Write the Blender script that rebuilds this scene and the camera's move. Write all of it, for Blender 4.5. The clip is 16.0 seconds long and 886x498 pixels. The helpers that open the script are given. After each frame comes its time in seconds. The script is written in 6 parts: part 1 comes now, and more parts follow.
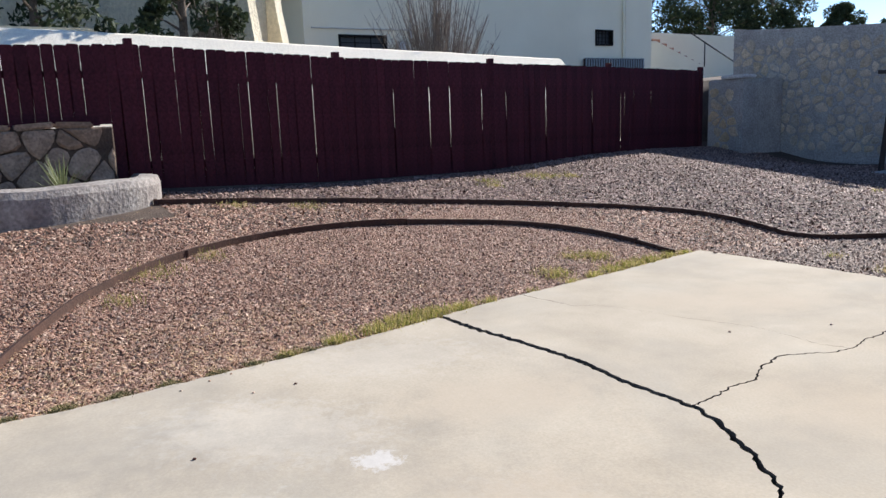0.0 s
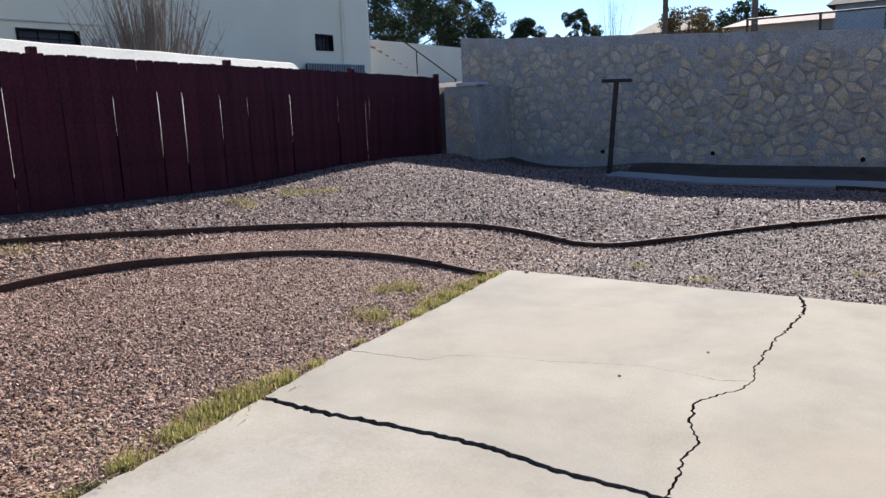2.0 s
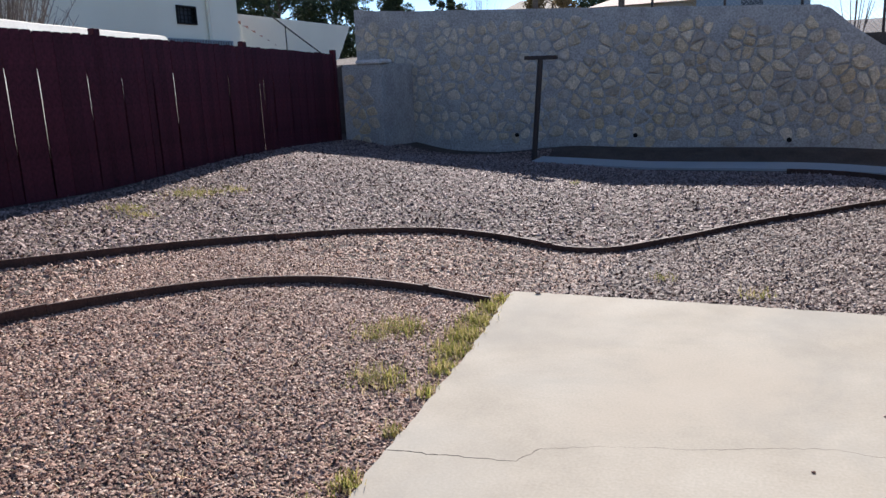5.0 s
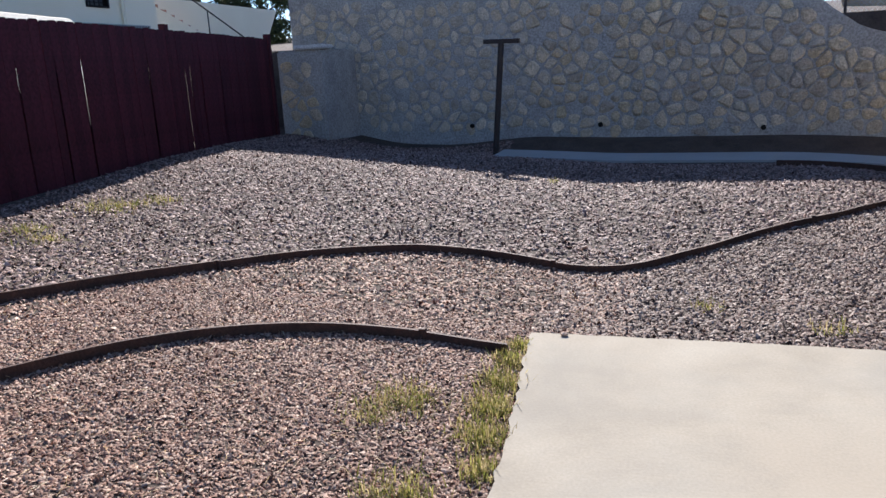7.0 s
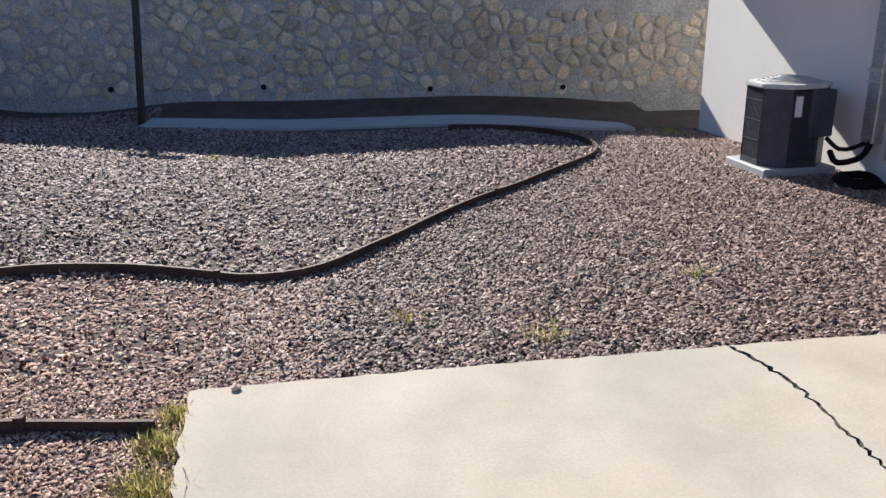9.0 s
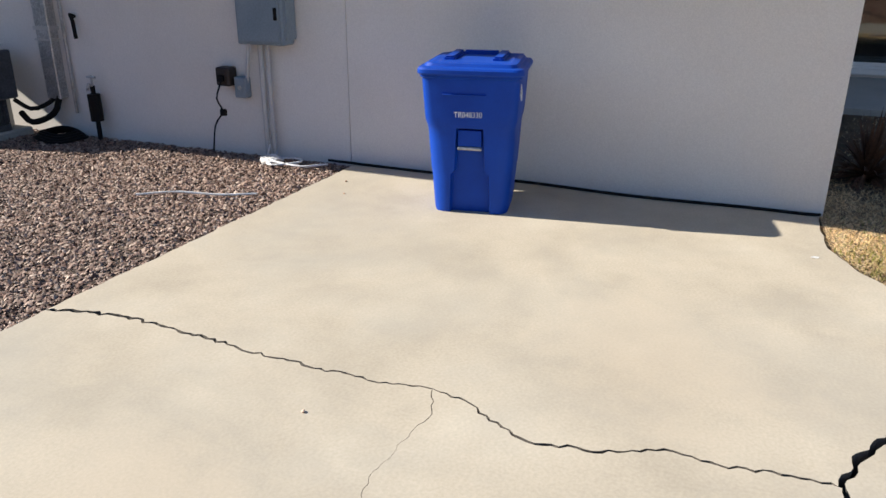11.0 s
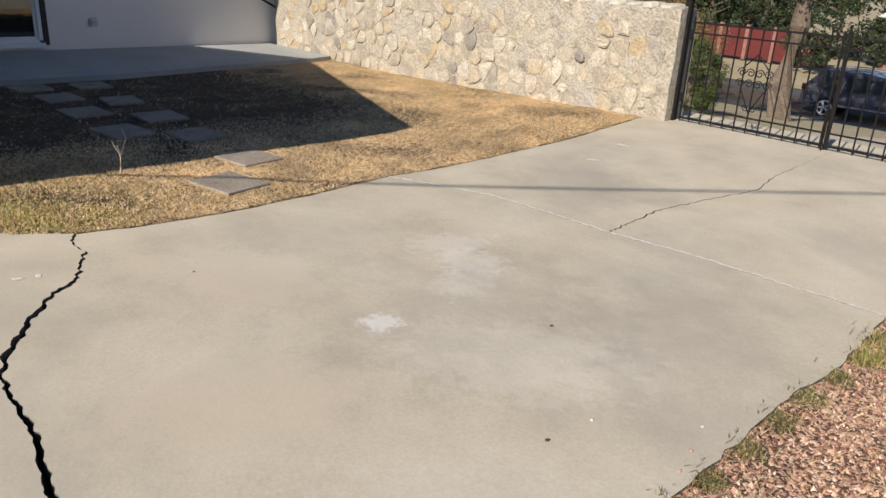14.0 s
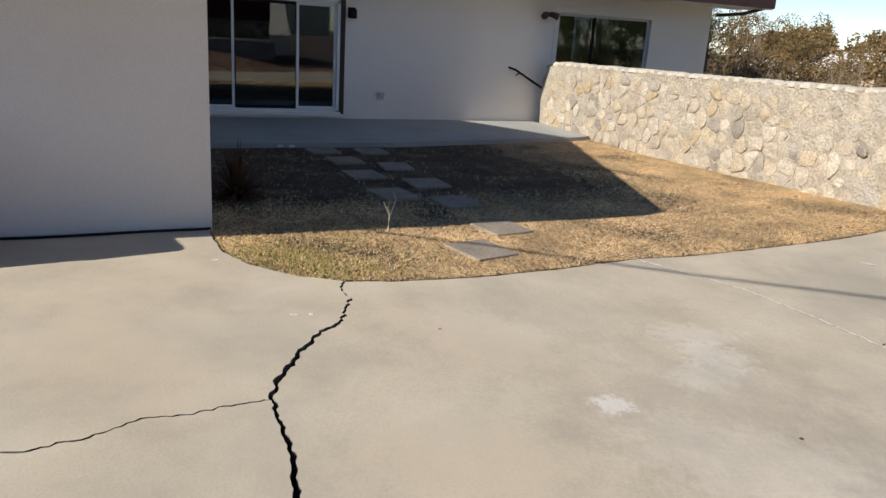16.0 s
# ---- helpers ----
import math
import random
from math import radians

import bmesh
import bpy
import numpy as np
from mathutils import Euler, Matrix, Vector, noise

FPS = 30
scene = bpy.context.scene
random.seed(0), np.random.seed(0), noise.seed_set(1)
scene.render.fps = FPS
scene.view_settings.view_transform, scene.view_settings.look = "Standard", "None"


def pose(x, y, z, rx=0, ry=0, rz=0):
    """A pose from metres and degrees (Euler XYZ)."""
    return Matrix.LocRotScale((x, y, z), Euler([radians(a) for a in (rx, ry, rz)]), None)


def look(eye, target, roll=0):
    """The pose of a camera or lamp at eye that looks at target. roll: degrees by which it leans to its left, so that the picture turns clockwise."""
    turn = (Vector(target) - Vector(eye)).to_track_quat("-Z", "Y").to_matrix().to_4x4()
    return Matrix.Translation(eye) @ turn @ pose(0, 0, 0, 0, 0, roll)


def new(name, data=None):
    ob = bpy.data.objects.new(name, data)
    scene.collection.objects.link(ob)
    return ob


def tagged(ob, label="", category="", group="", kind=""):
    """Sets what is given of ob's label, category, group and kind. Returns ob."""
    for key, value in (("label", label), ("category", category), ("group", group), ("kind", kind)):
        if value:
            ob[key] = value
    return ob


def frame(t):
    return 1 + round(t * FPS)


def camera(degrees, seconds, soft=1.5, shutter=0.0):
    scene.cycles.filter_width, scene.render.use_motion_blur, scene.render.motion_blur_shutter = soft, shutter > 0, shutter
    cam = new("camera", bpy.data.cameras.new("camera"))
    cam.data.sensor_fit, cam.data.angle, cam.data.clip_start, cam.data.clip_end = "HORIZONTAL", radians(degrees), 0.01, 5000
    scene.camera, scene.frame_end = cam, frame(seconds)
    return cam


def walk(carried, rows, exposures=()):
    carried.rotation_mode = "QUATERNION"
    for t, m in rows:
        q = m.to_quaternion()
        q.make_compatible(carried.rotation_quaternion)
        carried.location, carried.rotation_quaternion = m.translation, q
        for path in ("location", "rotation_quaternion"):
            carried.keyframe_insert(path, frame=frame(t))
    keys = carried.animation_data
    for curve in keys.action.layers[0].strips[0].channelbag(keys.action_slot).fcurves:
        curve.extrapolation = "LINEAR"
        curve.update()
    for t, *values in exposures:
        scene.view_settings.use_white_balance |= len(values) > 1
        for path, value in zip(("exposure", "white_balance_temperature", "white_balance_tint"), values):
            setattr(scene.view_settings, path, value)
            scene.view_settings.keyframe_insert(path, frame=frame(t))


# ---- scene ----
cam = camera(60.9, 16.0)
PATH = [
    (0, (5.049, -6.772, 1.563), (3.42, -5.667, 1.207), -2.2),
    (0.5, (4.682, -6.732, 1.522), (3.211, -5.428, 1.158), -1.9),
    (1, (4.277, -6.723, 1.605), (2.959, -5.263, 1.239), -1.8),
    (1.5, (3.911, -6.62, 1.592), (2.73, -5.049, 1.223), -2.0),
    (2, (3.525, -6.483, 1.624), (2.438, -4.845, 1.254), -2.4),
    (2.5, (3.113, -6.422, 1.675), (2.078, -4.752, 1.301), -2.8),
    (3, (2.776, -6.302, 1.652), (1.773, -4.616, 1.264), -2.9),
    (3.5, (2.484, -6.11, 1.652), (1.52, -4.407, 1.241), -3.0),
    (4, (2.189, -5.954, 1.655), (1.28, -4.225, 1.223), -2.9),
    (4.5, (1.938, -5.802, 1.647), (1.107, -4.038, 1.205), -2.8),
    (5, (1.72, -5.546, 1.654), (0.97, -3.743, 1.22), -2.6),
    (5.2, (1.57, -5.388, 1.642), (0.845, -3.576, 1.206), -3.3),
    (7.5, (0.725, -4.202, 1.683), (0.201, -2.337, 1.186), -2.6),
    (8, (0.647, -3.881, 1.653), (0.208, -2.002, 1.125), -2.5),
    (8.5, (0.697, -3.552, 1.665), (0.476, -1.646, 1.098), -2.0),
    (9, (0.763, -3.27, 1.681), (1.016, -1.384, 1.065), -1.3),
    (9.5, (0.748, -3.191, 1.698), (1.507, -1.462, 1.038), -0.5),
    (9.7, (0.675, -3.244, 1.694), (1.615, -1.611, 1.022), -0.1),
    (11.8, (-0.061, -3.09, 1.633), (1.796, -3.076, 0.891), 0.3),
    (12, (-0.15, -3.117, 1.628), (1.7, -3.272, 0.883), 0.5),
    (12.5, (-0.265, -3.143, 1.645), (1.502, -3.714, 0.903), 1.3),
    (13, (-0.349, -3.066, 1.677), (1.262, -4.0, 0.947), 1.8),
    (13.5, (-0.427, -3.031, 1.713), (1.009, -4.227, 1.001), 2.4),
    (14, (-0.545, -3.054, 1.72), (0.809, -4.343, 1.01), 3.2),
    (14.5, (-0.658, -3.064, 1.693), (0.744, -4.296, 0.974), 3.7),
    (15, (-0.654, -3.041, 1.68), (0.875, -4.125, 0.981), 3.8),
    (15.5, (-0.628, -3.008, 1.716), (1.023, -3.943, 1.086), 3.8),
    (16, (-0.612, -2.982, 1.749), (1.14, -3.77, 1.191), 3.7),
]
walk(cam, [(t, look(eye, target, roll)) for t, eye, target, roll in PATH],
     exposures=[(0, 0.95, 6330, 12), (1.5, 0.88, 6230, 12), (3.5, 0.88, 6180, 13), (5.2, 0.9, 6170, 14), (8.0, 1.03, 6200, 13), (9.7, 1.12, 6420, 9), (11.8, 0.9, 6800, 9), (13.5, 0.57, 6850, 11), (16, 0.55, 6850, 11)])

# ---- light ----
SUN = Vector((0.22, -1.0, -0.60)).normalized()
world = bpy.data.worlds.new("sky")
world.use_nodes = True
scene.world = world
wn = world.node_tree.nodes
sky = wn.new("ShaderNodeTexSky")
sky.sky_type = "NISHITA"
sky.sun_disc = False
sky.sun_elevation = math.asin(-SUN.z)
sky.sun_rotation = math.atan2(-SUN.x, -SUN.y)
sky.air_density = 0.7
sky.dust_density = 0.0
sky.ozone_density = 3.0
wn["Background"].inputs[1].default_value = 0.096
world.node_tree.links.new(sky.outputs[0], wn["Background"].inputs[0])
sun_data = bpy.data.lights.new("sun", "SUN")
sun_data.energy = 4.75
sun_data.angle = radians(0.53)
sun_data.color = (1.0, 0.95, 0.87)
sun_lamp = new("sun", sun_data)
sun_lamp.matrix_world = look((0, 0, 30), Vector((0, 0, 30)) + SUN)


# ---- materials ----
def mat(name, cols, rough=0.8, scale=2.0, fine=60.0, bump=0.2, metal=0.0, rnd=None, vary=0.25, spec=0.4, dist=0.01, stain=None, finemix=0.35, through_=0.0):
    m = bpy.data.materials.new(name)
    m.use_nodes = True
    nt = m.node_tree
    N, L = nt.nodes, nt.links
    b = N["Principled BSDF"]
    b.inputs["Roughness"].default_value = rough
    b.inputs["Metallic"].default_value = metal
    b.inputs["Specular IOR Level"].default_value = spec
    tc = N.new("ShaderNodeTexCoord")
    n1 = N.new("ShaderNodeTexNoise")
    n1.inputs["Scale"].default_value = scale
    n1.inputs["Detail"].default_value = 6
    n1.inputs["Roughness"].default_value = 0.6
    L.new(tc.outputs["Object"], n1.inputs["Vector"])
    ramp = N.new("ShaderNodeValToRGB")
    while len(ramp.color_ramp.elements) < len(cols):
        ramp.color_ramp.elements.new(0.5)
    for i, c in enumerate(cols):
        e = ramp.color_ramp.elements[i]
        e.position = 0.3 + 0.4 * i / max(1, len(cols) - 1) if rnd is None else (i + 0.5) / len(cols)
        e.color = (*c, 1)
    src = n1.outputs["Fac"]
    if rnd == "object":
        info = N.new("ShaderNodeObjectInfo")
        src = info.outputs["Random"]
    elif rnd == "island":
        info = N.new("ShaderNodeNewGeometry")
        src = info.outputs["Random Per Island"]
    L.new(src, ramp.inputs[0])
    n2 = N.new("ShaderNodeTexNoise")
    n2.inputs["Scale"].default_value = fine
    n2.inputs["Detail"].default_value = 5
    L.new(tc.outputs["Object"], n2.inputs["Vector"])
    mr = N.new("ShaderNodeMapRange")
    mr.inputs["From Min"].default_value = 0.3
    mr.inputs["From Max"].default_value = 0.7
    mr.inputs["To Min"].default_value = 1 - finemix
    mr.inputs["To Max"].default_value = 1 + finemix * 0.6
    L.new(n2.outputs["Fac"], mr.inputs["Value"])
    mul = N.new("ShaderNodeMix")
    mul.data_type, mul.blend_type = "RGBA", "MULTIPLY"
    mul.inputs[0].default_value = 1.0
    L.new(ramp.outputs[0], mul.inputs[6])
    L.new(mr.outputs[0], mul.inputs[7])
    out = mul.outputs[2]
    if rnd is not None:
        mr2 = N.new("ShaderNodeMapRange")
        mr2.inputs["From Min"].default_value = 0.3
        mr2.inputs["From Max"].default_value = 0.7
        mr2.inputs["To Min"].default_value = 1 - vary
        mr2.inputs["To Max"].default_value = 1 + vary
        L.new(n1.outputs["Fac"], mr2.inputs["Value"])
        mul2 = N.new("ShaderNodeMix")
        mul2.data_type, mul2.blend_type = "RGBA", "MULTIPLY"
        mul2.inputs[0].default_value = 1.0
        L.new(out, mul2.inputs[6])
        L.new(mr2.outputs[0], mul2.inputs[7])
        out = mul2.outputs[2]
    if stain is not None:
        col, sc, lo, hi, amt = stain
        n3 = N.new("ShaderNodeTexNoise")
        n3.inputs["Scale"].default_value = sc
        n3.inputs["Detail"].default_value = 7
        n3.inputs["Roughness"].default_value = 0.65
        n3.inputs["Distortion"].default_value = 0.4
        L.new(tc.outputs["Object"], n3.inputs["Vector"])
        mr3 = N.new("ShaderNodeMapRange")
        mr3.inputs["From Min"].default_value = lo
        mr3.inputs["From Max"].default_value = hi
        mr3.inputs["To Max"].default_value = amt
        L.new(n3.outputs["Fac"], mr3.inputs["Value"])
        mx = N.new("ShaderNodeMix")
        mx.data_type = "RGBA"
        L.new(mr3.outputs[0], mx.inputs[0])
        L.new(out, mx.inputs[6])
        mx.inputs[7].default_value = (*col, 1)
        out = mx.outputs[2]
    L.new(out, b.inputs["Base Color"])
    if bump:
        bp = N.new("ShaderNodeBump")
        bp.inputs["Strength"].default_value = bump
        bp.inputs["Distance"].default_value = dist
        L.new(n2.outputs["Fac"], bp.inputs["Height"])
        L.new(bp.outputs[0], b.inputs["Normal"])
    if through_:
        tr = N.new("ShaderNodeBsdfTranslucent")
        L.new(out, tr.inputs["Color"])
        ms = N.new("ShaderNodeMixShader")
        ms.inputs[0].default_value = through_
        L.new(b.outputs[0], ms.inputs[1])
        L.new(tr.outputs[0], ms.inputs[2])
        L.new(ms.outputs[0], N["Material Output"].inputs["Surface"])
    return m


M_CONC = mat("driveway_concrete", [(0.396, 0.347, 0.272), (0.465, 0.408, 0.321), (0.509, 0.455, 0.364)], 0.92, 1.5, 70, 0.15, spec=0.12, stain=((0.33, 0.305, 0.26), 0.7, 0.47, 0.74, 0.7), finemix=0.09, dist=0.004)


def scuff(m, col, spots, scale, lo, hi):
    """Chalky scuffs: soft-edged spots (x, y, reach, stretch, turn, strength) broken up by noise."""
    nt = m.node_tree
    N, L = nt.nodes, nt.links
    b = N["Principled BSDF"]
    tc = N.new("ShaderNodeTexCoord")
    nz = N.new("ShaderNodeTexNoise")
    nz.inputs["Scale"].default_value = scale
    nz.inputs["Detail"].default_value = 8
    nz.inputs["Roughness"].default_value = 0.7
    L.new(tc.outputs["Object"], nz.inputs["Vector"])
    for x, y, reach, stretch, turn, strength in spots:
        src = b.inputs["Base Color"].links[0].from_socket
        mp = N.new("ShaderNodeMapping")
        mp.vector_type = "TEXTURE"
        mp.inputs["Location"].default_value = (x, y, 0)
        mp.inputs["Rotation"].default_value = (0, 0, turn)
        mp.inputs["Scale"].default_value = (reach * stretch, reach, 1.0)
        L.new(tc.outputs["Object"], mp.inputs["Vector"])
        gr = N.new("ShaderNodeTexGradient")
        gr.gradient_type = "SPHERICAL"
        L.new(mp.outputs[0], gr.inputs["Vector"])
        add = N.new("ShaderNodeMath")
        add.operation = "MULTIPLY_ADD"
        add.inputs[1].default_value = 0.55
        L.new(gr.outputs["Fac"], add.inputs[0])
        L.new(nz.outputs["Fac"], add.inputs[2])
        mr = N.new("ShaderNodeMapRange")
        mr.inputs["From Min"].default_value = lo
        mr.inputs["From Max"].default_value = hi
        mr.inputs["To Max"].default_value = strength
        L.new(add.outputs[0], mr.inputs["Value"])
        inside_ = N.new("ShaderNodeMath")
        inside_.operation = "GREATER_THAN"
        inside_.inputs[1].default_value = 0.001
        L.new(gr.outputs["Fac"], inside_.inputs[0])
        ml = N.new("ShaderNodeMath")
        ml.operation = "MULTIPLY"
        L.new(mr.outputs[0], ml.inputs[0])
        L.new(inside_.outputs[0], ml.inputs[1])
        mx = N.new("ShaderNodeMix")
        mx.data_type = "RGBA"
        L.new(ml.outputs[0], mx.inputs[0])
        L.new(src, mx.inputs[6])
        mx.inputs[7].default_value = (*col, 1)
        L.new(mx.outputs[2], b.inputs["Base Color"])


scuff(M_CONC, (0.66, 0.64, 0.61), [(2.16, -5.22, 0.165, 1.2, 0.8, 0.75)], 15.0, 0.72, 0.83)
scuff(M_CONC, (0.60, 0.575, 0.53), [(2.5, -6.2, 0.34, 1.2, 0.4, 0.35), (2.3, -5.95, 0.3, 1.5, 1.9, 0.35), (2.8, -6.3, 0.3, 1.8, 1.2, 0.3), (1.5, -5.5, 0.7, 1.6, 0.7, 0.2), (3.1, -5.0, 0.6, 1.4, 0.2, 0.15), (0.9, -4.4, 0.6, 1.8, 1.2, 0.15)], 13.0, 0.69, 0.84)
scuff(M_CONC, (0.27, 0.25, 0.215), [(2.0, -5.7, 1.4, 1.3, 0.9, 0.4), (3.2, -8.2, 1.5, 1.2, 0.2, 0.45), (1.3, -6.6, 1.1, 1.6, 2.2, 0.35)], 2.2, 0.72, 1.0)
scuff(M_CONC, (0.45, 0.375, 0.285), [(3.0, -4.9, 0.6, 1.6, 0.4, 0.5), (1.9, -4.3, 0.7, 1.4, 1.2, 0.45), (3.4, -2.9, 0.9, 1.3, 0.3, 0.4), (1.5, -1.6, 0.8, 1.5, 0.9, 0.4)], 3.0, 0.66, 0.95)
# Far darker concrete for the slabs' side faces, so the cracks read dark.
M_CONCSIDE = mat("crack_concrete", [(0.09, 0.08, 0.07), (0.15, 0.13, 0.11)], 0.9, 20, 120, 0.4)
M_CHALK = mat("chalky_patch", [(0.55, 0.53, 0.5), (0.7, 0.69, 0.67)], 0.9, 9, 60, 0.1)
M_FILL = mat("crack_filler", [(0.55, 0.53, 0.49), (0.66, 0.64, 0.6)], 0.8, 9, 60, 0.1)
M_PATIO = mat("patio_concrete", [(0.31, 0.32, 0.31), (0.39, 0.395, 0.38)], 0.7, 1.2, 80, 0.1, finemix=0.12)
M_SOIL = mat("soil", [(0.06, 0.04, 0.03), (0.11, 0.078, 0.058)], 0.95, 3, 40, 0.6, dist=0.02)
M_EARTH = mat("far_ground", [(0.30, 0.24, 0.15), (0.38, 0.32, 0.2)], 0.95, 0.6, 12, 0.4)
M_GRAVEL_IN = mat("crushed_red_gravel", [(0.109, 0.0496, 0.0355), (0.335, 0.177, 0.121), (0.442, 0.257, 0.178), (0.542, 0.355, 0.259), (0.19, 0.0949, 0.067), (0.65, 0.472, 0.355)], 0.7, 0.7, 120, 0.3, rnd="island", vary=0.15, dist=0.003, spec=0.28)
M_GRAVEL_OUT = mat("grey_pink_gravel", [(0.0864, 0.0472, 0.0385), (0.233, 0.144, 0.117), (0.322, 0.21, 0.173), (0.412, 0.29, 0.245), (0.128, 0.0757, 0.0619), (0.456, 0.331, 0.282)], 0.7, 0.7, 120, 0.3, rnd="island", vary=0.15, dist=0.003, spec=0.28)
M_STRAW = mat("dry_grass", [(0.742, 0.504, 0.257), (0.9, 0.669, 0.38), (0.9, 0.766, 0.503), (0.827, 0.582, 0.314), (0.488, 0.281, 0.133)], 0.85, 1.6, 60, 0.0, rnd="island", vary=0.4, through_=0.15)
M_GREEN = mat("green_grass", [(0.216, 0.235, 0.0475), (0.346, 0.333, 0.0855), (0.497, 0.421, 0.152), (0.648, 0.51, 0.266)], 0.8, 2, 60, 0.0, rnd="island", vary=0.25, through_=0.5)
M_GRAVEL_MID = mat("brown_grey_gravel", [(0.0797, 0.0462, 0.0364), (0.231, 0.142, 0.11), (0.304, 0.204, 0.163), (0.378, 0.275, 0.221), (0.132, 0.0829, 0.0646), (0.45, 0.352, 0.289)], 0.7, 0.7, 120, 0.3, rnd="island", vary=0.15, dist=0.003, spec=0.28)
M_WEED = mat("olive_weeds", [(0.07, 0.075, 0.025), (0.12, 0.12, 0.04), (0.20, 0.175, 0.07), (0.36, 0.28, 0.14)], 0.85, 2, 60, 0.0, rnd="island", vary=0.3, through_=0.2)
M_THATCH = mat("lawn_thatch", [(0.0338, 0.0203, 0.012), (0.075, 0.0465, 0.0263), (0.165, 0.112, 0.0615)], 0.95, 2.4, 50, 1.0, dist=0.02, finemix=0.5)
M_FENCE = mat("maroon_stained_wood", [(0.055, 0.009, 0.016), (0.076, 0.013, 0.022), (0.065, 0.011, 0.019)], 0.7, 2.0, 25, 0.3, rnd="object", vary=0.25, dist=0.004, spec=0.2)
M_STONE = mat("tan_fieldstone", [(0.536, 0.412, 0.261), (0.597, 0.48, 0.333), (0.515, 0.421, 0.306), (0.412, 0.343, 0.261), (0.68, 0.568, 0.414), (0.556, 0.431, 0.27), (0.381, 0.323, 0.261), (0.587, 0.49, 0.36)], 0.85, 5, 35, 0.5, rnd="object", vary=0.22, dist=0.015, stain=((0.43, 0.405, 0.37), 4.0, 0.5, 0.68, 0.7))
M_STONE_J = mat("tan_fieldstone_far", [(0.52, 0.417, 0.287), (0.582, 0.485, 0.357), (0.541, 0.456, 0.348), (0.437, 0.369, 0.287), (0.624, 0.524, 0.392)], 0.85, 5, 35, 0.5, rnd="island", vary=0.22, dist=0.015, stain=((0.42, 0.395, 0.36), 3.0, 0.48, 0.66, 0.7))
M_MORTAR = mat("grey_mortar", [(0.32, 0.30, 0.28), (0.40, 0.38, 0.355), (0.46, 0.44, 0.41)], 0.95, 2.5, 30, 0.7, dist=0.02)
M_STONE2 = mat("pale_limestone", [(0.4, 0.339, 0.252), (0.435, 0.383, 0.304), (0.365, 0.278, 0.165), (0.409, 0.365, 0.296), (0.479, 0.435, 0.357), (0.296, 0.261, 0.217), (0.392, 0.331, 0.244), (0.418, 0.365, 0.287), (0.209, 0.187, 0.165), (0.452, 0.4, 0.322)], 0.88, 9, 40, 0.9, rnd="object", vary=0.2, dist=0.015, stain=((0.39, 0.345, 0.28), 3.5, 0.5, 0.66, 0.6))
M_MORTAR2 = mat("pale_mortar", [(0.313, 0.27, 0.209), (0.365, 0.322, 0.257), (0.409, 0.37, 0.304)], 0.95, 5.0, 30, 1.0, dist=0.03, finemix=0.3, stain=((0.36, 0.345, 0.32), 1.3, 0.52, 0.66, 0.7))
M_STUCCO = mat("white_stucco", [(0.74, 0.70, 0.655), (0.80, 0.76, 0.715)], 0.9, 0.8, 110, 0.25, dist=0.004, finemix=0.08)
M_NSTUCCO = mat("neighbour_white_stucco", [(0.799, 0.749, 0.598), (0.864, 0.819, 0.662)], 0.9, 0.5, 40, 0.3, dist=0.01, finemix=0.08)
M_PALECREAM = mat("pale_cream_render", [(0.763, 0.698, 0.578), (0.85, 0.796, 0.676)], 0.92, 1.2, 30, 0.5, dist=0.02, finemix=0.12)
M_CREAM = mat("cream_rough_stucco", [(0.68, 0.6, 0.44), (0.76, 0.69, 0.53)], 0.95, 1.5, 14, 0.8, dist=0.05, finemix=0.15)
M_RUST = mat("rusty_steel", [(0.055, 0.03, 0.022), (0.10, 0.05, 0.035)], 0.75, 6, 60, 0.3, metal=0.2)
M_BLACK = mat("black_painted_iron", [(0.009, 0.008, 0.008), (0.016, 0.015, 0.014)], 0.65, 8, 80, 0.1, spec=0.12)
M_DKBROWN = mat("brown_painted_steel", [(0.03, 0.022, 0.02), (0.05, 0.036, 0.03)], 0.6, 8, 80, 0.15)
M_WHITE = mat("white_aluminium", [(0.72, 0.72, 0.71), (0.78, 0.78, 0.77)], 0.45, 3, 80, 0.03, finemix=0.05)
M_BLUE = mat("blue_plastic", [(0.00125, 0.045, 0.338), (0.0025, 0.0625, 0.425)], 0.5, spec=0.22, scale=3, fine=150, bump=0.08, dist=0.002, finemix=0.1)
M_INK = mat("white_print", [(0.75, 0.75, 0.75), (0.8, 0.8, 0.8)], 0.6, 5, 60, 0)
M_ACGREY = mat("dark_grey_coil", [(0.045, 0.052, 0.064), (0.07, 0.079, 0.094)], 0.5, 5, 60, 0.1)
M_ACLIGHT = mat("pale_grey_paint", [(0.50, 0.49, 0.47), (0.58, 0.57, 0.55)], 0.5, 4, 60, 0.05, finemix=0.1)
M_PANEL = mat("grey_blue_enamel", [(0.20, 0.25, 0.29), (0.24, 0.29, 0.33)], 0.45, 4, 60, 0.04, finemix=0.1)
M_GALV = mat("galvanised_steel", [(0.42, 0.42, 0.42), (0.55, 0.55, 0.55)], 0.4, 9, 60, 0.05, metal=0.7)
M_ROOF = mat("brown_shingle", [(0.07, 0.05, 0.045), (0.11, 0.085, 0.075)], 0.9, 4, 40, 0.5)
M_FASCIA = mat("brown_fascia", [(0.05, 0.028, 0.026), (0.075, 0.04, 0.036)], 0.6, 3, 40, 0.1)
M_BARK = mat("bark", [(0.10, 0.075, 0.055), (0.18, 0.14, 0.11)], 0.95, 6, 30, 0.9, dist=0.03)
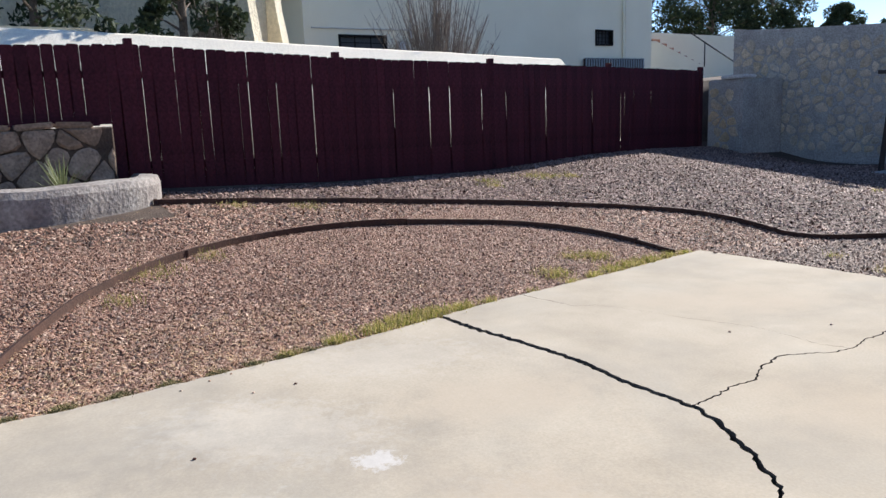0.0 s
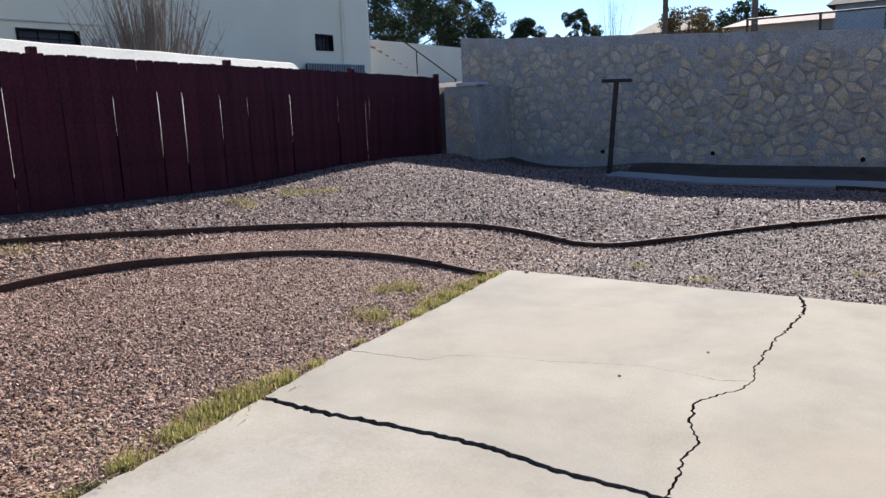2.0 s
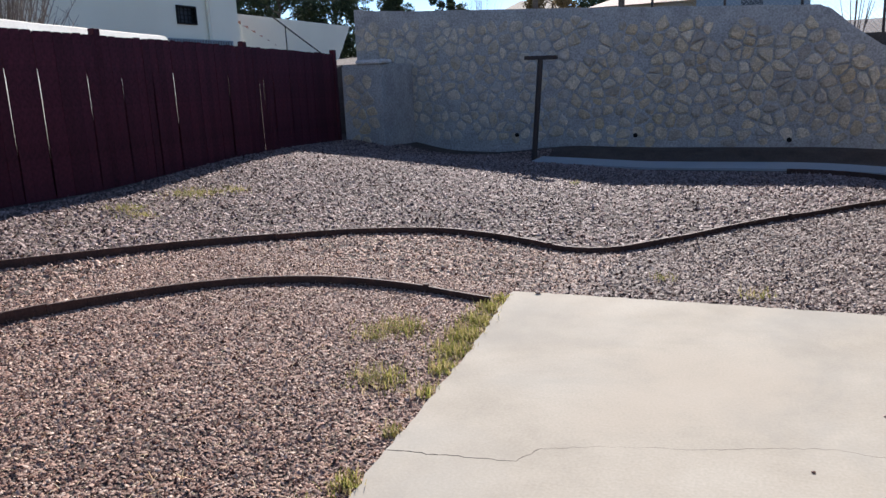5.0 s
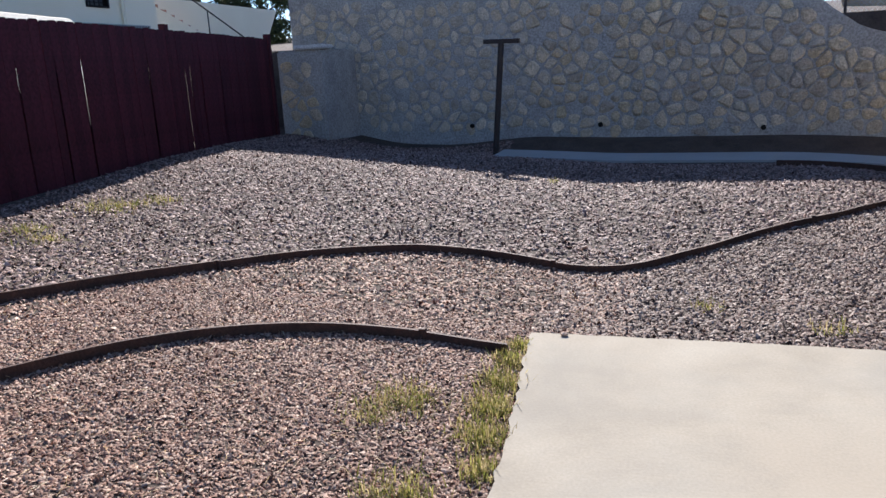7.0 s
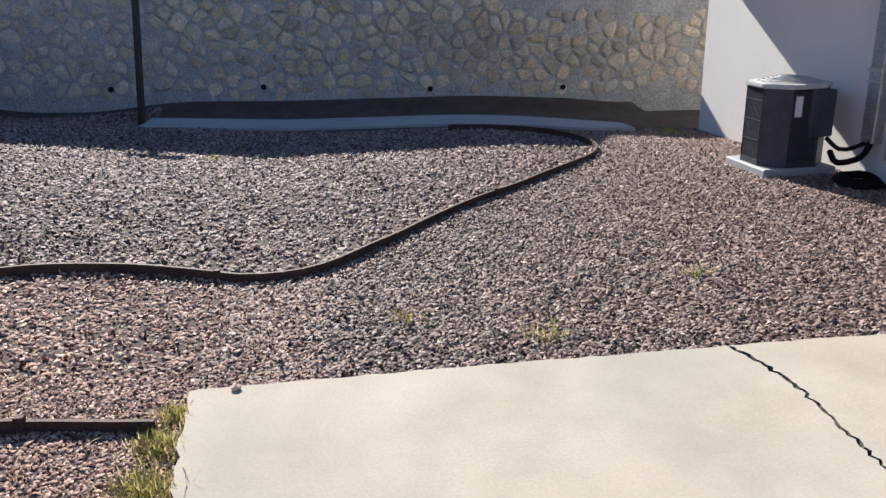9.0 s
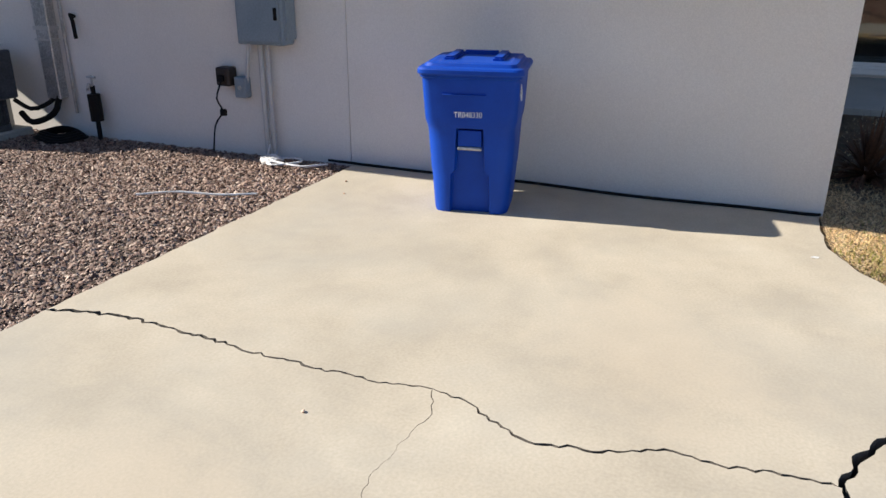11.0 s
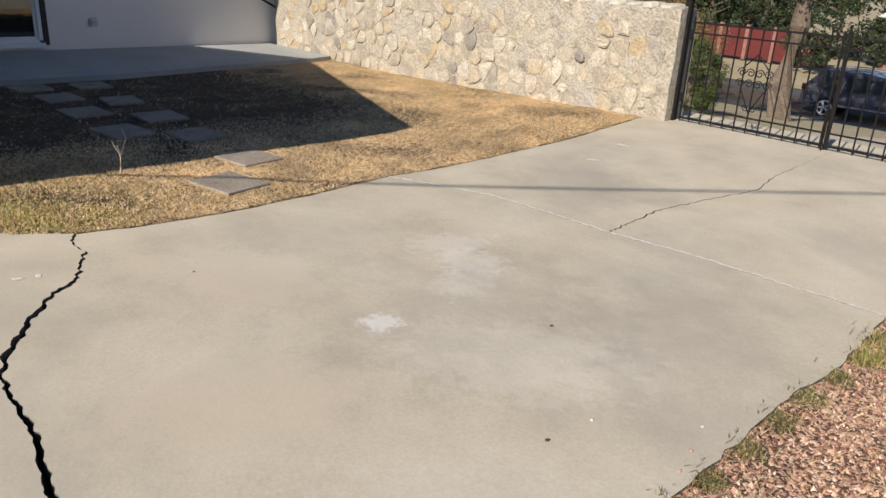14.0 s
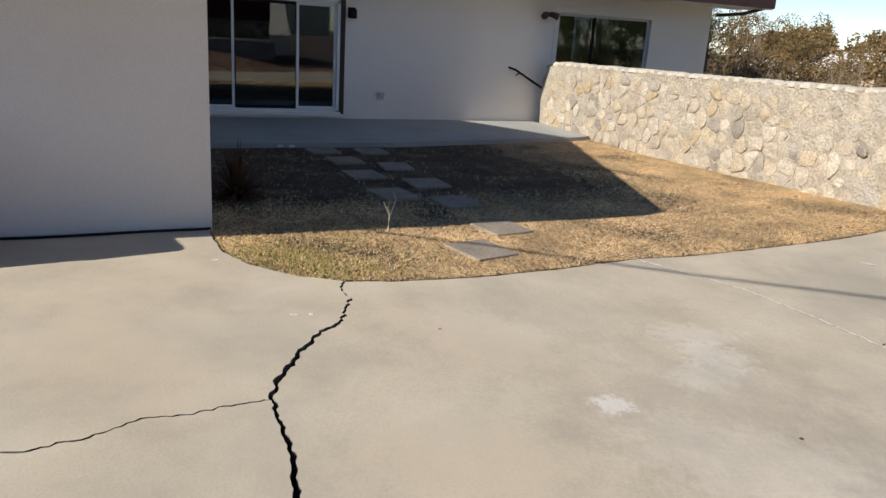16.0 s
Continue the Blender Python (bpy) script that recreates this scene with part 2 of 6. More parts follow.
M_TWIG = mat("bare_twigs", [(0.22, 0.17, 0.13), (0.30, 0.24, 0.19)], 0.9, 6, 30, 0.1)
M_JUNIPER = mat("dark_juniper", [(0.025, 0.04, 0.018), (0.045, 0.065, 0.028), (0.075, 0.095, 0.04)], 0.8, 2, 40, 0, rnd="island", vary=0.3, through_=0.2)
M_PINE = mat("pine_needles", [(0.05, 0.075, 0.02), (0.08, 0.11, 0.03), (0.12, 0.14, 0.05)], 0.8, 2, 40, 0, rnd="island", vary=0.3, through_=0.3)
M_SCRUB = mat("winter_scrub", [(0.158, 0.108, 0.04), (0.21, 0.14, 0.052), (0.263, 0.162, 0.08), (0.105, 0.0855, 0.032)], 0.9, 2, 40, 0, rnd="island", vary=0.3, through_=0.2)
M_PALETWIG = mat("bleached_twig", [(0.55, 0.49, 0.40), (0.66, 0.60, 0.50)], 0.9, 9, 60, 0.1)
M_DRYLEAF = mat("dry_leaves", [(0.09, 0.04, 0.022), (0.14, 0.065, 0.035), (0.06, 0.032, 0.018)], 0.8, 3, 40, 0, rnd="island", vary=0.3)
M_YUCCA = mat("yucca_leaf", [(0.16, 0.19, 0.09), (0.26, 0.28, 0.14), (0.38, 0.36, 0.2)], 0.6, 3, 40, 0, rnd="island", vary=0.2, through_=0.3)
M_ASPHALT = mat("asphalt", [(0.06, 0.06, 0.062), (0.085, 0.085, 0.085)], 0.9, 1.0, 60, 0.3)
M_REDWALL = mat("red_painted_boards", [(0.085, 0.012, 0.011), (0.12, 0.018, 0.015)], 0.8, 1.0, 30, 0.1)
M_BRICK = mat("pink_brick", [(0.20, 0.09, 0.07), (0.27, 0.14, 0.11)], 0.9, 3, 30, 0.3)
M_TANHOUSE = mat("tan_stucco", [(0.45, 0.35, 0.24), (0.52, 0.42, 0.30)], 0.9, 1, 30, 0.2)
M_TILE = mat("clay_tile", [(0.33, 0.19, 0.13), (0.42, 0.27, 0.19)], 0.85, 3, 20, 0.3)
M_STEP = mat("brick_step", [(0.25, 0.12, 0.07), (0.33, 0.17, 0.11)], 0.9, 4, 40, 0.3)
M_CARPAINT = mat("dark_blue_car_paint", [(0.0765, 0.0782, 0.102), (0.0935, 0.0952, 0.119)], 0.22, 2, 50, 0)
M_TYRE = mat("tyre_rubber", [(0.015, 0.015, 0.015), (0.025, 0.025, 0.025)], 0.8, 5, 50, 0.1)
M_WOODPOLE = mat("utility_pole_wood", [(0.13, 0.09, 0.065), (0.2, 0.15, 0.11)], 0.9, 3, 30, 0.3)
M_PAVER = mat("grey_paver", [(0.22, 0.182, 0.145), (0.31, 0.262, 0.212)], 0.9, 4, 60, 0.4)
# Near-black colour stands in for the low light inside the rooms.
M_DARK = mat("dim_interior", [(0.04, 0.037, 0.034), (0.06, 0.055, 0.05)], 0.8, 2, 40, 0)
M_WINGLASS = bpy.data.materials.new("window_glass")
M_WINGLASS.use_nodes = True
gn = M_WINGLASS.node_tree.nodes
gb = gn["Principled BSDF"]
gb.inputs["Base Color"].default_value = (0.35, 0.4, 0.4, 1)
gb.inputs["Roughness"].default_value = 0.02
gb.inputs["Transmission Weight"].default_value = 1.0
gb.inputs["IOR"].default_value = 1.9


# ---- building helpers ----
def mesh_ob(name, bm, material):
    me = bpy.data.meshes.new(name)
    bm.normal_update()
    bm.to_mesh(me)
    bm.free()
    me.materials.append(material)
    return new(name, me)


def part(name, bm, material, parent, label=""):
    ob = mesh_ob(name, bm, material)
    ob.parent = parent
    ob.matrix_parent_inverse = Matrix.Translation(parent.get("base", (0, 0, 0))).inverted() if parent.type == "EMPTY" else Matrix()
    if label:
        ob["label"] = label
    return ob


def thing(name, at, label, category, group="", kind=""):
    e = new(name)
    e.location = at
    e["base"] = at
    e.empty_display_size = 0.1
    return tagged(e, label, category, group, kind)


def box(x0, x1, y0, y1, z0, z1, bev=0.0, seg=1, bm=None):
    own = bmesh.new()
    bmesh.ops.create_cube(own, size=1)
    for v in own.verts:
        v.co = Vector(((x0 + x1) / 2 + v.co.x * (x1 - x0), (y0 + y1) / 2 + v.co.y * (y1 - y0), (z0 + z1) / 2 + v.co.z * (z1 - z0)))
    if bev:
        bmesh.ops.bevel(own, geom=own.edges[:], offset=bev, segments=seg, affect="EDGES")
    if bm is None:
        return own
    tmp = bpy.data.meshes.new("tmp")
    own.to_mesh(tmp)
    own.free()
    bm.from_mesh(tmp)
    bpy.data.meshes.remove(tmp)
    return bm


def move(bm, m):
    bmesh.ops.transform(bm, matrix=m, verts=bm.verts[:])
    return bm


def tube(points, r, sides=8, bm=None, r1=None):
    """A round bar along points, tapering from r to r1."""
    bm = bm or bmesh.new()
    pts = [Vector(p) for p in points]
    r1 = r if r1 is None else r1
    rings = []
    n = len(pts)
    for i, p in enumerate(pts):
        d = (pts[min(i + 1, n - 1)] - pts[max(i - 1, 0)]).normalized()
        a = d.cross(Vector((0, 0, 1)))
        if a.length < 0.05:
            a = d.cross(Vector((0, 1, 0)))
        a.normalize()
        b = d.cross(a)
        rr = r + (r1 - r) * i / max(1, n - 1)
        rings.append([bm.verts.new(p + (a * math.cos(2 * math.pi * k / sides) + b * math.sin(2 * math.pi * k / sides)) * rr) for k in range(sides)])
    for u, v in zip(rings, rings[1:]):
        for k in range(sides):
            bm.faces.new((u[k], u[(k + 1) % sides], v[(k + 1) % sides], v[k]))
    bm.faces.new(rings[0][::-1])
    bm.faces.new(rings[-1])
    return bm


def prism(poly, z0, z1, bm=None):
    bm = bm or bmesh.new()
    lo = [bm.verts.new((x, y, z0)) for x, y in poly]
    hi = [bm.verts.new((x, y, z1)) for x, y in poly]
    bm.faces.new(hi)
    bm.faces.new(lo[::-1])
    for i in range(len(poly)):
        j = (i + 1) % len(poly)
        bm.faces.new((lo[i], lo[j], hi[j], hi[i]))
    return bm


def fast_mesh(name, verts, faces, material):
    """verts (n,3) and equal-sided faces (m,k) as one mesh object."""
    me = bpy.data.meshes.new(name)
    k = faces.shape[1]
    me.vertices.add(len(verts))
    me.vertices.foreach_set("co", verts.astype(np.float32).ravel())
    me.loops.add(faces.size)
    me.loops.foreach_set("vertex_index", faces.astype(np.int32).ravel())
    me.polygons.add(len(faces))
    me.polygons.foreach_set("loop_start", np.arange(0, faces.size, k, dtype=np.int32))
    me.update(calc_edges=True)
    me.validate()
    me.materials.append(material)
    return new(name, me)


def spline(points, step=0.1):
    """Catmull-Rom through points."""
    P = [Vector(p) for p in points]
    P = [2 * P[0] - P[1]] + P + [2 * P[-1] - P[-2]]
    out = []
    for i in range(1, len(P) - 2):
        n = max(2, int((P[i + 1] - P[i]).length / step))
        for k in range(n):
            t = k / n
            out.append(0.5 * (2 * P[i] + (P[i + 1] - P[i - 1]) * t + (2 * P[i - 1] - 5 * P[i] + 4 * P[i + 1] - P[i + 2]) * t * t + (3 * P[i] - P[i - 1] - 3 * P[i + 1] + P[i + 2]) * t ** 3))
    out.append(P[-2])
    return out


def smooth(a, b, v):
    u = np.clip((v - a) / (b - a), 0, 1)
    return u * u * (3 - 2 * u)


# ---- lie of the land ----
def yard_z(x, y):
    x, y = np.asarray(x, float), np.asarray(y, float)
    w = np.clip(-x / 5.7, 0, 1.3)
    f = np.interp(y, [-8, -4.4, -1.5, 1.6, 5.4, 8.3, 10], [0.85, 0.77, 0.6, 0.52, 0.48, 0.47, 0.4])
    f = f * smooth(-9.5, -6.0, y)
    wall = smooth(6.0, 9.0, y) * (1 - smooth(4, 6, -x))
    return -0.03 + w * f * (1 - 0.65 * wall) + 0.13 * smooth(1, 5, y) * (1 - 0.5 * smooth(6, 9, y)) * (1 - smooth(2.5, 5, x)) - 0.06 * smooth(3.5, 6.5, y) * smooth(4.6, 5.6, x) + 0.17 * smooth(8.5, 9.4, y) * smooth(-3.5, -1.5, x) * (1 - 0.5 * smooth(3, 7, x))


def fence_x(y):
    return -5.85 - 0.0545 * (np.asarray(y, float) - 1.82)


def wall_y(x):
    return 9.765 - 0.065 * x


WEST_EDGE = [(0.0, 0.0), (0.06, -0.7), (0.13, -1.4), (0.17, -2.1), (0.2, -2.7), (0.3, -3.6), (0.4, -4.4), (0.47, -5.4), (0.49, -6.2), (0.47, -6.8), (0.53, -7.54), (0.5, -9.5), (0.5, -12.6)]


def slab_west(y):
    return np.interp(-np.asarray(y, float), [-p[1] for p in WEST_EDGE], [p[0] for p in WEST_EDGE])


def land_z(x, y):
    x, y = np.asarray(x, float), np.asarray(y, float)
    z = yard_z(x, y)
    slab = (x > slab_west(y) + 0.1) & (x < 6.0) & (y < -0.1)
    z = np.where(slab, -0.14, z)
    z = np.where((x < slab_west(y) + 0.1) & (y < -7.5) & (y > -12.5), z + 0.037 * (-7.5 - y) * smooth(0, 2.5, x + 2), z)
    z = np.where((x > 3.9) & (y < -3.5) & (y > -11.2), -0.14, z)
    z = np.where((x > 5.95) & (y > -3.8), -0.16, z)
    south = np.clip((-12.4 - y) / 18.0, 0, 1)
    z = np.where(y < -11.3, -0.16 - 2.45 * south, z)
    z = np.where((y > wall_y(x) + 0.25), 2.15 + 0.05 * np.clip(y - 12, 0, 200), z)
    z = np.where((x < fence_x(y) - 1.35) & (y > -9), np.maximum(z, 1.75 + 0.03 * np.clip(-8 - x, 0, 100)), z)
    return z


xs = np.concatenate([[-400, -150, -70, -40, -28, -20, -16, -13, -10, -8.5], np.arange(-7.8, 6.6, 0.2), [7, 8, 9, 10, 11, 12, 13, 14, 16, 20, 28, 40, 70, 150, 400]])
ys = np.concatenate([[-400, -150, -80, -55, -40, -30, -24, -20, -17, -15, -13.5], np.arange(-12.6, 10.6, 0.2), [11, 12, 14, 17, 22, 30, 45, 80, 150, 400]])
gx, gy = np.meshgrid(xs, ys)
gzv = land_z(gx, gy)
idx = np.arange(gx.size).reshape(gx.shape)
quads = np.stack([idx[:-1, :-1], idx[:-1, 1:], idx[1:, 1:], idx[1:, :-1]], -1).reshape(-1, 4)
ground = fast_mesh("ground", np.stack([gx.ravel(), gy.ravel(), gzv.ravel()], -1), quads, M_SOIL)
tagged(ground, "brown bare soil under the gravel and beyond the yard", "ground", kind="structure")


# ---- concrete driveway, in pieces parted by its cracks ----
def jag(points, amp, seed, step=0.028):
    """Points along a crack, with a ragged line between the given bends."""
    rng = random.Random(seed)
    out = []
    for (x0, y0), (x1, y1) in zip(points, points[1:]):
        d = math.hypot(x1 - x0, y1 - y0)
        n = max(1, int(d / step))
        nx, ny = -(y1 - y0) / d, (x1 - x0) / d
        for k in range(n):
            t = k / n
            o = rng.uniform(-amp, amp) if k else 0
            out.append((x0 + (x1 - x0) * t + nx * o, y0 + (y1 - y0) * t + ny * o))
    out.append(points[-1])
    return out


def side(line, widths, sign, seed):
    """One lip of a crack: the line set off to a side by half its width, with chips."""
    rng = random.Random(seed)
    out = []
    n = len(line)
    for i, (x, y) in enumerate(line):
        a, b = line[max(i - 1, 0)], line[min(i + 1, n - 1)]
        d = math.hypot(b[0] - a[0], b[1] - a[1]) or 1
        nx, ny = -(b[1] - a[1]) / d, (b[0] - a[0]) / d
        w = np.interp(i / (n - 1), np.linspace(0, 1, len(widths)), widths) / 2 * rng.choice((0.6, 0.8, 0.95, 1.0, 1.15, 1.35))
        out.append((x + nx * w * sign, y + ny * w * sign))
    return out


G, J, LW, E_, T, K = (0.3, -3.6), (2.67, -3.61), (4.28, -4.43), (2.65, 0.0), (2.71, -2.09), (2.51, -2.55)
main_w = jag([G, (0.8, -3.6), (1.21, -3.555), (1.5, -3.545), (1.72, -3.54), (1.95, -3.565), (2.1, -3.595), (2.3, -3.605), J], 0.009, 1)
main_e = jag([J, (2.83, -3.66), (3.07, -3.8), (3.37, -3.99), (3.58, -4.22), (3.94, -4.38), (4.1, -4.36), LW], 0.014, 2)
br_s = jag([J, (2.665, -3.45), (2.635, -3.22), (2.655, -3.06), (2.63, -2.97), (2.55, -2.82), K, (2.61, -2.36), (2.69, -2.22), T], 0.012, 3)
br_n = jag([T, (2.68, -1.92), (2.675, -1.58), (2.69, -1.38), (2.68, -1.2), (2.72, -0.98), (2.735, -0.7), (2.745, -0.38), (2.7, -0.15), E_], 0.014, 4)
thin = jag([(0.2, -2.7), (0.46, -2.67), (0.81, -2.62), (0.88, -2.48), (1.1, -2.39), (1.59, -2.27), (1.87, -2.17), (2.1, -2.11), (2.34, -2.13), (2.54, -2.16), T], 0.008, 5)
cr2_e = jag([(2.33, -7.4), (2.83, -7.39), (3.45, -7.34), (4.3, -6.98)], 0.012, 6)
cr2_w = jag([(0.53, -7.54), (1.16, -7.52), (1.74, -7.49), (2.33, -7.4)], 0.012, 7)
cr2_s = jag([(2.33, -7.4), (2.38, -8.1), (2.27, -8.67), (2.14, -9.24), (2.24, -9.8), (2.3, -11.7)], 0.012, 8)
LAWN_EDGE = [LW, (4.46, -4.12), (4.78, -3.86), (5.15, -3.71), (5.7, -3.68)]
LAWN_EDGE_S = [LW, (4.2, -4.84), (4.16, -5.44), (4.2, -6.2), (4.3, -6.98)]
LAWN_EDGE_SS = [(4.3, -6.98), (4.25, -8.1), (4.25, -9.34), (4.36, -10.4), (4.42, -10.94), (4.42, -11.7)]


SUNK = 0.009  # the slabs south of the wide crack have settled


def drive_z(y):
    """The drive rises gently to the gate."""
    return 0.037 * max(0.0, -7.54 - y)


def worn(points, amp, seed, step=0.07):
    return jag(points, amp, seed, step)


def west(y0, y1):
    ys_ = [y0] + [p[1] for p in WEST_EDGE if y1 < p[1] < y0] + [y1]
    return worn([(float(slab_west(v)), v) for v in ys_], 0.014, int(-y0 * 10) + 3)


W_MAIN_W, W_MAIN_E, W_BRS, W_BRN, W_THIN = [0.032, 0.035, 0.032, 0.028, 0.023], [0.026, 0.026, 0.022, 0.015, 0.013, 0.013], [0.013, 0.012, 0.013, 0.013, 0.009], [0.009, 0.013, 0.019, 0.026], [0.008, 0.004, 0.001, 0.0025, 0.0015, 0.004]
W2, W2S = [0.006, 0.006], [0.012, 0.012, 0.008, 0.002, 0.001]
pieces = [
    # north-west: far edge, branch crack, thin crack, west edge
    worn([(0, 0), (1.2, 0.012), E_], 0.008, 20) + side(br_n, W_BRN, 1, 31)[::-1][1:] + side(thin, W_THIN, 1, 32)[::-1][1:] + west(0.0, -2.7)[::-1][1:-1],
    # middle west
    side(thin, W_THIN, -1, 33) + side(br_s, W_BRS, 1, 34)[::-1][1:] + side(main_w, W_MAIN_W, 1, 35)[::-1][1:] + west(-2.7, -3.6)[::-1][1:-1],
    # north-east, by the house
    worn([E_, (4.2, -0.03), (5.84, -0.06)], 0.008, 21) + [(5.84, -3.68)] + worn(LAWN_EDGE[::-1], 0.006, 22)[1:-1] + side(main_e, W_MAIN_E, 1, 36)[::-1] + side(br_s, W_BRS, -1, 37)[1:] + side(br_n, W_BRN, -1, 38)[1:-1],
    # south
    side(main_w, W_MAIN_W, -1, 39) + side(main_e, W_MAIN_E, -1, 40)[1:] + worn(LAWN_EDGE_S, 0.008, 23)[1:-1] + side(cr2_e, W2, 1, 41)[::-1] + side(cr2_w, W2, 1, 42)[::-1][1:] + west(-3.6, -7.54)[::-1][1:-1],
    # drive towards the gate
    side(cr2_w, W2, -1, 43) + side(cr2_s, W2S, -1, 44)[1:] + west(-7.54, -11.7)[::-1][:-1],
    side(cr2_e, W2, -1, 45) + worn(LAWN_EDGE_SS, 0.008, 24)[1:] + side(cr2_s, W2S, 1, 46)[::-1][:-1],
]
driveway = thing("driveway", (2.5, -4, 0), "pale cracked concrete driveway slab, weathered and stained", "driveway", kind="structure")
for n_, poly in enumerate(pieces):
    bm = bmesh.new()
    sunk = SUNK if n_ >= 3 else 0.0
    vs = [bm.verts.new((x, y, drive_z(y) - sunk)) for x, y in poly]
    f = bm.faces.new(vs)
    f.normal_update()
    if f.normal.z < 0:
        f.normal_flip()
    f.material_index = 0
    ring = list(f.verts)
    low = [bm.verts.new((v.co.x, v.co.y, -0.13)) for v in ring]
    for i in range(len(ring)):
        j = (i + 1) % len(ring)
        q = bm.faces.new((ring[i], low[i], low[j], ring[j]))
    bmesh.ops.triangulate(bm, faces=[f], ngon_method="EAR_CLIP")
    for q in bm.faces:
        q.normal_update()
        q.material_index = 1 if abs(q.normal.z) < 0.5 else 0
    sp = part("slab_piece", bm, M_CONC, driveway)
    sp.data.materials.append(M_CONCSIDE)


# ---- stone walls ----
def cells(width, height, size, seed, squash=0.8):
    """Irregular polygons that fill a rectangle, as a mason's fieldstones do."""
    rng = random.Random(seed)
    nx, ny = int(width / size), int(height / (size * squash))
    pts = {}
    for i in range(-1, nx + 1):
        for j in range(-1, ny + 1):
            pts[i, j] = ((i + 0.5 + rng.uniform(-0.46, 0.46) + (0.5 if j % 2 else 0)) * width / nx, (j + 0.5 + rng.uniform(-0.42, 0.42)) * height / ny)
    out = []
    for i in range(nx):
        for j in range(ny):
            px, py = pts[i, j]
            s = size * 1.6
            poly = [(px - s, py - s), (px + s, py - s), (px + s, py + s), (px - s, py + s)]
            for di in (-2, -1, 0, 1, 2):
                for dj in (-2, -1, 0, 1, 2):
                    q = pts.get((i + di, j + dj))
                    if q is None or (di == 0 and dj == 0):
                        continue
                    mx, my, nx_, ny_ = (px + q[0]) / 2, (py + q[1]) / 2, q[0] - px, q[1] - py
                    res = []
                    for a, b in zip(poly, poly[1:] + poly[:1]):
                        da = (a[0] - mx) * nx_ + (a[1] - my) * ny_
                        db = (b[0] - mx) * nx_ + (b[1] - my) * ny_
                        if da <= 0:
                            res.append(a)
                        if (da < 0) != (db < 0):
                            t = da / (da - db)
                            res.append((a[0] + (b[0] - a[0]) * t, a[1] + (b[1] - a[1]) * t))
                    poly = res
                    if len(poly) < 3:
                        break
            if len(poly) >= 3:
                out.append(poly)
    return out


def stone_bm(poly, joint, proud, rng, bm=None, to=lambda u, d, v: (u, d, v), tilt=0.12):
    """A rounded stone on a wall face: u along, v up, d out of the face."""
    bm = bm or bmesh.new()
    cx, cy = sum(p[0] for p in poly) / len(poly), sum(p[1] for p in poly) / len(poly)
    # cut the corners once
    cut = []
    for (ax, ay), (bx, by) in zip(poly, poly[1:] + poly[:1]):
        cut += [(ax * 0.78 + bx * 0.22, ay * 0.78 + by * 0.22), (ax * 0.22 + bx * 0.78, ay * 0.22 + by * 0.78)]
    rad = max(0.03, sum(math.hypot(x - cx, y - cy) for x, y in cut) / len(cut))
    tilt_u, tilt_v = rng.uniform(-tilt, tilt), rng.uniform(-tilt, tilt)
    rings = []
    for k, d in ((1 - joint / rad, -0.02), (1 - (joint + 0.008) / rad, proud * 0.55), (max(0.3, 1 - (joint + 0.045) / rad), proud)):
        ring = []
        for x, y in cut:
            jx = 1 + rng.uniform(-0.05, 0.05)
            u, v = cx + (x - cx) * k * jx, cy + (y - cy) * k * jx
            ring.append(bm.verts.new(to(u, d + (tilt_u * (u - cx) + tilt_v * (v - cy) if d > 0 else 0) + (rng.uniform(-0.15, 0.15) * proud if d > 0 else 0), v)))
        rings.append(ring)
    n = len(cut)
    for a, b in zip(rings, rings[1:]):
        for k in range(n):
            bm.faces.new((a[k], a[(k + 1) % n], b[(k + 1) % n], b[k]))
    mid = bm.verts.new(to(cx, proud * rng.uniform(0.9, 1.25), cy))
    for k in range(n):
        bm.faces.new((rings[2][k], rings[2][(k + 1) % n], mid))
    return bm


def lumpy_face(u0, u1, v0, top, step, amp, to, bm, seed):
    """An uneven mortar face from v0 up to top(u)."""
    nu, nv = int((u1 - u0) / step), 14
    grid = []
    for i in range(nu + 1):
        u = u0 + (u1 - u0) * i / nu
        col = []
        for j in range(nv + 1):
            v = v0 + (top(u) - v0) * j / nv
            col.append(bm.verts.new(to(u, amp * noise.noise(Vector((u * 3 + seed, v * 3, 0.3))) + amp * 0.5 * noise.noise(Vector((u * 9 + seed, v * 9, 2))), v)))
        grid.append(col)
    for i in range(nu):
        for j in range(nv):
            bm.faces.new((grid[i][j], grid[i + 1][j], grid[i + 1][j + 1], grid[i][j + 1]))
    return grid


TOP_X, TOP_Z = [-6.8, -5.7, -1.9, 1.3, 2.8, 3.3, 3.74, 4.26, 6.24, 8.5], [3.32, 3.2, 2.97, 2.76, 2.66, 2.22, 1.9, 1.75, 1.7, 1.65]


def top_n(x):
    return float(np.interp(x, TOP_X, TOP_Z)) + 0.015 * noise.noise(Vector((x * 2, 0, 0)))


def to_n(u, d, v):
    return (u, wall_y(u) - d, v)


bm = bmesh.new()
front = lumpy_face(-6.75, 8.5, -0.2, top_n, 0.2, 0.02, to_n, bm, 0)
back = [[bm.verts.new((c[0].co.x, c[0].co.y + 0.45, c[0].co.z)), bm.verts.new((c[-1].co.x, c[-1].co.y + 0.45, c[-1].co.z))] for c in front]
for i in range(len(front) - 1):
    bm.faces.new((front[i][-1], front[i + 1][-1], back[i + 1][1], back[i][1]))
    bm.faces.new((back[i][0], back[i][1], back[i + 1][1], back[i + 1][0]))
bm.faces.new([*front[0], back[0][1], back[0][0]])
wall_north = mesh_ob("wall_north", bm, M_MORTAR)
tagged(wall_north, "tall grey-tan fieldstone retaining wall with mortar top, in shade", "stone wall", kind="structure")
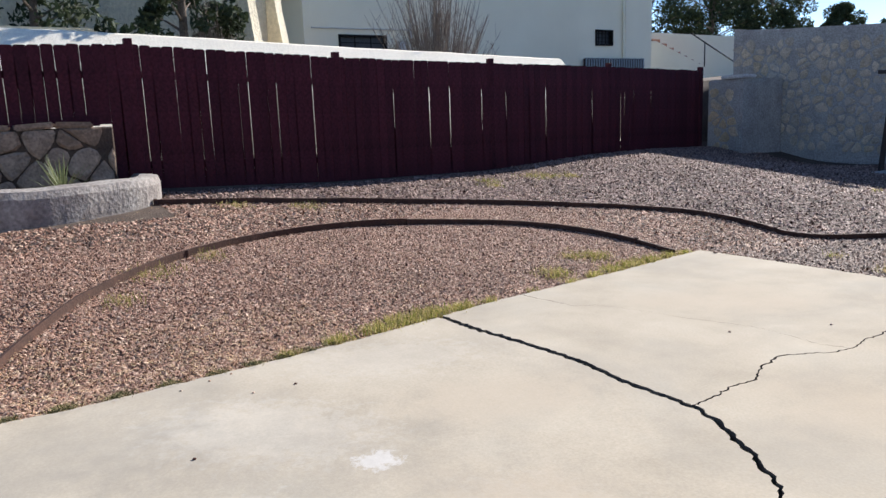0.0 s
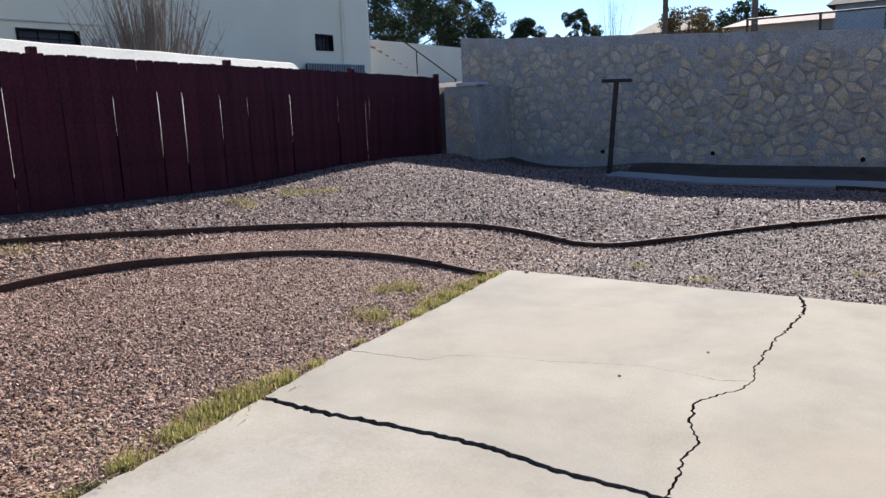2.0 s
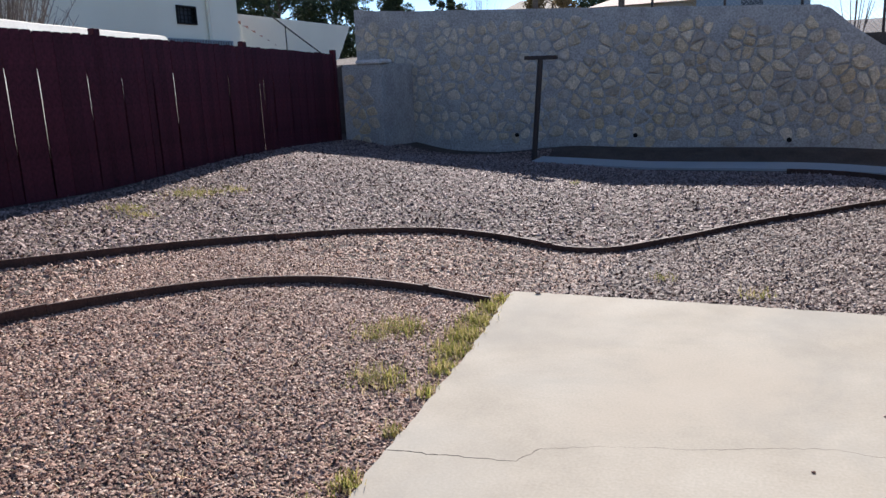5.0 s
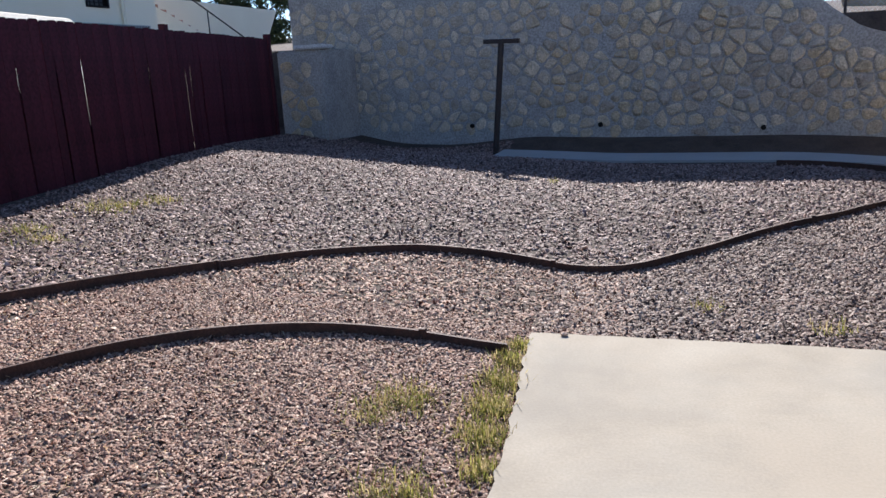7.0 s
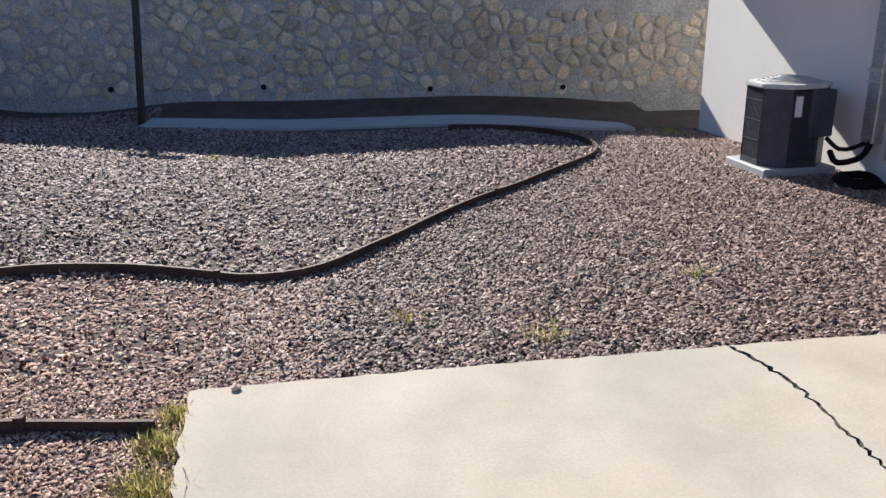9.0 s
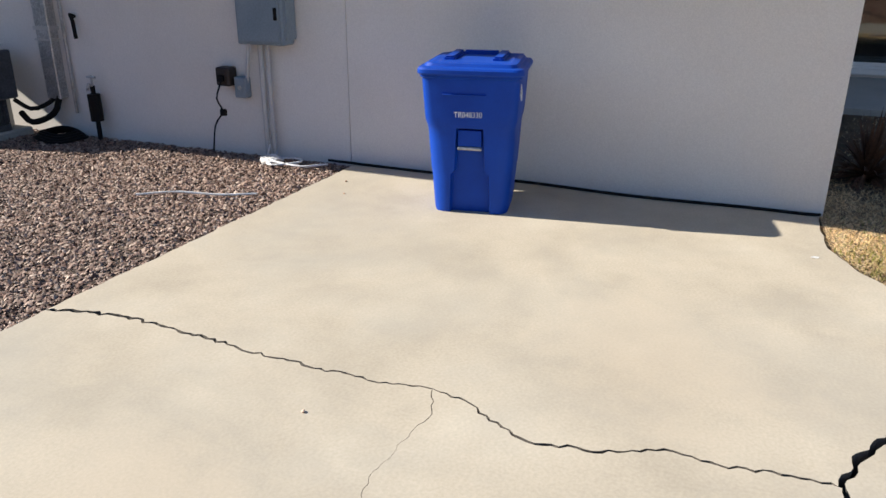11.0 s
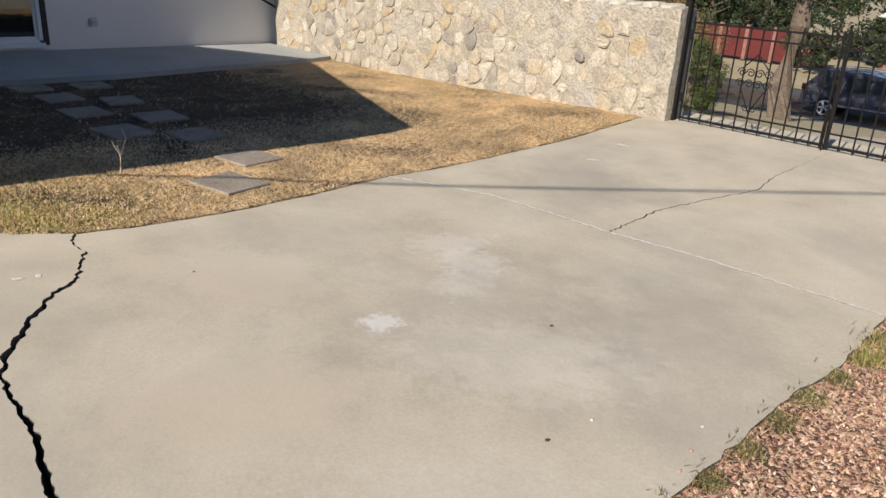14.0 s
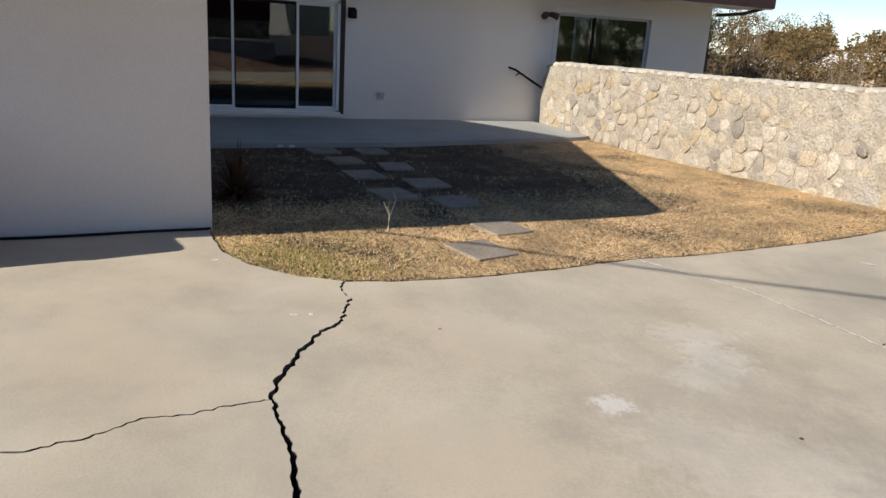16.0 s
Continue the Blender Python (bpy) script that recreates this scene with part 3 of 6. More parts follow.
rng = random.Random(11)
stones = cells(14.9, 3.2, 0.275, 5, 0.72)
rest = bmesh.new()
count = 0
for poly in stones:
    poly = [(x - 6.65, y + 0.0) for x, y in poly]
    cx = sum(p[0] for p in poly) / len(poly)
    cy = sum(p[1] for p in poly) / len(poly)
    if max(p[1] - top_n(p[0]) for p in poly) > -0.1 or min(p[1] for p in poly) < float(yard_z(cx, 9)) + 0.02 or cx > 8 or rng.random() < 0.06:
        continue
    faint = cx < rng.uniform(-3.0, 0.6) or cy < 0.7
    proud = rng.uniform(0.012, 0.028) if faint else rng.uniform(0.03, 0.055)
    joint = rng.uniform(0.018, 0.03) if faint else rng.uniform(0.012, 0.022)
    if cx > -1.7 and cx < 6.3 and count < 300:
        part("stone", stone_bm(poly, joint, proud, rng, None, to_n), M_STONE, wall_north)
        count += 1
    else:
        stone_bm(poly, joint, proud, rng, rest, to_n)
r = part("far_stones", rest, M_STONE_J, wall_north)
tagged(r, kind="stuff")
for x, z in ((-2.9, 0.48), (-0.43, 0.45), (2.33, 0.34), (4.6, 0.3)):
    bm = bmesh.new()
    y = wall_y(x)
    tube([(x, y + 0.2, z), (x, y - 0.05, z)], 0.045, 12, bm)
    part("drain_pipe", bm, M_BLACK, wall_north, "dark drain pipe end")

# low stub of wall between the fence and the tall wall
bm = box(-6.22, -5.32, 8.5, 10.1, 0.0, 2.07, 0.03, 2)
wall_stub = mesh_ob("wall_stub", bm, M_MORTAR)
tagged(wall_stub, "low grey rubble wall stub beside the fence end", "stone wall", kind="structure")
for poly in cells(0.9, 1.9, 0.26, 8):
    if min(p[0] for p in poly) < 0 or max(p[0] for p in poly) > 0.9 or max(p[1] for p in poly) > 1.85:
        continue
    part("stone", stone_bm([(x - 6.22, y + 0.15) for x, y in poly], 0.02, 0.02, rng, None, lambda u, d, v: (u, 8.5 - d, v)), M_STONE, wall_stub)
part("cap", box(-5.85, -5.25, 8.42, 8.95, 2.07, 2.15, 0.025, 2), M_CHALK, wall_stub, "white mortar cap")

# pale limestone wall along the lawn
M_STONE2J = mat("pale_limestone_far", [(0.4, 0.339, 0.252), (0.435, 0.383, 0.304), (0.365, 0.287, 0.174), (0.313, 0.278, 0.231), (0.461, 0.418, 0.348), (0.409, 0.348, 0.261), (0.418, 0.365, 0.287)], 0.88, 6, 40, 0.5, rnd="island", vary=0.2, dist=0.015, stain=((0.39, 0.345, 0.28), 3.5, 0.5, 0.66, 0.6))
M_COPING = mat("whitish_coping_mortar", [(0.435, 0.4, 0.331), (0.496, 0.461, 0.392)], 0.92, 5, 30, 0.7, dist=0.015, finemix=0.2)
SW_Y = -10.95


def top_s(x):
    return float(np.interp(x, [4.12, 5.3, 8.2, 12.3, 12.6, 12.78], [1.37, 1.37, 1.31, 1.24, 1.17, 0.95])) + 0.012 * noise.noise(Vector((x * 3, 5, 0)))


def to_s(u, d, v):
    return (u, SW_Y + d, v)


bm = bmesh.new()
front = lumpy_face(4.12, 12.78, -0.15, top_s, 0.12, 0.03, to_s, bm, 4)
back = [[bm.verts.new((c[0].co.x, SW_Y - 0.4, -0.6)), bm.verts.new((c[-1].co.x, SW_Y - 0.36, c[-1].co.z - 0.02)), bm.verts.new((c[-1].co.x, SW_Y - 0.16, c[-1].co.z + 0.04))] for c in front]
for i in range(len(front) - 1):
    bm.faces.new((front[i][-1], front[i + 1][-1], back[i + 1][2], back[i][2]))
    bm.faces.new((back[i][2], back[i + 1][2], back[i + 1][1], back[i][1]))
    bm.faces.new((back[i][1], back[i + 1][1], back[i + 1][0], back[i][0]))
bm.faces.new([*front[0], back[0][2], back[0][1], back[0][0]])
bm.faces.new([*front[-1], back[-1][2], back[-1][1], back[-1][0]][::-1])
bmesh.ops.recalc_face_normals(bm, faces=bm.faces[:])
wall_south = mesh_ob("wall_south", bm, M_MORTAR2)
tagged(wall_south, "low sunlit cream limestone rubble wall with rounded top", "stone wall", kind="structure")
count = 0
rest = bmesh.new()
south_cells = [(q, 4.2) for q in sorted(cells(8.55, 1.45, 0.24, 17, 0.76), key=lambda q: q[0][0])]
for poly, x0 in south_cells:
    poly = [(x + x0, y - 0.04) for x, y in poly]
    if max(p[1] - top_s(p[0]) for p in poly) > 0.03 or rng.random() < 0.05 or min(p[0] for p in poly) < 4.14 or max(p[0] for p in poly) > 12.7:
        continue
    jw = rng.choice((0.002, 0.004, 0.008, 0.014, 0.03) if poly[0][0] > 5.8 else (0.004, 0.012, 0.03, 0.05))
    pd = rng.choice((0.006, 0.01, 0.016, 0.022, 0.03))
    if count < 295:
        part("stone", stone_bm(poly, jw, pd, rng, None, to_s, 0.05), M_STONE2, wall_south)
        count += 1
    else:
        stone_bm(poly, jw, pd, rng, rest, to_s, 0.05)
tagged(part("far_stones", rest, M_STONE2J, wall_south), kind="stuff")
x = 4.2
while x < 12.55:
    w = rng.uniform(0.08, 0.15)
    z = top_s(x + w)
    part("coping_stone", stone_bm([(x, SW_Y - 0.34), (x + 2 * w, SW_Y - 0.34), (x + 2 * w, SW_Y + 0.012), (x, SW_Y + 0.012)], 0.004, rng.uniform(0.035, 0.05), rng, None, lambda u, d, v, z=z: (u, v, z + 0.005 + d), 0.03), M_COPING, wall_south)
    x += 2 * w + 0.006

# ---- maroon picket fence ----
fence = thing("picket_fence", (-5.9, 1.5, 0.5), "tall maroon-stained wooden dog-ear picket fence with narrow gaps", "fence")


def fence_top(y):
    return float(np.interp(y, [-9, -6, -4.4, -1.35, 1.8, 4.5, 8.2], [2.58, 2.55, 2.58, 2.46, 2.40, 2.36, 2.29]))


def picket_mesh(h, left, right, front):
    """A dog-eared board; a shrunken edge stands back from its neighbour between the rails."""
    bm = bmesh.new()
    w, t, c = 0.0722, 0.006, 0.024

    def outline(x, cut):
        prof = [(-w, 0), (w, 0)]
        if right:
            prof += [(w, 0.08 * h), (w - cut, 0.2 * h), (w - cut, 0.68 * h), (w, 0.84 * h)]
        prof += [(w, h - c), (w - c * 0.4, h - c * 0.3), (w - c, h), (-w + c, h), (-w + c * 0.4, h - c * 0.3), (-w, h - c)]
        if left:
            prof += [(-w, 0.84 * h), (-w + cut, 0.68 * h), (-w + cut, 0.2 * h), (-w, 0.08 * h)]
        return [bm.verts.new((x, y, z)) for y, z in prof]

    lo, hi = outline(t, front), outline(-t, 0.03)
    n = len(lo)
    bm.faces.new(lo)
    bm.faces.new(hi[::-1])
    for i in range(n):
        j = (i + 1) % n
        bm.faces.new((lo[j], lo[i], hi[i], hi[j]))
    bmesh.ops.triangulate(bm, faces=[f for f in bm.faces if len(f.verts) > 4], ngon_method="EAR_CLIP")
    me = bpy.data.meshes.new("picket")
    bm.to_mesh(me)
    bm.free()
    me.materials.append(M_FENCE)
    return me


SLITS = [-4.94, -4.63, -4.2, -4.07, -3.66, -3.52, -3.23, -2.91, -2.79, -2.5, -2.32, -2.06, -1.87, -1.61, -1.31, -1.01, -0.28, 0.34, 0.82, 1.54, 2.16, 2.7, 3.12, 4.49, 5.31, 5.48, 5.77, 6.42]
pickets = {}
PITCH = 0.1455
y = -9.0
while y < 8.14:
    h = 1.0 if y < -4.75 else 2.06
    left, right = (y < -5 or any(abs(y + d * PITCH / 2 - v) <= PITCH / 2 for v in SLITS) for d in (-1, 1))
    kind = (h, left, right, 0.014 if y > -0.6 else 0.009)
    if kind not in pickets:
        pickets[kind] = picket_mesh(*kind)
    ob = new("picket", pickets[kind])
    ob.parent = fence
    ob.matrix_parent_inverse = Matrix.Translation(fence["base"]).inverted()
    ob.matrix_basis = pose(float(fence_x(y)) + 0.02 + rng.uniform(-0.003, 0.003), y, fence_top(y) - h + rng.uniform(-0.008, 0.008), rng.uniform(-0.2, 0.2), 0, 3.1)
    y += PITCH
for dz in (-0.42, -1.6):
    for ya, yb in ((-9, -4.4), (-4.4, -1.35), (-1.35, 1.8), (1.8, 5.0), (5.0, 8.2)):
        bm = bmesh.new()
        xa, xb = float(fence_x(ya)) - 0.015, float(fence_x(yb)) - 0.015
        za, zb = fence_top(ya) + dz, fence_top(yb) + dz
        v = [bm.verts.new(p) for p in ((xa, ya, za), (xa - 0.04, ya, za), (xa - 0.04, ya, za + 0.09), (xa, ya, za + 0.09), (xb, yb, zb), (xb - 0.04, yb, zb), (xb - 0.04, yb, zb + 0.09), (xb, yb, zb + 0.09))]
        for f in ((0, 1, 2, 3), (7, 6, 5, 4), (0, 4, 5, 1), (1, 5, 6, 2), (2, 6, 7, 3), (3, 7, 4, 0)):
            bm.faces.new([v[i] for i in f])
        part("rail", bm, M_FENCE, fence)
for y in (-7.4, -4.4, -1.35, 1.8, 5.0, 8.2):
    x = float(fence_x(y))
    part("post", box(x - 0.07, x + 0.032, y - 0.05, y + 0.05, 0.2, fence_top(y) + 0.08, 0.006), M_FENCE, fence)

# ---- raised bed at the fence ----
bed = thing("raised_bed", (-4.5, -6, 0.5), "raised planter of rough whitewashed concrete against the fence", "planter", kind="structure")
path = spline([(-3.95, -9.0, 0), (-3.98, -7.0, 0), (-4.05, -5.9, 0), (-4.25, -5.25, 0), (-4.55, -4.7, 0), (-4.95, -4.45, 0), (-5.45, -4.42, 0)], 0.12)
bm = bmesh.new()
rings = []
for i, p in enumerate(path):
    d = (path[min(i + 1, len(path) - 1)] - path[max(i - 1, 0)]).normalized()
    nrm = Vector((d.y, -d.x, 0))
    zt = 0.93 + 0.02 * noise.noise(p * 2.5)
    prof = [(0.13, 0.2), (0.14, zt - 0.1), (0.11, zt - 0.02), (0.04, zt), (-0.1, zt + 0.005), (-0.15, zt - 0.05), (-0.16, 0.2)]
    rings.append([bm.verts.new(p + nrm * (o + 0.014 * noise.noise(Vector((i * 0.4, k, 3)))) + Vector((0, 0, z))) for k, (o, z) in enumerate(prof)])
for a, b in zip(rings, rings[1:]):
    for k in range(6):
        bm.faces.new((a[k], a[k + 1], b[k + 1], b[k]))
bm.faces.new(rings[-1])
bm.faces.new(rings[0][::-1])
bmesh.ops.recalc_face_normals(bm, faces=bm.faces[:])
M_CURB = mat("weathered_whitewash", [(0.22, 0.19, 0.175), (0.31, 0.28, 0.255), (0.4, 0.37, 0.335)], 0.95, 3, 25, 0.7, dist=0.02)
part("curb", bm, M_CURB, bed, "rounded weathered concrete curb")
part("soil", prism([(-5.3, -9.0), (-4.05, -9.0), (-4.1, -6.0), (-4.35, -5.25), (-4.65, -4.75), (-5.0, -4.55), (-5.3, -4.55)], 0.3, 0.78), M_SOIL, bed)
M_BEDSTONE = mat("brown_flagstone", [(0.27, 0.185, 0.125), (0.37, 0.275, 0.2), (0.22, 0.16, 0.12), (0.43, 0.34, 0.26), (0.31, 0.22, 0.155)], 0.85, 5, 30, 0.6, rnd="object", vary=0.3, dist=0.015)
bm = box(-5.4, -5.06, -9.0, -4.78, 0.3, 1.55, 0.02)
bed_wall = part("back_wall", bm, M_SOIL, bed, "rubble wall with large flat brown stones")
for poly in cells(4.2, 0.85, 0.33, 33, 0.7):
    poly = [(min(max(x, 0.0), 4.2), min(max(yy, -0.02), 0.83)) for x, yy in poly]
    part("stone", stone_bm([(-9.0 + x, 0.72 + yy) for x, yy in poly], 0.008, rng.uniform(0.02, 0.05), rng, None, lambda u, d, v: (-5.06 + d, u, v)), M_BEDSTONE, bed_wall)
for k in range(9):
    y = -8.8 + 0.45 * k
    part("capstone", move(box(-0.2, 0.2, -0.21, 0.21, -0.03, 0.045, 0.02, 2), pose(-5.22 + rng.uniform(-0.03, 0.03), y, 1.57, rng.uniform(-4, 4), rng.uniform(-4, 4), rng.uniform(-12, 12))), M_BEDSTONE, bed_wall)


def blade_plant(name, at, n, length, width, material, label, cat, spread=0.9, seed=0, droop=0.3):
    rg = random.Random(seed)
    e = thing(name, at, label, cat)
    for k in range(n):
        bm = bmesh.new()
        a, tilt = rg.uniform(0, 2 * math.pi), rg.uniform(0.1, spread)
        L_ = length * rg.uniform(0.6, 1.1)
        prev = None
        for i in range(5):
            t = i / 4
            rr, zz = L_ * t * math.sin(tilt), L_ * t * math.cos(tilt) - droop * L_ * t * t * math.sin(tilt)
            w = width * (1 - t) ** 0.7 * (0.6 + 0.8 * t if t < 0.5 else 1) + 0.001
            c = Vector(at) + Vector((rr * math.cos(a), rr * math.sin(a), zz))
            s = Vector((-math.sin(a), math.cos(a), 0)) * w
            row = [bm.verts.new(c - s), bm.verts.new(c + Vector((0, 0, -w * 0.5))), bm.verts.new(c + s)]
            if prev:
                bm.faces.new((prev[0], prev[1], row[1], row[0]))
                bm.faces.new((prev[1], prev[2], row[2], row[1]))
            prev = row
        part("leaf", bm, material, e)
    return e


blade_plant("yucca", (-4.55, -5.5, 0.78), 36, 0.5, 0.016, M_YUCCA, "small spiky green yucca in the raised bed", "plant", 1.0, 3, 0.05)

# ---- steel edging in the gravel ----
def edging(pts, label, rise=0.0):
    line = spline([(x, y, 0) for x, y in pts], 0.12)
    ob = thing("garden_edging", (*pts[len(pts) // 2], 0.0), label, "garden edging", "edging strips in the gravel")
    n = 22
    for s in range(0, len(line) - 1, n):
        seg = line[s:s + n + 1]
        if len(seg) < 2:
            continue
        lift = random.Random(s).uniform(-0.006, 0.006)
        bm = bmesh.new()
        rows = []
        for i, p in enumerate(seg):
            g = s + i
            d = (line[min(g + 1, len(line) - 1)] - line[max(g - 1, 0)]).normalized()
            nrm = Vector((-d.y, d.x, 0)) * 0.011
            z = float(yard_z(p.x, p.y)) + 0.014 * noise.noise(p * 1.3) + lift + rise * float(smooth(-2.3, -1.2, p.x))
            rows.append([bm.verts.new(p + nrm + Vector((0, 0, z - 0.06))), bm.verts.new(p + nrm + Vector((0, 0, z + 0.067))), bm.verts.new(p - nrm + Vector((0, 0, z + 0.067))), bm.verts.new(p - nrm + Vector((0, 0, z - 0.06)))])
        for a, b in zip(rows, rows[1:]):
            for k in range(3):
                bm.faces.new((a[k], b[k], b[k + 1], a[k + 1]))
        bm.faces.new(rows[0])
        bm.faces.new(rows[-1][::-1])
        bmesh.ops.recalc_face_normals(bm, faces=bm.faces[:])
        part("strip", bm, M_RUST, ob)
        p = seg[0]
        z = float(yard_z(p.x, p.y))
        part("stake", box(p.x - 0.02, p.x + 0.02, p.y - 0.02, p.y + 0.02, z - 0.1, z + 0.075, 0.003), M_RUST, ob)
    return ob


EDGE_1 = [(-4.52, -4.5), (-4.3, -3.3), (-3.88, -1.9), (-3.25, -0.6), (-2.7, 0.25), (-2.05, 1.1), (-1.4, 1.55), (-0.8, 1.67), (-0.25, 1.6), (0.2, 1.5), (0.6, 1.62), (1.05, 2.08), (1.65, 2.75), (2.6, 3.6), (3.3, 4.35), (3.68, 5.0), (3.72, 5.6), (3.4, 6.2), (2.66, 6.6), (2.2, 6.65)]
EDGE_2 = [(-0.2, -6.7), (-0.9, -6.28), (-1.64, -5.69), (-2.27, -4.8), (-2.66, -3.63), (-2.68, -2.6), (-2.4, -1.65), (-1.98, -0.94), (-1.4, -0.51), (-0.75, -0.32), (-0.09, -0.31)]
edging(EDGE_1, "long wavy rust-brown steel edging strip in gravel")
edging(EDGE_2, "curved rust-brown steel edging strip ending at the slab", 0.0)

# ---- concrete strip by the wall ----
bm = bmesh.new()
prev = None
for x in np.arange(-1.95, 5.01, 0.25):
    yc, hw = np.interp(x, [-2, 2.2, 4.7, 5.0], [7.95, 7.55, 6.9, 6.85]), np.interp(x, [-2, 4, 5], [0.45, 0.45, 0.2])
    z = float(yard_z(x, yc)) + 0.05
    row = [bm.verts.new((x, yc - hw, z - 0.1)), bm.verts.new((x, yc - hw, z)), bm.verts.new((x, yc + hw, z)), bm.verts.new((x, yc + hw, z - 0.1))]
    if prev:
        for k in range(3):
            bm.faces.new((prev[k], row[k], row[k + 1], prev[k + 1]))
    else:
        bm.faces.new(row)
    prev = row
bm.faces.new(prev[::-1])
bmesh.ops.recalc_face_normals(bm, faces=bm.faces[:])
tagged(mesh_ob("garden_path", bm, M_PATIO), "narrow grey concrete strip along the stone wall", "path", kind="structure")

# ---- clothes-line post ----
post = thing("clothesline_post", (-2.0, 8.0, 0.05), "leaning dark steel T-shaped clothes-line post", "clothesline post")
part("upright", tube([(-2.04, 8.03, -0.1), (-1.86, 8.0, 1.97)], 0.05, 12), M_DKBROWN, post)
part("crossbar", move(box(-0.3, 0.3, -0.05, 0.05, -0.035, 0.035, 0.008), pose(-1.85, 8.0, 1.99, 0, 1.5, -3)), M_DKBROWN, post)
# Bright steel strip puts the sunlit top into the colour.
part("crossbar_top", move(box(-0.23, 0.23, -0.03, 0.03, 0.0, 0.008, 0.003), pose(-1.85, 8.0, 2.026, 0, 1.5, -3)), M_GALV, post, "bright strip for the sunlit top")

# ---- the house ----
HX, HN, HS, CX = 5.85, 6.9, -3.72, 13.0
house = thing("house", (9, 1, 0), "single-storey white stucco house with brown fascia and shingle roof", "house")


def wall_part(name, x0, x1, y0, y1, z0, z1, label=""):
    return part(name, box(x0, x1, y0, y1, z0, z1), M_STUCCO, house, label)


wall_part("wall", HX, HX + 0.25, 0.004, HN, -0.4, 2.62)
wall_part("wall", HX, HX + 0.25, HS, -0.004, -0.4, 2.62)
wall_part("wall", HX + 0.012, HX + 0.2, -0.004, 0.004, -0.4, 2.62)
wall_part("wall", HX + 0.25, CX + 0.25, HN - 0.25, HN, -0.4, 2.62)
wall_part("wall", HX + 0.25, CX, HS, HS + 0.25, -0.4, 2.5)
# court wall with door and window openings
DY0, DY1, DZ0, DZ1 = -6.82, -4.15, 0.16, 2.12
VY0, VY1, VZ0, VZ1 = -13.6, -11.33, 0.85, 2.22
wall_part("wall", CX, CX + 0.22, DY1, HS + 0.25, -0.3, 2.7)
wall_part("wall", CX, CX + 0.22, DY0, DY1, -0.3, DZ0)
wall_part("wall", CX, CX + 0.22, DY0, DY1, DZ1, 2.7)
wall_part("wall", CX, CX + 0.22, VY1, DY0, -0.3, 2.7)
wall_part("wall", CX, CX + 0.22, VY0, VY1, -0.3, VZ0)
wall_part("wall", CX, CX + 0.22, VY0, VY1, VZ1, 2.7)
wall_part("wall", CX, CX + 0.22, -15.2, VY0, -0.6, 2.7)
wall_part("wall", CX + 0.22, CX + 6, -15.2, -14.98, -0.6, 2.7)
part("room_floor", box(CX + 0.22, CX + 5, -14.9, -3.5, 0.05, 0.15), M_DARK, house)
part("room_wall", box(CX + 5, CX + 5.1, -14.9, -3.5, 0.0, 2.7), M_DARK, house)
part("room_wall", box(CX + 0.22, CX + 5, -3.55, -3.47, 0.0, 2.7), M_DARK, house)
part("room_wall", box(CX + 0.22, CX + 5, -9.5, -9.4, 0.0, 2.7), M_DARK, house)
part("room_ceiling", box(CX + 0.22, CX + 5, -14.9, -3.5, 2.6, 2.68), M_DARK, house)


def roof(pts, name="roof", material=M_ROOF, thick=0.14):
    """A sloping slab over four corners."""
    bm = bmesh.new()
    hi = [bm.verts.new(p) for p in pts]
    lo = [bm.verts.new((p[0], p[1], p[2] - thick)) for p in pts]
    bm.faces.new(hi)
    bm.faces.new(lo[::-1])
    for i in range(4):
        j = (i + 1) % 4
        bm.faces.new((lo[i], lo[j], hi[j], hi[i]))
    bmesh.ops.recalc_face_normals(bm, faces=bm.faces[:])
    return part(name, bm, material, house)


EX = 4.75
RX = 9.4
roof([(EX, HS - 0.45, 2.56), (EX, HN + 0.3, 2.56), (RX, HN + 0.3, 3.76), (RX, HS - 0.45, 3.76)])
roof([(RX, HS - 0.45, 3.76), (RX, HN + 0.3, 3.76), (14.1, HN + 0.3, 2.56), (14.1, HS - 0.45, 2.56)])
part("fascia", box(EX - 0.025, EX, HS - 0.45, HN + 0.3, 2.38, 2.57), M_FASCIA, house)
part("fascia", box(EX, 6.0, HN + 0.28, HN + 0.3, 2.36, 2.5), M_FASCIA, house)
part("soffit", box(EX, HX + 0.2, HS - 0.44, HN + 0.28, 2.36, 2.4), M_STUCCO, house)
# gable end
bm = bmesh.new()
v = [bm.verts.new(p) for p in ((HX + 0.02, HS + 0.02, 2.38), (12.9, HS + 0.02, 2.38), (RX, HS + 0.02, 3.58), (HX + 0.02, HS + 0.2, 2.38), (12.9, HS + 0.2, 2.38), (RX, HS + 0.2, 3.58))]
for f in ((0, 1, 2), (5, 4, 3), (0, 3, 4, 1), (1, 4, 5, 2), (2, 5, 3, 0)):
    bm.faces.new([v[i] for i in f])
part("gable", bm, M_STUCCO, house)
# roof over the court side
roof([(12.04, -15.98, 2.79), (12.04, -4.25, 2.79), (17.5, -4.25, 3.98), (17.5, -15.98, 3.98)])
part("fascia", box(12.01, 12.04, -15.98, -4.25, 2.6, 2.8), M_FASCIA, house)
part("soffit", box(12.04, CX + 0.1, -15.95, -4.2, 2.58, 2.62), M_STUCCO, house)
part("gutter", tube([(12.1, -15.9, 2.63), (12.5, -15.6, 2.48), (12.95, -15.28, 2.42)], 0.035, 8), M_FASCIA, house, "brown downpipe elbow")

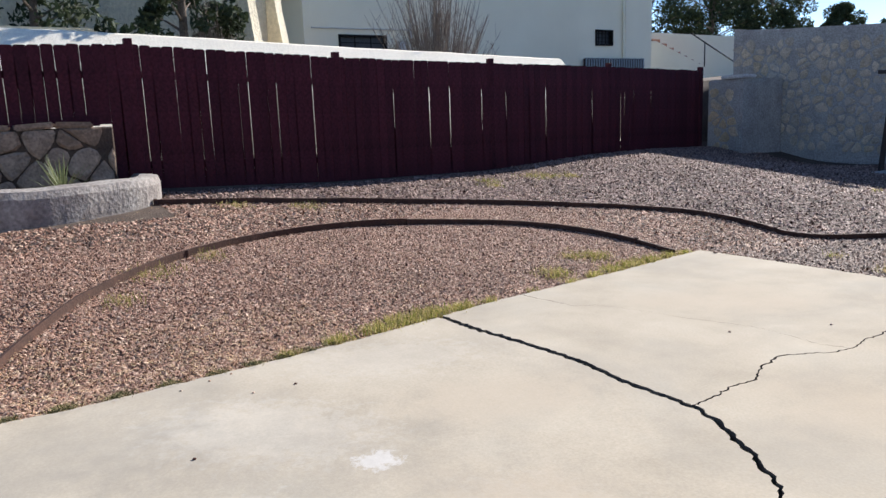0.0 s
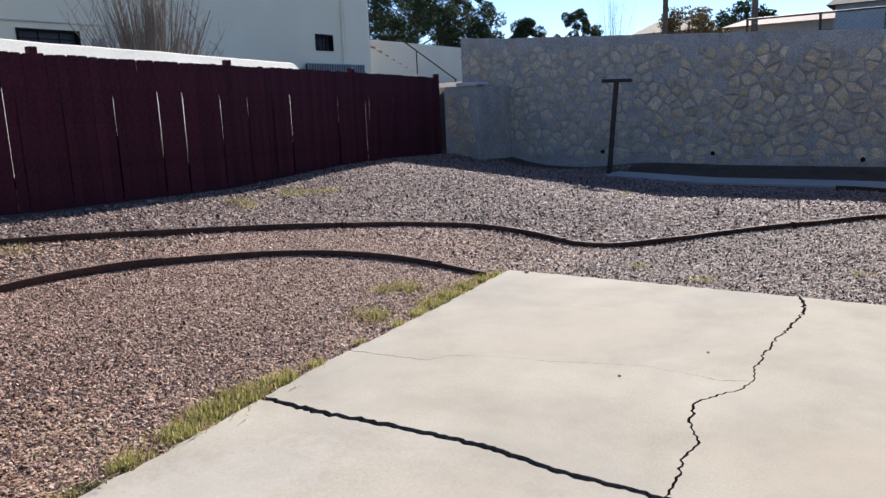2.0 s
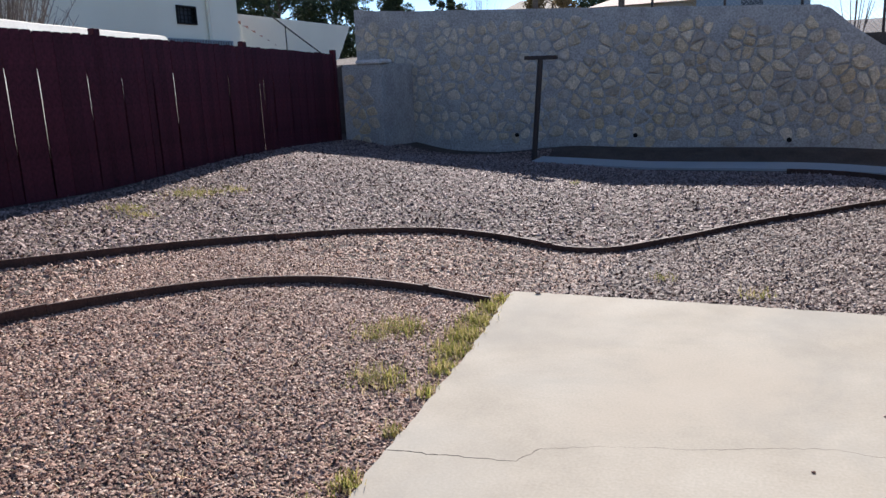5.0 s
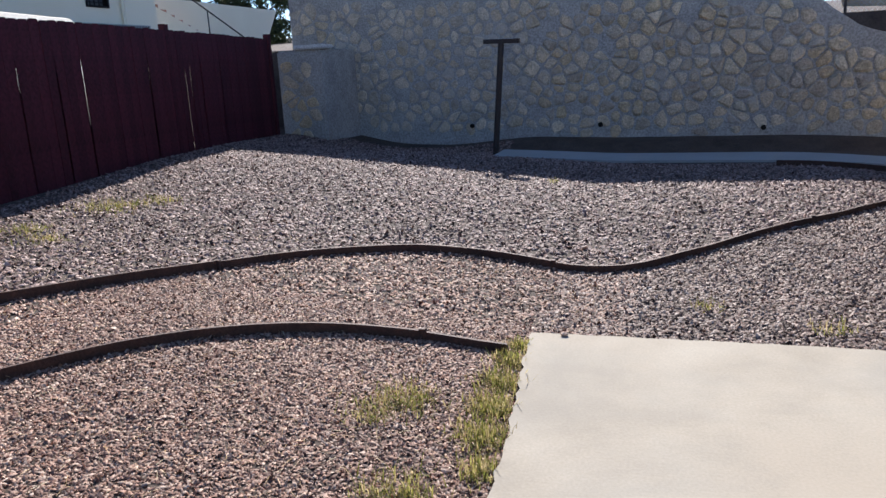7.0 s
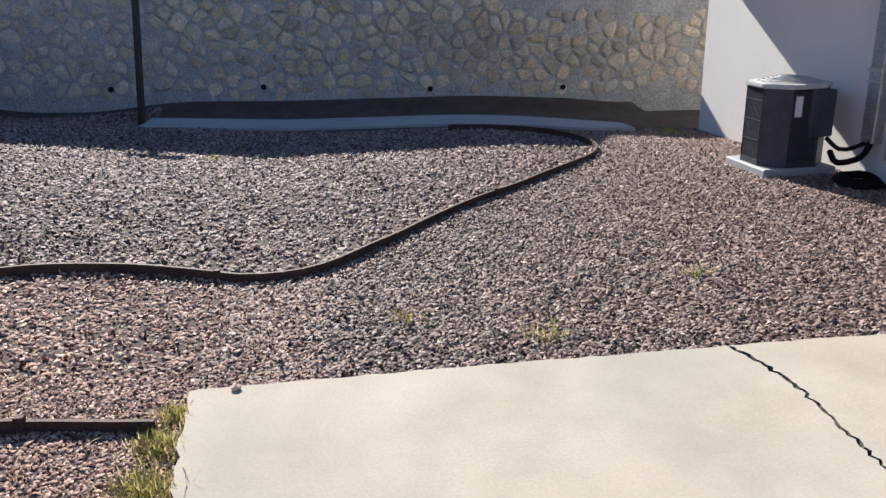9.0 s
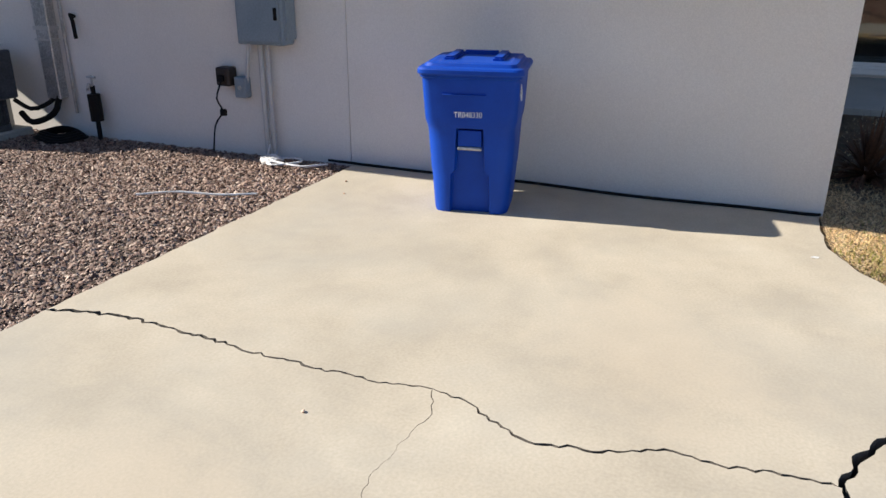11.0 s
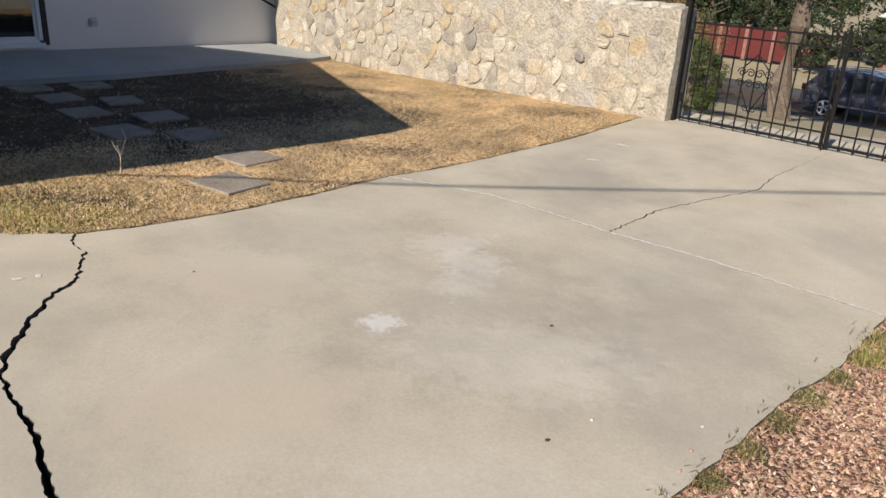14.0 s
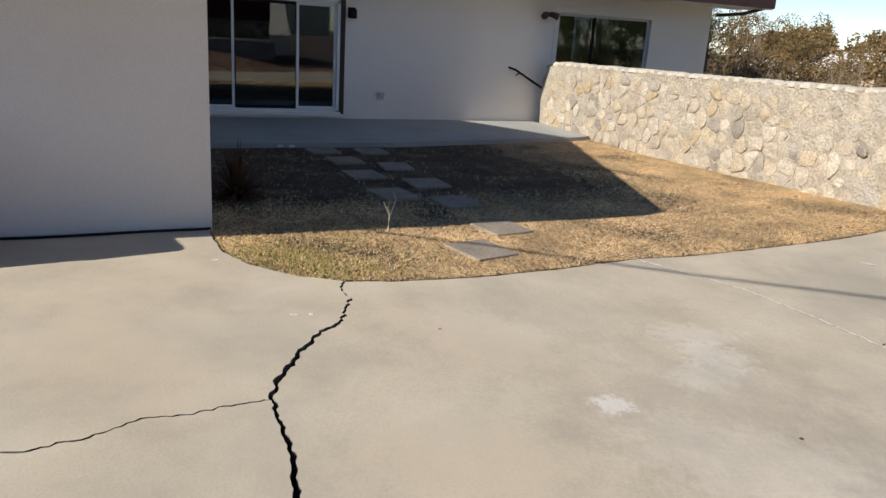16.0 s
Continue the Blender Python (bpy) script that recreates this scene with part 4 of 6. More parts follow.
# sliding door
door = thing("door_1", (CX + 0.05, (DY0 + DY1) / 2, DZ0), "white-framed sliding glass patio door with dark interior", "sliding door", kind="structure")
for y0, y1, z0, z1 in ((DY0, DY0 + 0.06, DZ0, DZ1), (DY1 - 0.06, DY1, DZ0, DZ1), (DY0, DY1, DZ0, DZ0 + 0.06), (DY0, DY1, DZ1 - 0.06, DZ1)):
    part("door_frame", box(CX - 0.012, CX + 0.1, y0, y1, z0, z1, 0.006), M_WHITE, door)
for k, (ya, yb, xo) in enumerate(((-6.76, -6.04, 0.03), (-6.1, -4.95, 0.06), (-4.97, -4.2, 0.03))):
    for y0, y1, z0, z1 in ((ya, ya + 0.045, DZ0 + 0.06, DZ1 - 0.06), (yb - 0.045, yb, DZ0 + 0.06, DZ1 - 0.06), (ya + 0.045, yb - 0.045, DZ0 + 0.06, DZ0 + 0.11), (ya + 0.045, yb - 0.045, DZ1 - 0.11, DZ1 - 0.06)):
        part("sash", box(CX + xo, CX + xo + 0.03, y0, y1, z0, z1, 0.004), M_WHITE if k != 1 else M_BLACK, door)
    g = part("pane", box(CX + xo + 0.011, CX + xo + 0.017, ya + 0.045, yb - 0.045, DZ0 + 0.11, DZ1 - 0.11), M_WINGLASS, door)
    g.visible_shadow = False
# Dark strip painted in for the shadow gap beside the frame.
part("jamb_trim", box(CX - 0.016, CX + 0.01, DY0 - 0.09, DY0 - 0.003, DZ0 - 0.02, DZ1 + 0.05, 0.004), M_DKBROWN, door, "dark strip for the shadow gap by the frame")
part("threshold", box(CX - 0.06, CX, DY0 - 0.02, DY1, 0.1, DZ0 + 0.02, 0.006), M_WHITE, door)
window = thing("window_1", (CX, -12.4, VZ0), "wide white-framed picture window reflecting trees", "window", kind="structure")
for y0, y1, z0, z1 in ((VY0, VY0 + 0.05, VZ0, VZ1), (VY1 - 0.05, VY1, VZ0, VZ1), (VY0, VY1, VZ0, VZ0 + 0.05), (VY0, VY1, VZ1 - 0.05, VZ1), (-12.25, -12.2, VZ0, VZ1)):
    part("window_frame", box(CX + 0.06, CX + 0.12, y0, y1, z0, z1, 0.004), M_ACLIGHT if y0 != -12.25 else M_BLACK, window)
g = part("pane", box(CX + 0.085, CX + 0.092, VY0 + 0.05, VY1 - 0.05, VZ0 + 0.05, VZ1 - 0.05), M_WINGLASS, window)
g.visible_shadow = False
for y0, y1, z0, z1 in ((VY0 - 0.14, VY0, VZ0 - 0.1, VZ1 + 0.1), (VY1, VY1 + 0.1, VZ0 - 0.1, VZ1 + 0.1), (VY0, VY1, VZ1, VZ1 + 0.1)):
    part("surround", box(CX - 0.02, CX + 0.01, y0, y1, z0, z1, 0.004), M_STUCCO, window)

lamp = thing("wall_lantern", (CX - 0.05, -7.02, 1.86), "small black wall lantern beside the patio door", "wall lamp")
part("backplate", box(CX - 0.03, CX, -7.09, -6.95, 1.85, 2.03, 0.006), M_BLACK, lamp)
part("shade", box(CX - 0.15, CX - 0.03, -7.08, -6.96, 1.84, 2.0, 0.012), M_BLACK, lamp)
flood = thing("floodlight", (CX - 0.1, -11.0, 2.1), "twin-headed brown security floodlight under the eave", "floodlight")
part("base", tube([(CX, -11.0, 2.16), (CX - 0.05, -11.0, 2.16)], 0.06, 14), M_FASCIA, flood)
for s in (-0.12, 0.1):
    part("head", tube([(CX - 0.05, -11.0, 2.16), (CX - 0.12, -11.0 + s * 0.6, 2.17), (CX - 0.22, -11.0 + s * 1.4, 2.13)], 0.035, 12, None, 0.07), M_FASCIA, flood)
spigot = thing("outlet_cover", (CX - 0.03, -7.62, 0.45), "grey weatherproof outlet cover on the white wall", "outlet")
part("cover", box(CX - 0.06, CX, -7.68, -7.55, 0.42, 0.56, 0.015, 2), M_ACLIGHT, spigot)
part("lid", box(CX - 0.09, CX - 0.06, -7.66, -7.57, 0.46, 0.53, 0.01), M_ACLIGHT, spigot)
rail = thing("handrail", (12.85, -11.2, 0.1), "black pipe handrail running down behind the stone wall", "handrail")
part("bar", tube([(12.85, -10.2, 1.12), (12.85, -10.35, 1.08), (12.85, -12.4, 0.0)], 0.022, 10), M_BLACK, rail)
part("bracket", tube([(12.85, -10.45, 1.02), (12.99, -10.45, 0.96)], 0.012, 8), M_BLACK, rail)
part("bracket", tube([(12.85, -11.6, 0.42), (12.99, -11.6, 0.36)], 0.012, 8), M_BLACK, rail)

# court: patio and lawn
bm = prism([(10.1, HS), (10.15, -6.9), (10.75, -10.5), (10.9, -10.93), (13.0, -10.93), (13.0, HS)], -0.14, 0.06)
bmesh.ops.bevel(bm, geom=[e for e in bm.edges if abs(e.verts[0].co.z - 0.06) < 1e-4 and abs(e.verts[1].co.z - 0.06) < 1e-4], offset=0.012, segments=2, affect="EDGES")
tagged(mesh_ob("patio", bm, M_PATIO), "smooth pale grey concrete patio along the house", "patio", kind="structure")
lawn_poly = [(5.84, -3.7), (5.15, -3.735), (4.78, -3.885), (4.47, -4.14), (4.3, -4.45), (4.22, -4.85), (4.18, -5.44), (4.22, -6.2), (4.32, -6.98), (4.27, -8.1), (4.27, -9.34), (4.38, -10.4), (4.44, -10.97), (10.95, -10.97), (10.75, -10.5), (10.14, -6.9), (10.09, -3.73)]
lx, ly = np.meshgrid(np.arange(3.9, 11.2, 0.12), np.arange(-11.3, -3.5, 0.12))


def inside(px, py, poly):
    res = np.zeros(np.shape(px), bool)
    n = len(poly)
    for i in range(n):
        (x0, y0), (x1, y1) = poly[i], poly[(i + 1) % n]
        if y0 == y1:
            continue
        c = ((y0 > py) != (y1 > py)) & (px < (x1 - x0) * (py - y0) / (y1 - y0) + x0)
        res ^= c
    return res


bm = prism(lawn_poly, -0.1, -0.013)
bmesh.ops.triangulate(bm, faces=bm.faces[:], ngon_method="EAR_CLIP")
for axis, at in ((1, -7.54), (1, -8.6), (1, -9.8), (0, 6.0), (0, 7.5), (0, 9.0)):
    bmesh.ops.bisect_plane(bm, geom=bm.verts[:] + bm.edges[:] + bm.faces[:], plane_co=(at, 0, 0) if axis == 0 else (0, at, 0), plane_no=(1, 0, 0) if axis == 0 else (0, 1, 0))


def lawn_z(x, y):
    return 0.037 * np.maximum(0, -7.54 - y) * np.clip((9.0 - x) / 4.5, 0, 1)


for v in bm.verts:
    v.co.z += float(lawn_z(v.co.x, v.co.y))
lawn = tagged(mesh_ob("lawn", bm, M_THATCH), "dormant straw-coloured lawn with bare patches, thinned to darken the house shade", "lawn", kind="structure")
PAVERS = [(4.79, -5.76, 0.48, 0.42, 12), (5.42, -6.28, 0.44, 0.42, 10), (6.5, -6.3, 0.5, 0.45, 5), (6.95, -5.75, 0.55, 0.42, 8), (7.48, -6.35, 0.5, 0.45, 0), (8.05, -5.76, 0.5, 0.42, 4), (8.55, -6.35, 0.5, 0.4, -6), (9.0, -5.8, 0.5, 0.42, 3), (9.72, -6.4, 0.45, 0.42, 0), (9.78, -5.7, 0.4, 0.42, 5)]
for x, y, a, b, r in PAVERS:
    bm = move(box(-a / 2, a / 2, -b / 2, b / 2, -0.05, 0.012, 0.006), pose(x, y, 0, 0, 0, r))
    tagged(mesh_ob("stepping_stone", bm, M_PAVER), "square grey-tan concrete stepping stone set in the lawn", "stepping stone", "stepping stones across the lawn")
blade_plant("flax_plant", (7.05, -4.1, 0.0), 260, 0.58, 0.017, M_DRYLEAF, "reddish-brown dried strappy plant by the house wall", "plant", 1.75, 9, 0.6)
tw = thing("twig", (5.530, -5.190, 0.0), "pale dry twig standing in the lawn", "twig")
bm = tube([(5.530, -5.190, -0.02), (5.550, -5.210, 0.12), (5.520, -5.180, 0.22)], 0.009, 6, None, 0.005)
tube([(5.550, -5.210, 0.12), (5.590, -5.280, 0.26), (5.580, -5.250, 0.34)], 0.006, 6, bm, 0.003)
tube([(5.535, -5.190, 0.16), (5.490, -5.130, 0.27)], 0.005, 6, bm, 0.003)
part("stem", bm, M_PALETWIG, tw)
# Two pale lumps stand for the shoes left at the patio edge.
sh = thing("patio_shoes", (10.2, -5.27, 0.06), "small pale pair of shoes at the patio edge", "stone")
for dx, dy in ((0, 0), (0.02, 0.16)):
    bm = bmesh.new()
    bmesh.ops.create_icosphere(bm, subdivisions=2, radius=0.04, matrix=pose(9.98 + dx, -5.3 + dy, 0.03) @ Matrix.Diagonal((1, 1.2, 0.6, 1)))
    part("rock", bm, M_CHALK, sh)

# ---- air conditioner ----
ac = thing("air_conditioner", (5.3, 4.0, 0), "dark grey louvred air-conditioner condenser on a concrete pad", "air conditioner")
ACX, ACY, AH = 5.32, 3.97, 0.87


def octo(h, c):
    return [(-h + c, -h), (h - c, -h), (h, -h + c), (h, h - c), (h - c, h), (-h + c, h), (-h, h - c), (-h, -h + c)]


part("pad", box(ACX - 0.4, ACX + 0.38, ACY - 0.39, ACY + 0.4, -0.12, 0.05, 0.015), M_PATIO, ac, "pale concrete pad")
part("core", prism([(ACX + x, ACY + y) for x, y in octo(0.335, 0.19)], 0.07, AH - 0.06), M_ACGREY, ac)
part("base_pan", prism([(ACX + x, ACY + y) for x, y in octo(0.36, 0.2)], 0.05, 0.11), M_ACGREY, ac)
for x, y in ((-0.34, -0.34), (0.34, -0.34), (-0.34, 0.34), (0.34, 0.34)):
    sx, sy = (1 if x > 0 else -1), (1 if y > 0 else -1)
    bm = prism([(ACX + p, ACY + q) for p, q in ((sx * 0.345, sy * 0.148), (sx * 0.148, sy * 0.345), (sx * 0.158, sy * 0.36), (sx * 0.36, sy * 0.158))], 0.06, AH - 0.04)
    bmesh.ops.recalc_face_normals(bm, faces=bm.faces[:])
    part("corner_post", bm, M_ACGREY, ac)
fin = prism([(0, -0.006), (0.022, -0.006), (0.022, 0.006), (0, 0.006)], 0.11, AH - 0.06)
fin_me = bpy.data.meshes.new("fin")
fin.to_mesh(fin_me)
fin.free()
fin_me.materials.append(M_ACGREY)
for s in range(4):
    for k in range(12):
        ob = new("fin", fin_me)
        ob.parent = ac
        ob.matrix_parent_inverse = Matrix.Translation(ac["base"]).inverted()
        ob.matrix_basis = pose(ACX, ACY, 0, 0, 0, 90 * s) @ pose(0.333, -0.1375 + k * 0.025, 0)
for s in range(4):
    for z in (0.3, 0.5, 0.7):
        bm = move(box(0.35, 0.359, -0.15, 0.15, z - 0.004, z + 0.004), pose(ACX, ACY, 0, 0, 0, 90 * s))
        part("guard_wire", bm, M_ACGREY, ac)
lidm = prism([(ACX + x, ACY + y) for x, y in octo(0.38, 0.215)], AH - 0.045, AH)
bmesh.ops.bevel(lidm, geom=lidm.edges[:], offset=0.012, segments=2, affect="EDGES")
part("top_rim", lidm, M_ACLIGHT, ac, "pale grey top rim")
bm = bmesh.new()
for k in range(7):
    r = 0.06 + 0.042 * k
    z = AH + 0.055 - 0.055 * (k / 6) ** 2
    tube([(ACX + r * math.cos(a), ACY + r * math.sin(a), z) for a in np.linspace(0, 2 * math.pi, 25)], 0.005, 6, bm)
for k in range(12):
    a = k * math.pi / 6
    tube([(ACX + r * math.cos(a), ACY + r * math.sin(a), AH + 0.055 - 0.055 * (r / 0.312) ** 2) for r in (0.05, 0.15, 0.25, 0.312)], 0.004, 6, bm)
part("fan_guard", bm, M_ACLIGHT, ac, "domed wire fan guard")
part("service_panel", box(ACX + 0.02, ACX + 0.27, ACY - 0.41, ACY - 0.33, 0.36, AH - 0.05, 0.012), M_ACGREY, ac)
part("rating_label", box(ACX - 0.13, ACX - 0.06, ACY - 0.372, ACY - 0.36, 0.56, 0.76), M_INK, ac, "white rating label")
part("whip", tube(spline([(ACX + 0.2, ACY - 0.42, 0.35), (ACX + 0.26, ACY - 0.55, 0.26), (5.7, 3.36, 0.28), (5.8, 3.25, 0.38)], 0.05), 0.022, 8), M_BLACK, ac)
part("suction_line", tube(spline([(ACX + 0.3, ACY - 0.36, 0.2), (5.6, 3.45, 0.12), (5.72, 3.28, 0.2), (5.77, 3.22, 0.38)], 0.05), 0.03, 8), M_BLACK, ac, "black foam-wrapped line")

# fittings on the house wall
duct = thing("line_cover", (5.8, 3.25, 0.3), "galvanised metal line cover running up the wall", "duct")
part("channel", box(5.74, HX, 3.18, 3.36, 0.34, 2.5, 0.01), M_GALV, duct)
part("strap", box(5.732, 5.85, 3.165, 3.375, 1.0, 1.035), M_ACLIGHT, duct)
part("strap", box(5.732, 5.85, 3.165, 3.375, 0.9, 0.92), M_ACLIGHT, duct)
part("conduit", tube([(5.82, 3.08, 0.2), (5.82, 3.08, 2.5)], 0.016, 8), M_GALV, duct)
hook = thing("wall_hook", (5.8, 2.9, 0.95), "bent black iron pipe stub on the wall", "pipe")
part("stub", tube([(5.85, 2.94, 1.13), (5.79, 2.93, 1.15), (5.79, 2.91, 1.1), (5.79, 2.9, 0.93)], 0.018, 8), M_BLACK, hook)
faucet = thing("standpipe", (5.75, 2.75, 0), "black standpipe with brass tap and foam cover", "standpipe")
part("riser", tube([(5.76, 2.76, -0.1), (5.76, 2.76, 0.5)], 0.022, 8), M_BLACK, faucet)
part("cover", tube([(5.76, 2.76, 0.16), (5.76, 2.76, 0.42)], 0.06, 10), M_BLACK, faucet)
part("tap", tube([(5.76, 2.76, 0.5), (5.7, 2.74, 0.52), (5.66, 2.72, 0.48)], 0.016, 8), M_GALV, faucet)
part("handle", tube([(5.76, 2.71, 0.58), (5.76, 2.81, 0.58)], 0.012, 8), M_GALV, faucet)
part("stem", tube([(5.76, 2.76, 0.5), (5.76, 2.76, 0.6)], 0.01, 8), M_GALV, faucet)
# Black coil added where the gravel by the wall holds only dark shade.
shade_rings = thing("shade_coil", (5.6, 3.2, 0), "black coil added for the dark shade on the gravel", "hose")
bm = bmesh.new()
for k in range(4):
    tube([(5.6 + (0.2 - 0.02 * k) * math.cos(a), 3.1 + (0.26 - 0.02 * k) * math.sin(a), 0.0 + 0.02 * k + 0.01 * math.sin(3 * a)) for a in np.linspace(0, 2 * math.pi, 25)], 0.014, 6, bm)
part("coil", bm, M_BLACK, shade_rings)
panel = thing("electric_panel", (5.75, 0.88, 0.95), "grey-blue steel electrical service panel with conduits below", "electrical panel")
part("cabinet", box(5.68, HX, 0.5, 0.96, 0.975, 1.95, 0.012), M_PANEL, panel)
part("door", box(5.668, 5.68, 0.53, 0.93, 1.0, 1.92, 0.004), M_PANEL, panel)
part("latch", box(5.655, 5.67, 0.54, 0.57, 1.18, 1.28, 0.004), M_BLACK, panel)
part("side_flange", box(5.7, 5.84, 0.475, 0.5, 1.02, 1.9), M_PANEL, panel)
part("conduit", tube([(5.8, 0.82, -0.1), (5.8, 0.82, 1.0)], 0.024, 8), M_ACLIGHT, panel)
part("conduit", tube([(5.8, 0.75, -0.1), (5.8, 0.75, 1.0)], 0.02, 8), M_ACLIGHT, panel)
part("conduit", tube([(5.81, 1.0, 0.6), (5.81, 0.94, 1.0)], 0.016, 8), M_ACLIGHT, panel)
box2 = thing("outlet_box", (5.8, 1.18, 0.6), "dark outdoor outlet box with a plugged-in cord", "outlet")
part("cover", box(5.72, HX, 1.12, 1.26, 0.6, 0.76, 0.012), M_DKBROWN, box2)
part("plug", box(5.68, 5.72, 1.16, 1.22, 0.64, 0.7, 0.006), M_BLACK, box2)
part("cord", tube(spline([(5.7, 1.19, 0.64), (5.66, 1.22, 0.5), (5.7, 1.2, 0.38), (5.68, 1.28, 0.25), (5.72, 1.36, 0.0)], 0.04), 0.008, 6), M_BLACK, box2)
part("adapter", box(5.69, 5.73, 1.17, 1.23, 0.34, 0.4, 0.008), M_BLACK, box2)
box3 = thing("junction_box", (5.8, 1.03, 0.5), "small grey junction box under the panel", "junction box")
part("cover", box(5.76, HX, 0.98, 1.1, 0.5, 0.68, 0.01), M_PANEL, box3)
part("knockout", tube([(5.757, 1.04, 0.59), (5.762, 1.04, 0.59)], 0.02, 10), M_GALV, box3)
box4 = thing("meter_box", (5.78, 0.38, 1.52), "small green-grey utility box high on the wall", "utility box")
part("cover", box(5.74, HX, 0.2, 0.52, 1.53, 1.85, 0.012), M_PANEL, box4)
part("hinge", tube([(5.735, 0.5, 1.56), (5.735, 0.5, 1.82)], 0.008, 6), M_GALV, box4)
cable = thing("loose_cable", (5.5, 0.4, 0), "tangle of thin white cable on the gravel at the wall", "cable")
part("loop", tube(spline([(5.78, 0.78, 0.1), (5.6, 0.7, 0.01), (5.45, 0.55, 0.02), (5.6, 0.35, 0.03), (5.72, 0.5, 0.02), (5.55, 0.62, 0.03), (5.5, 0.3, 0.02), (5.65, 0.12, 0.02)], 0.05), 0.009, 6), M_WHITE, cable)
part("tail", tube(spline([(4.35, 1.0, 0.01), (4.5, 0.75, 0.02), (4.62, 0.45, 0.0), (4.75, 0.2, 0.0)], 0.05), 0.008, 6), M_WHITE, cable)
bm = bmesh.new()
bmesh.ops.create_icosphere(bm, subdivisions=2, radius=0.09, matrix=pose(5.62, 0.66, 0.01) @ Matrix.Diagonal((1, 1.3, 0.5, 1)))
for v in bm.verts:
    v.co += v.normal * 0.03 * noise.noise(v.co * 20)
part("rag", bm, M_CHALK, cable, "crumpled white rag")
cord2 = thing("wall_cable", (5.8, -2, 0), "thin black cable lying along the wall foot", "cable")
part("run", tube(spline([(5.8, 0.2, 0.012), (5.78, -0.8, 0.012), (5.81, -1.6, 0.012), (5.76, -2.4, 0.012), (5.8, -3.2, 0.012), (5.8, -3.62, 0.012), (5.82, -3.7, 0.012)], 0.08), 0.011, 6), M_BLACK, cord2)

# ---- wheeled bin ----
bin_ = thing("wheeled_bin", (5.3, -1.38, 0), "tall blue plastic wheeled recycling bin with closed lid", "bin")
BM_ = pose(5.17, -1.385, 0, 0, 0, -79) @ Matrix.Diagonal((0.9, 0.87, 1.03, 1))


def sect(hx, hy, z, c, rw=0.0, rd=0.0):
    """One level of the bin: a rounded rectangle, its front (-y) set back by rd over a middle width rw."""
    pts = []
    for cx, cy, a0 in ((hx - c, hy - c, 0), (-hx + c, hy - c, 90), (-hx + c, -hy + c, 180), (hx - c, -hy + c, 270)):
        for k in range(5):
            a = radians(a0 + 22.5 * k)
            pts.append((cx + c * math.cos(a), cy + c * math.sin(a), z))
        if a0 == 180:
            w = rw or 0.11
            pts += [(-w - 0.012, -hy, z), (-w, -hy + rd, z), (w, -hy + rd, z), (w + 0.012, -hy, z)]
    return pts


def loft(levels):
    bm = bmesh.new()
    rings = [[bm.verts.new(p) for p in lv] for lv in levels]
    n = len(levels[0])
    for a, b in zip(rings, rings[1:]):
        for k in range(n):
            bm.faces.new((a[k], a[(k + 1) % n], b[(k + 1) % n], b[k]))
    bm.faces.new(rings[0][::-1])
    bm.faces.new(rings[-1])
    bmesh.ops.triangulate(bm, faces=[f for f in bm.faces if len(f.verts) > 4], ngon_method="EAR_CLIP")
    bmesh.ops.recalc_face_normals(bm, faces=bm.faces[:])
    for f in bm.faces:
        f.smooth = len(f.verts) == 4
    for e in bm.edges:
        e.smooth = len(e.link_faces) == 2 and e.calc_face_angle(0) < radians(32)
    return bm


body = part("body", move(loft([sect(0.285, 0.27, 0.0, 0.10, 0.145, 0.05), sect(0.292, 0.285, 0.03, 0.12, 0.145, 0.055), sect(0.312, 0.305, 0.27, 0.13, 0.135, 0.06), sect(0.318, 0.312, 0.3, 0.13, 0.105, 0.06), sect(0.328, 0.335, 0.5, 0.12, 0.095, 0.065), sect(0.331, 0.34, 0.575, 0.11, 0.09, 0.06), sect(0.333, 0.345, 0.59, 0.1, 0.088, 0.0), sect(0.343, 0.352, 0.63, 0.08), sect(0.347, 0.356, 0.66, 0.075), sect(0.362, 0.38, 0.905, 0.065), sect(0.374, 0.395, 0.915, 0.065), sect(0.374, 0.395, 0.935, 0.065)]), BM_), M_BLUE, bin_)
part("front_crease", move(box(-0.2, 0.12, -0.385, -0.366, 0.805, 0.812, 0.003), BM_), M_BLUE, bin_)
part("pocket", move(box(-0.088, 0.088, -0.33, -0.272, 0.47, 0.575, 0.004), BM_), M_BLUE, bin_)
part("grab_bar", move(tube([(-0.09, -0.325, 0.455), (0.09, -0.325, 0.455)], 0.012, 10), BM_), M_GALV, bin_, "grey metal grab bar")
lid_ob = part("lid", move(loft([sect(0.38, 0.412, 0.93, 0.075), sect(0.39, 0.42, 0.94, 0.075), sect(0.39, 0.42, 0.962, 0.075), sect(0.38, 0.41, 0.974, 0.075), sect(0.345, 0.37, 0.98, 0.07), sect(0.33, 0.355, 1.0, 0.07), sect(0.29, 0.31, 1.006, 0.06)]), BM_), M_BLUE, bin_)
for x0, x1, y0, y1 in ((-0.22, -0.14, -0.2, 0.28), (0.14, 0.22, -0.2, 0.28), (-0.14, 0.14, 0.2, 0.28)):
    ob = part("lid_rib", move(box(x0, x1, y0, y1, 0.99, 1.03, 0.012, 2), BM_), M_BLUE, lid_ob)
part("handle", move(tube([(-0.3, 0.42, 0.95), (-0.3, 0.5, 0.97), (0.3, 0.5, 0.97), (0.3, 0.42, 0.95)], 0.02, 8), BM_), M_BLUE, bin_)
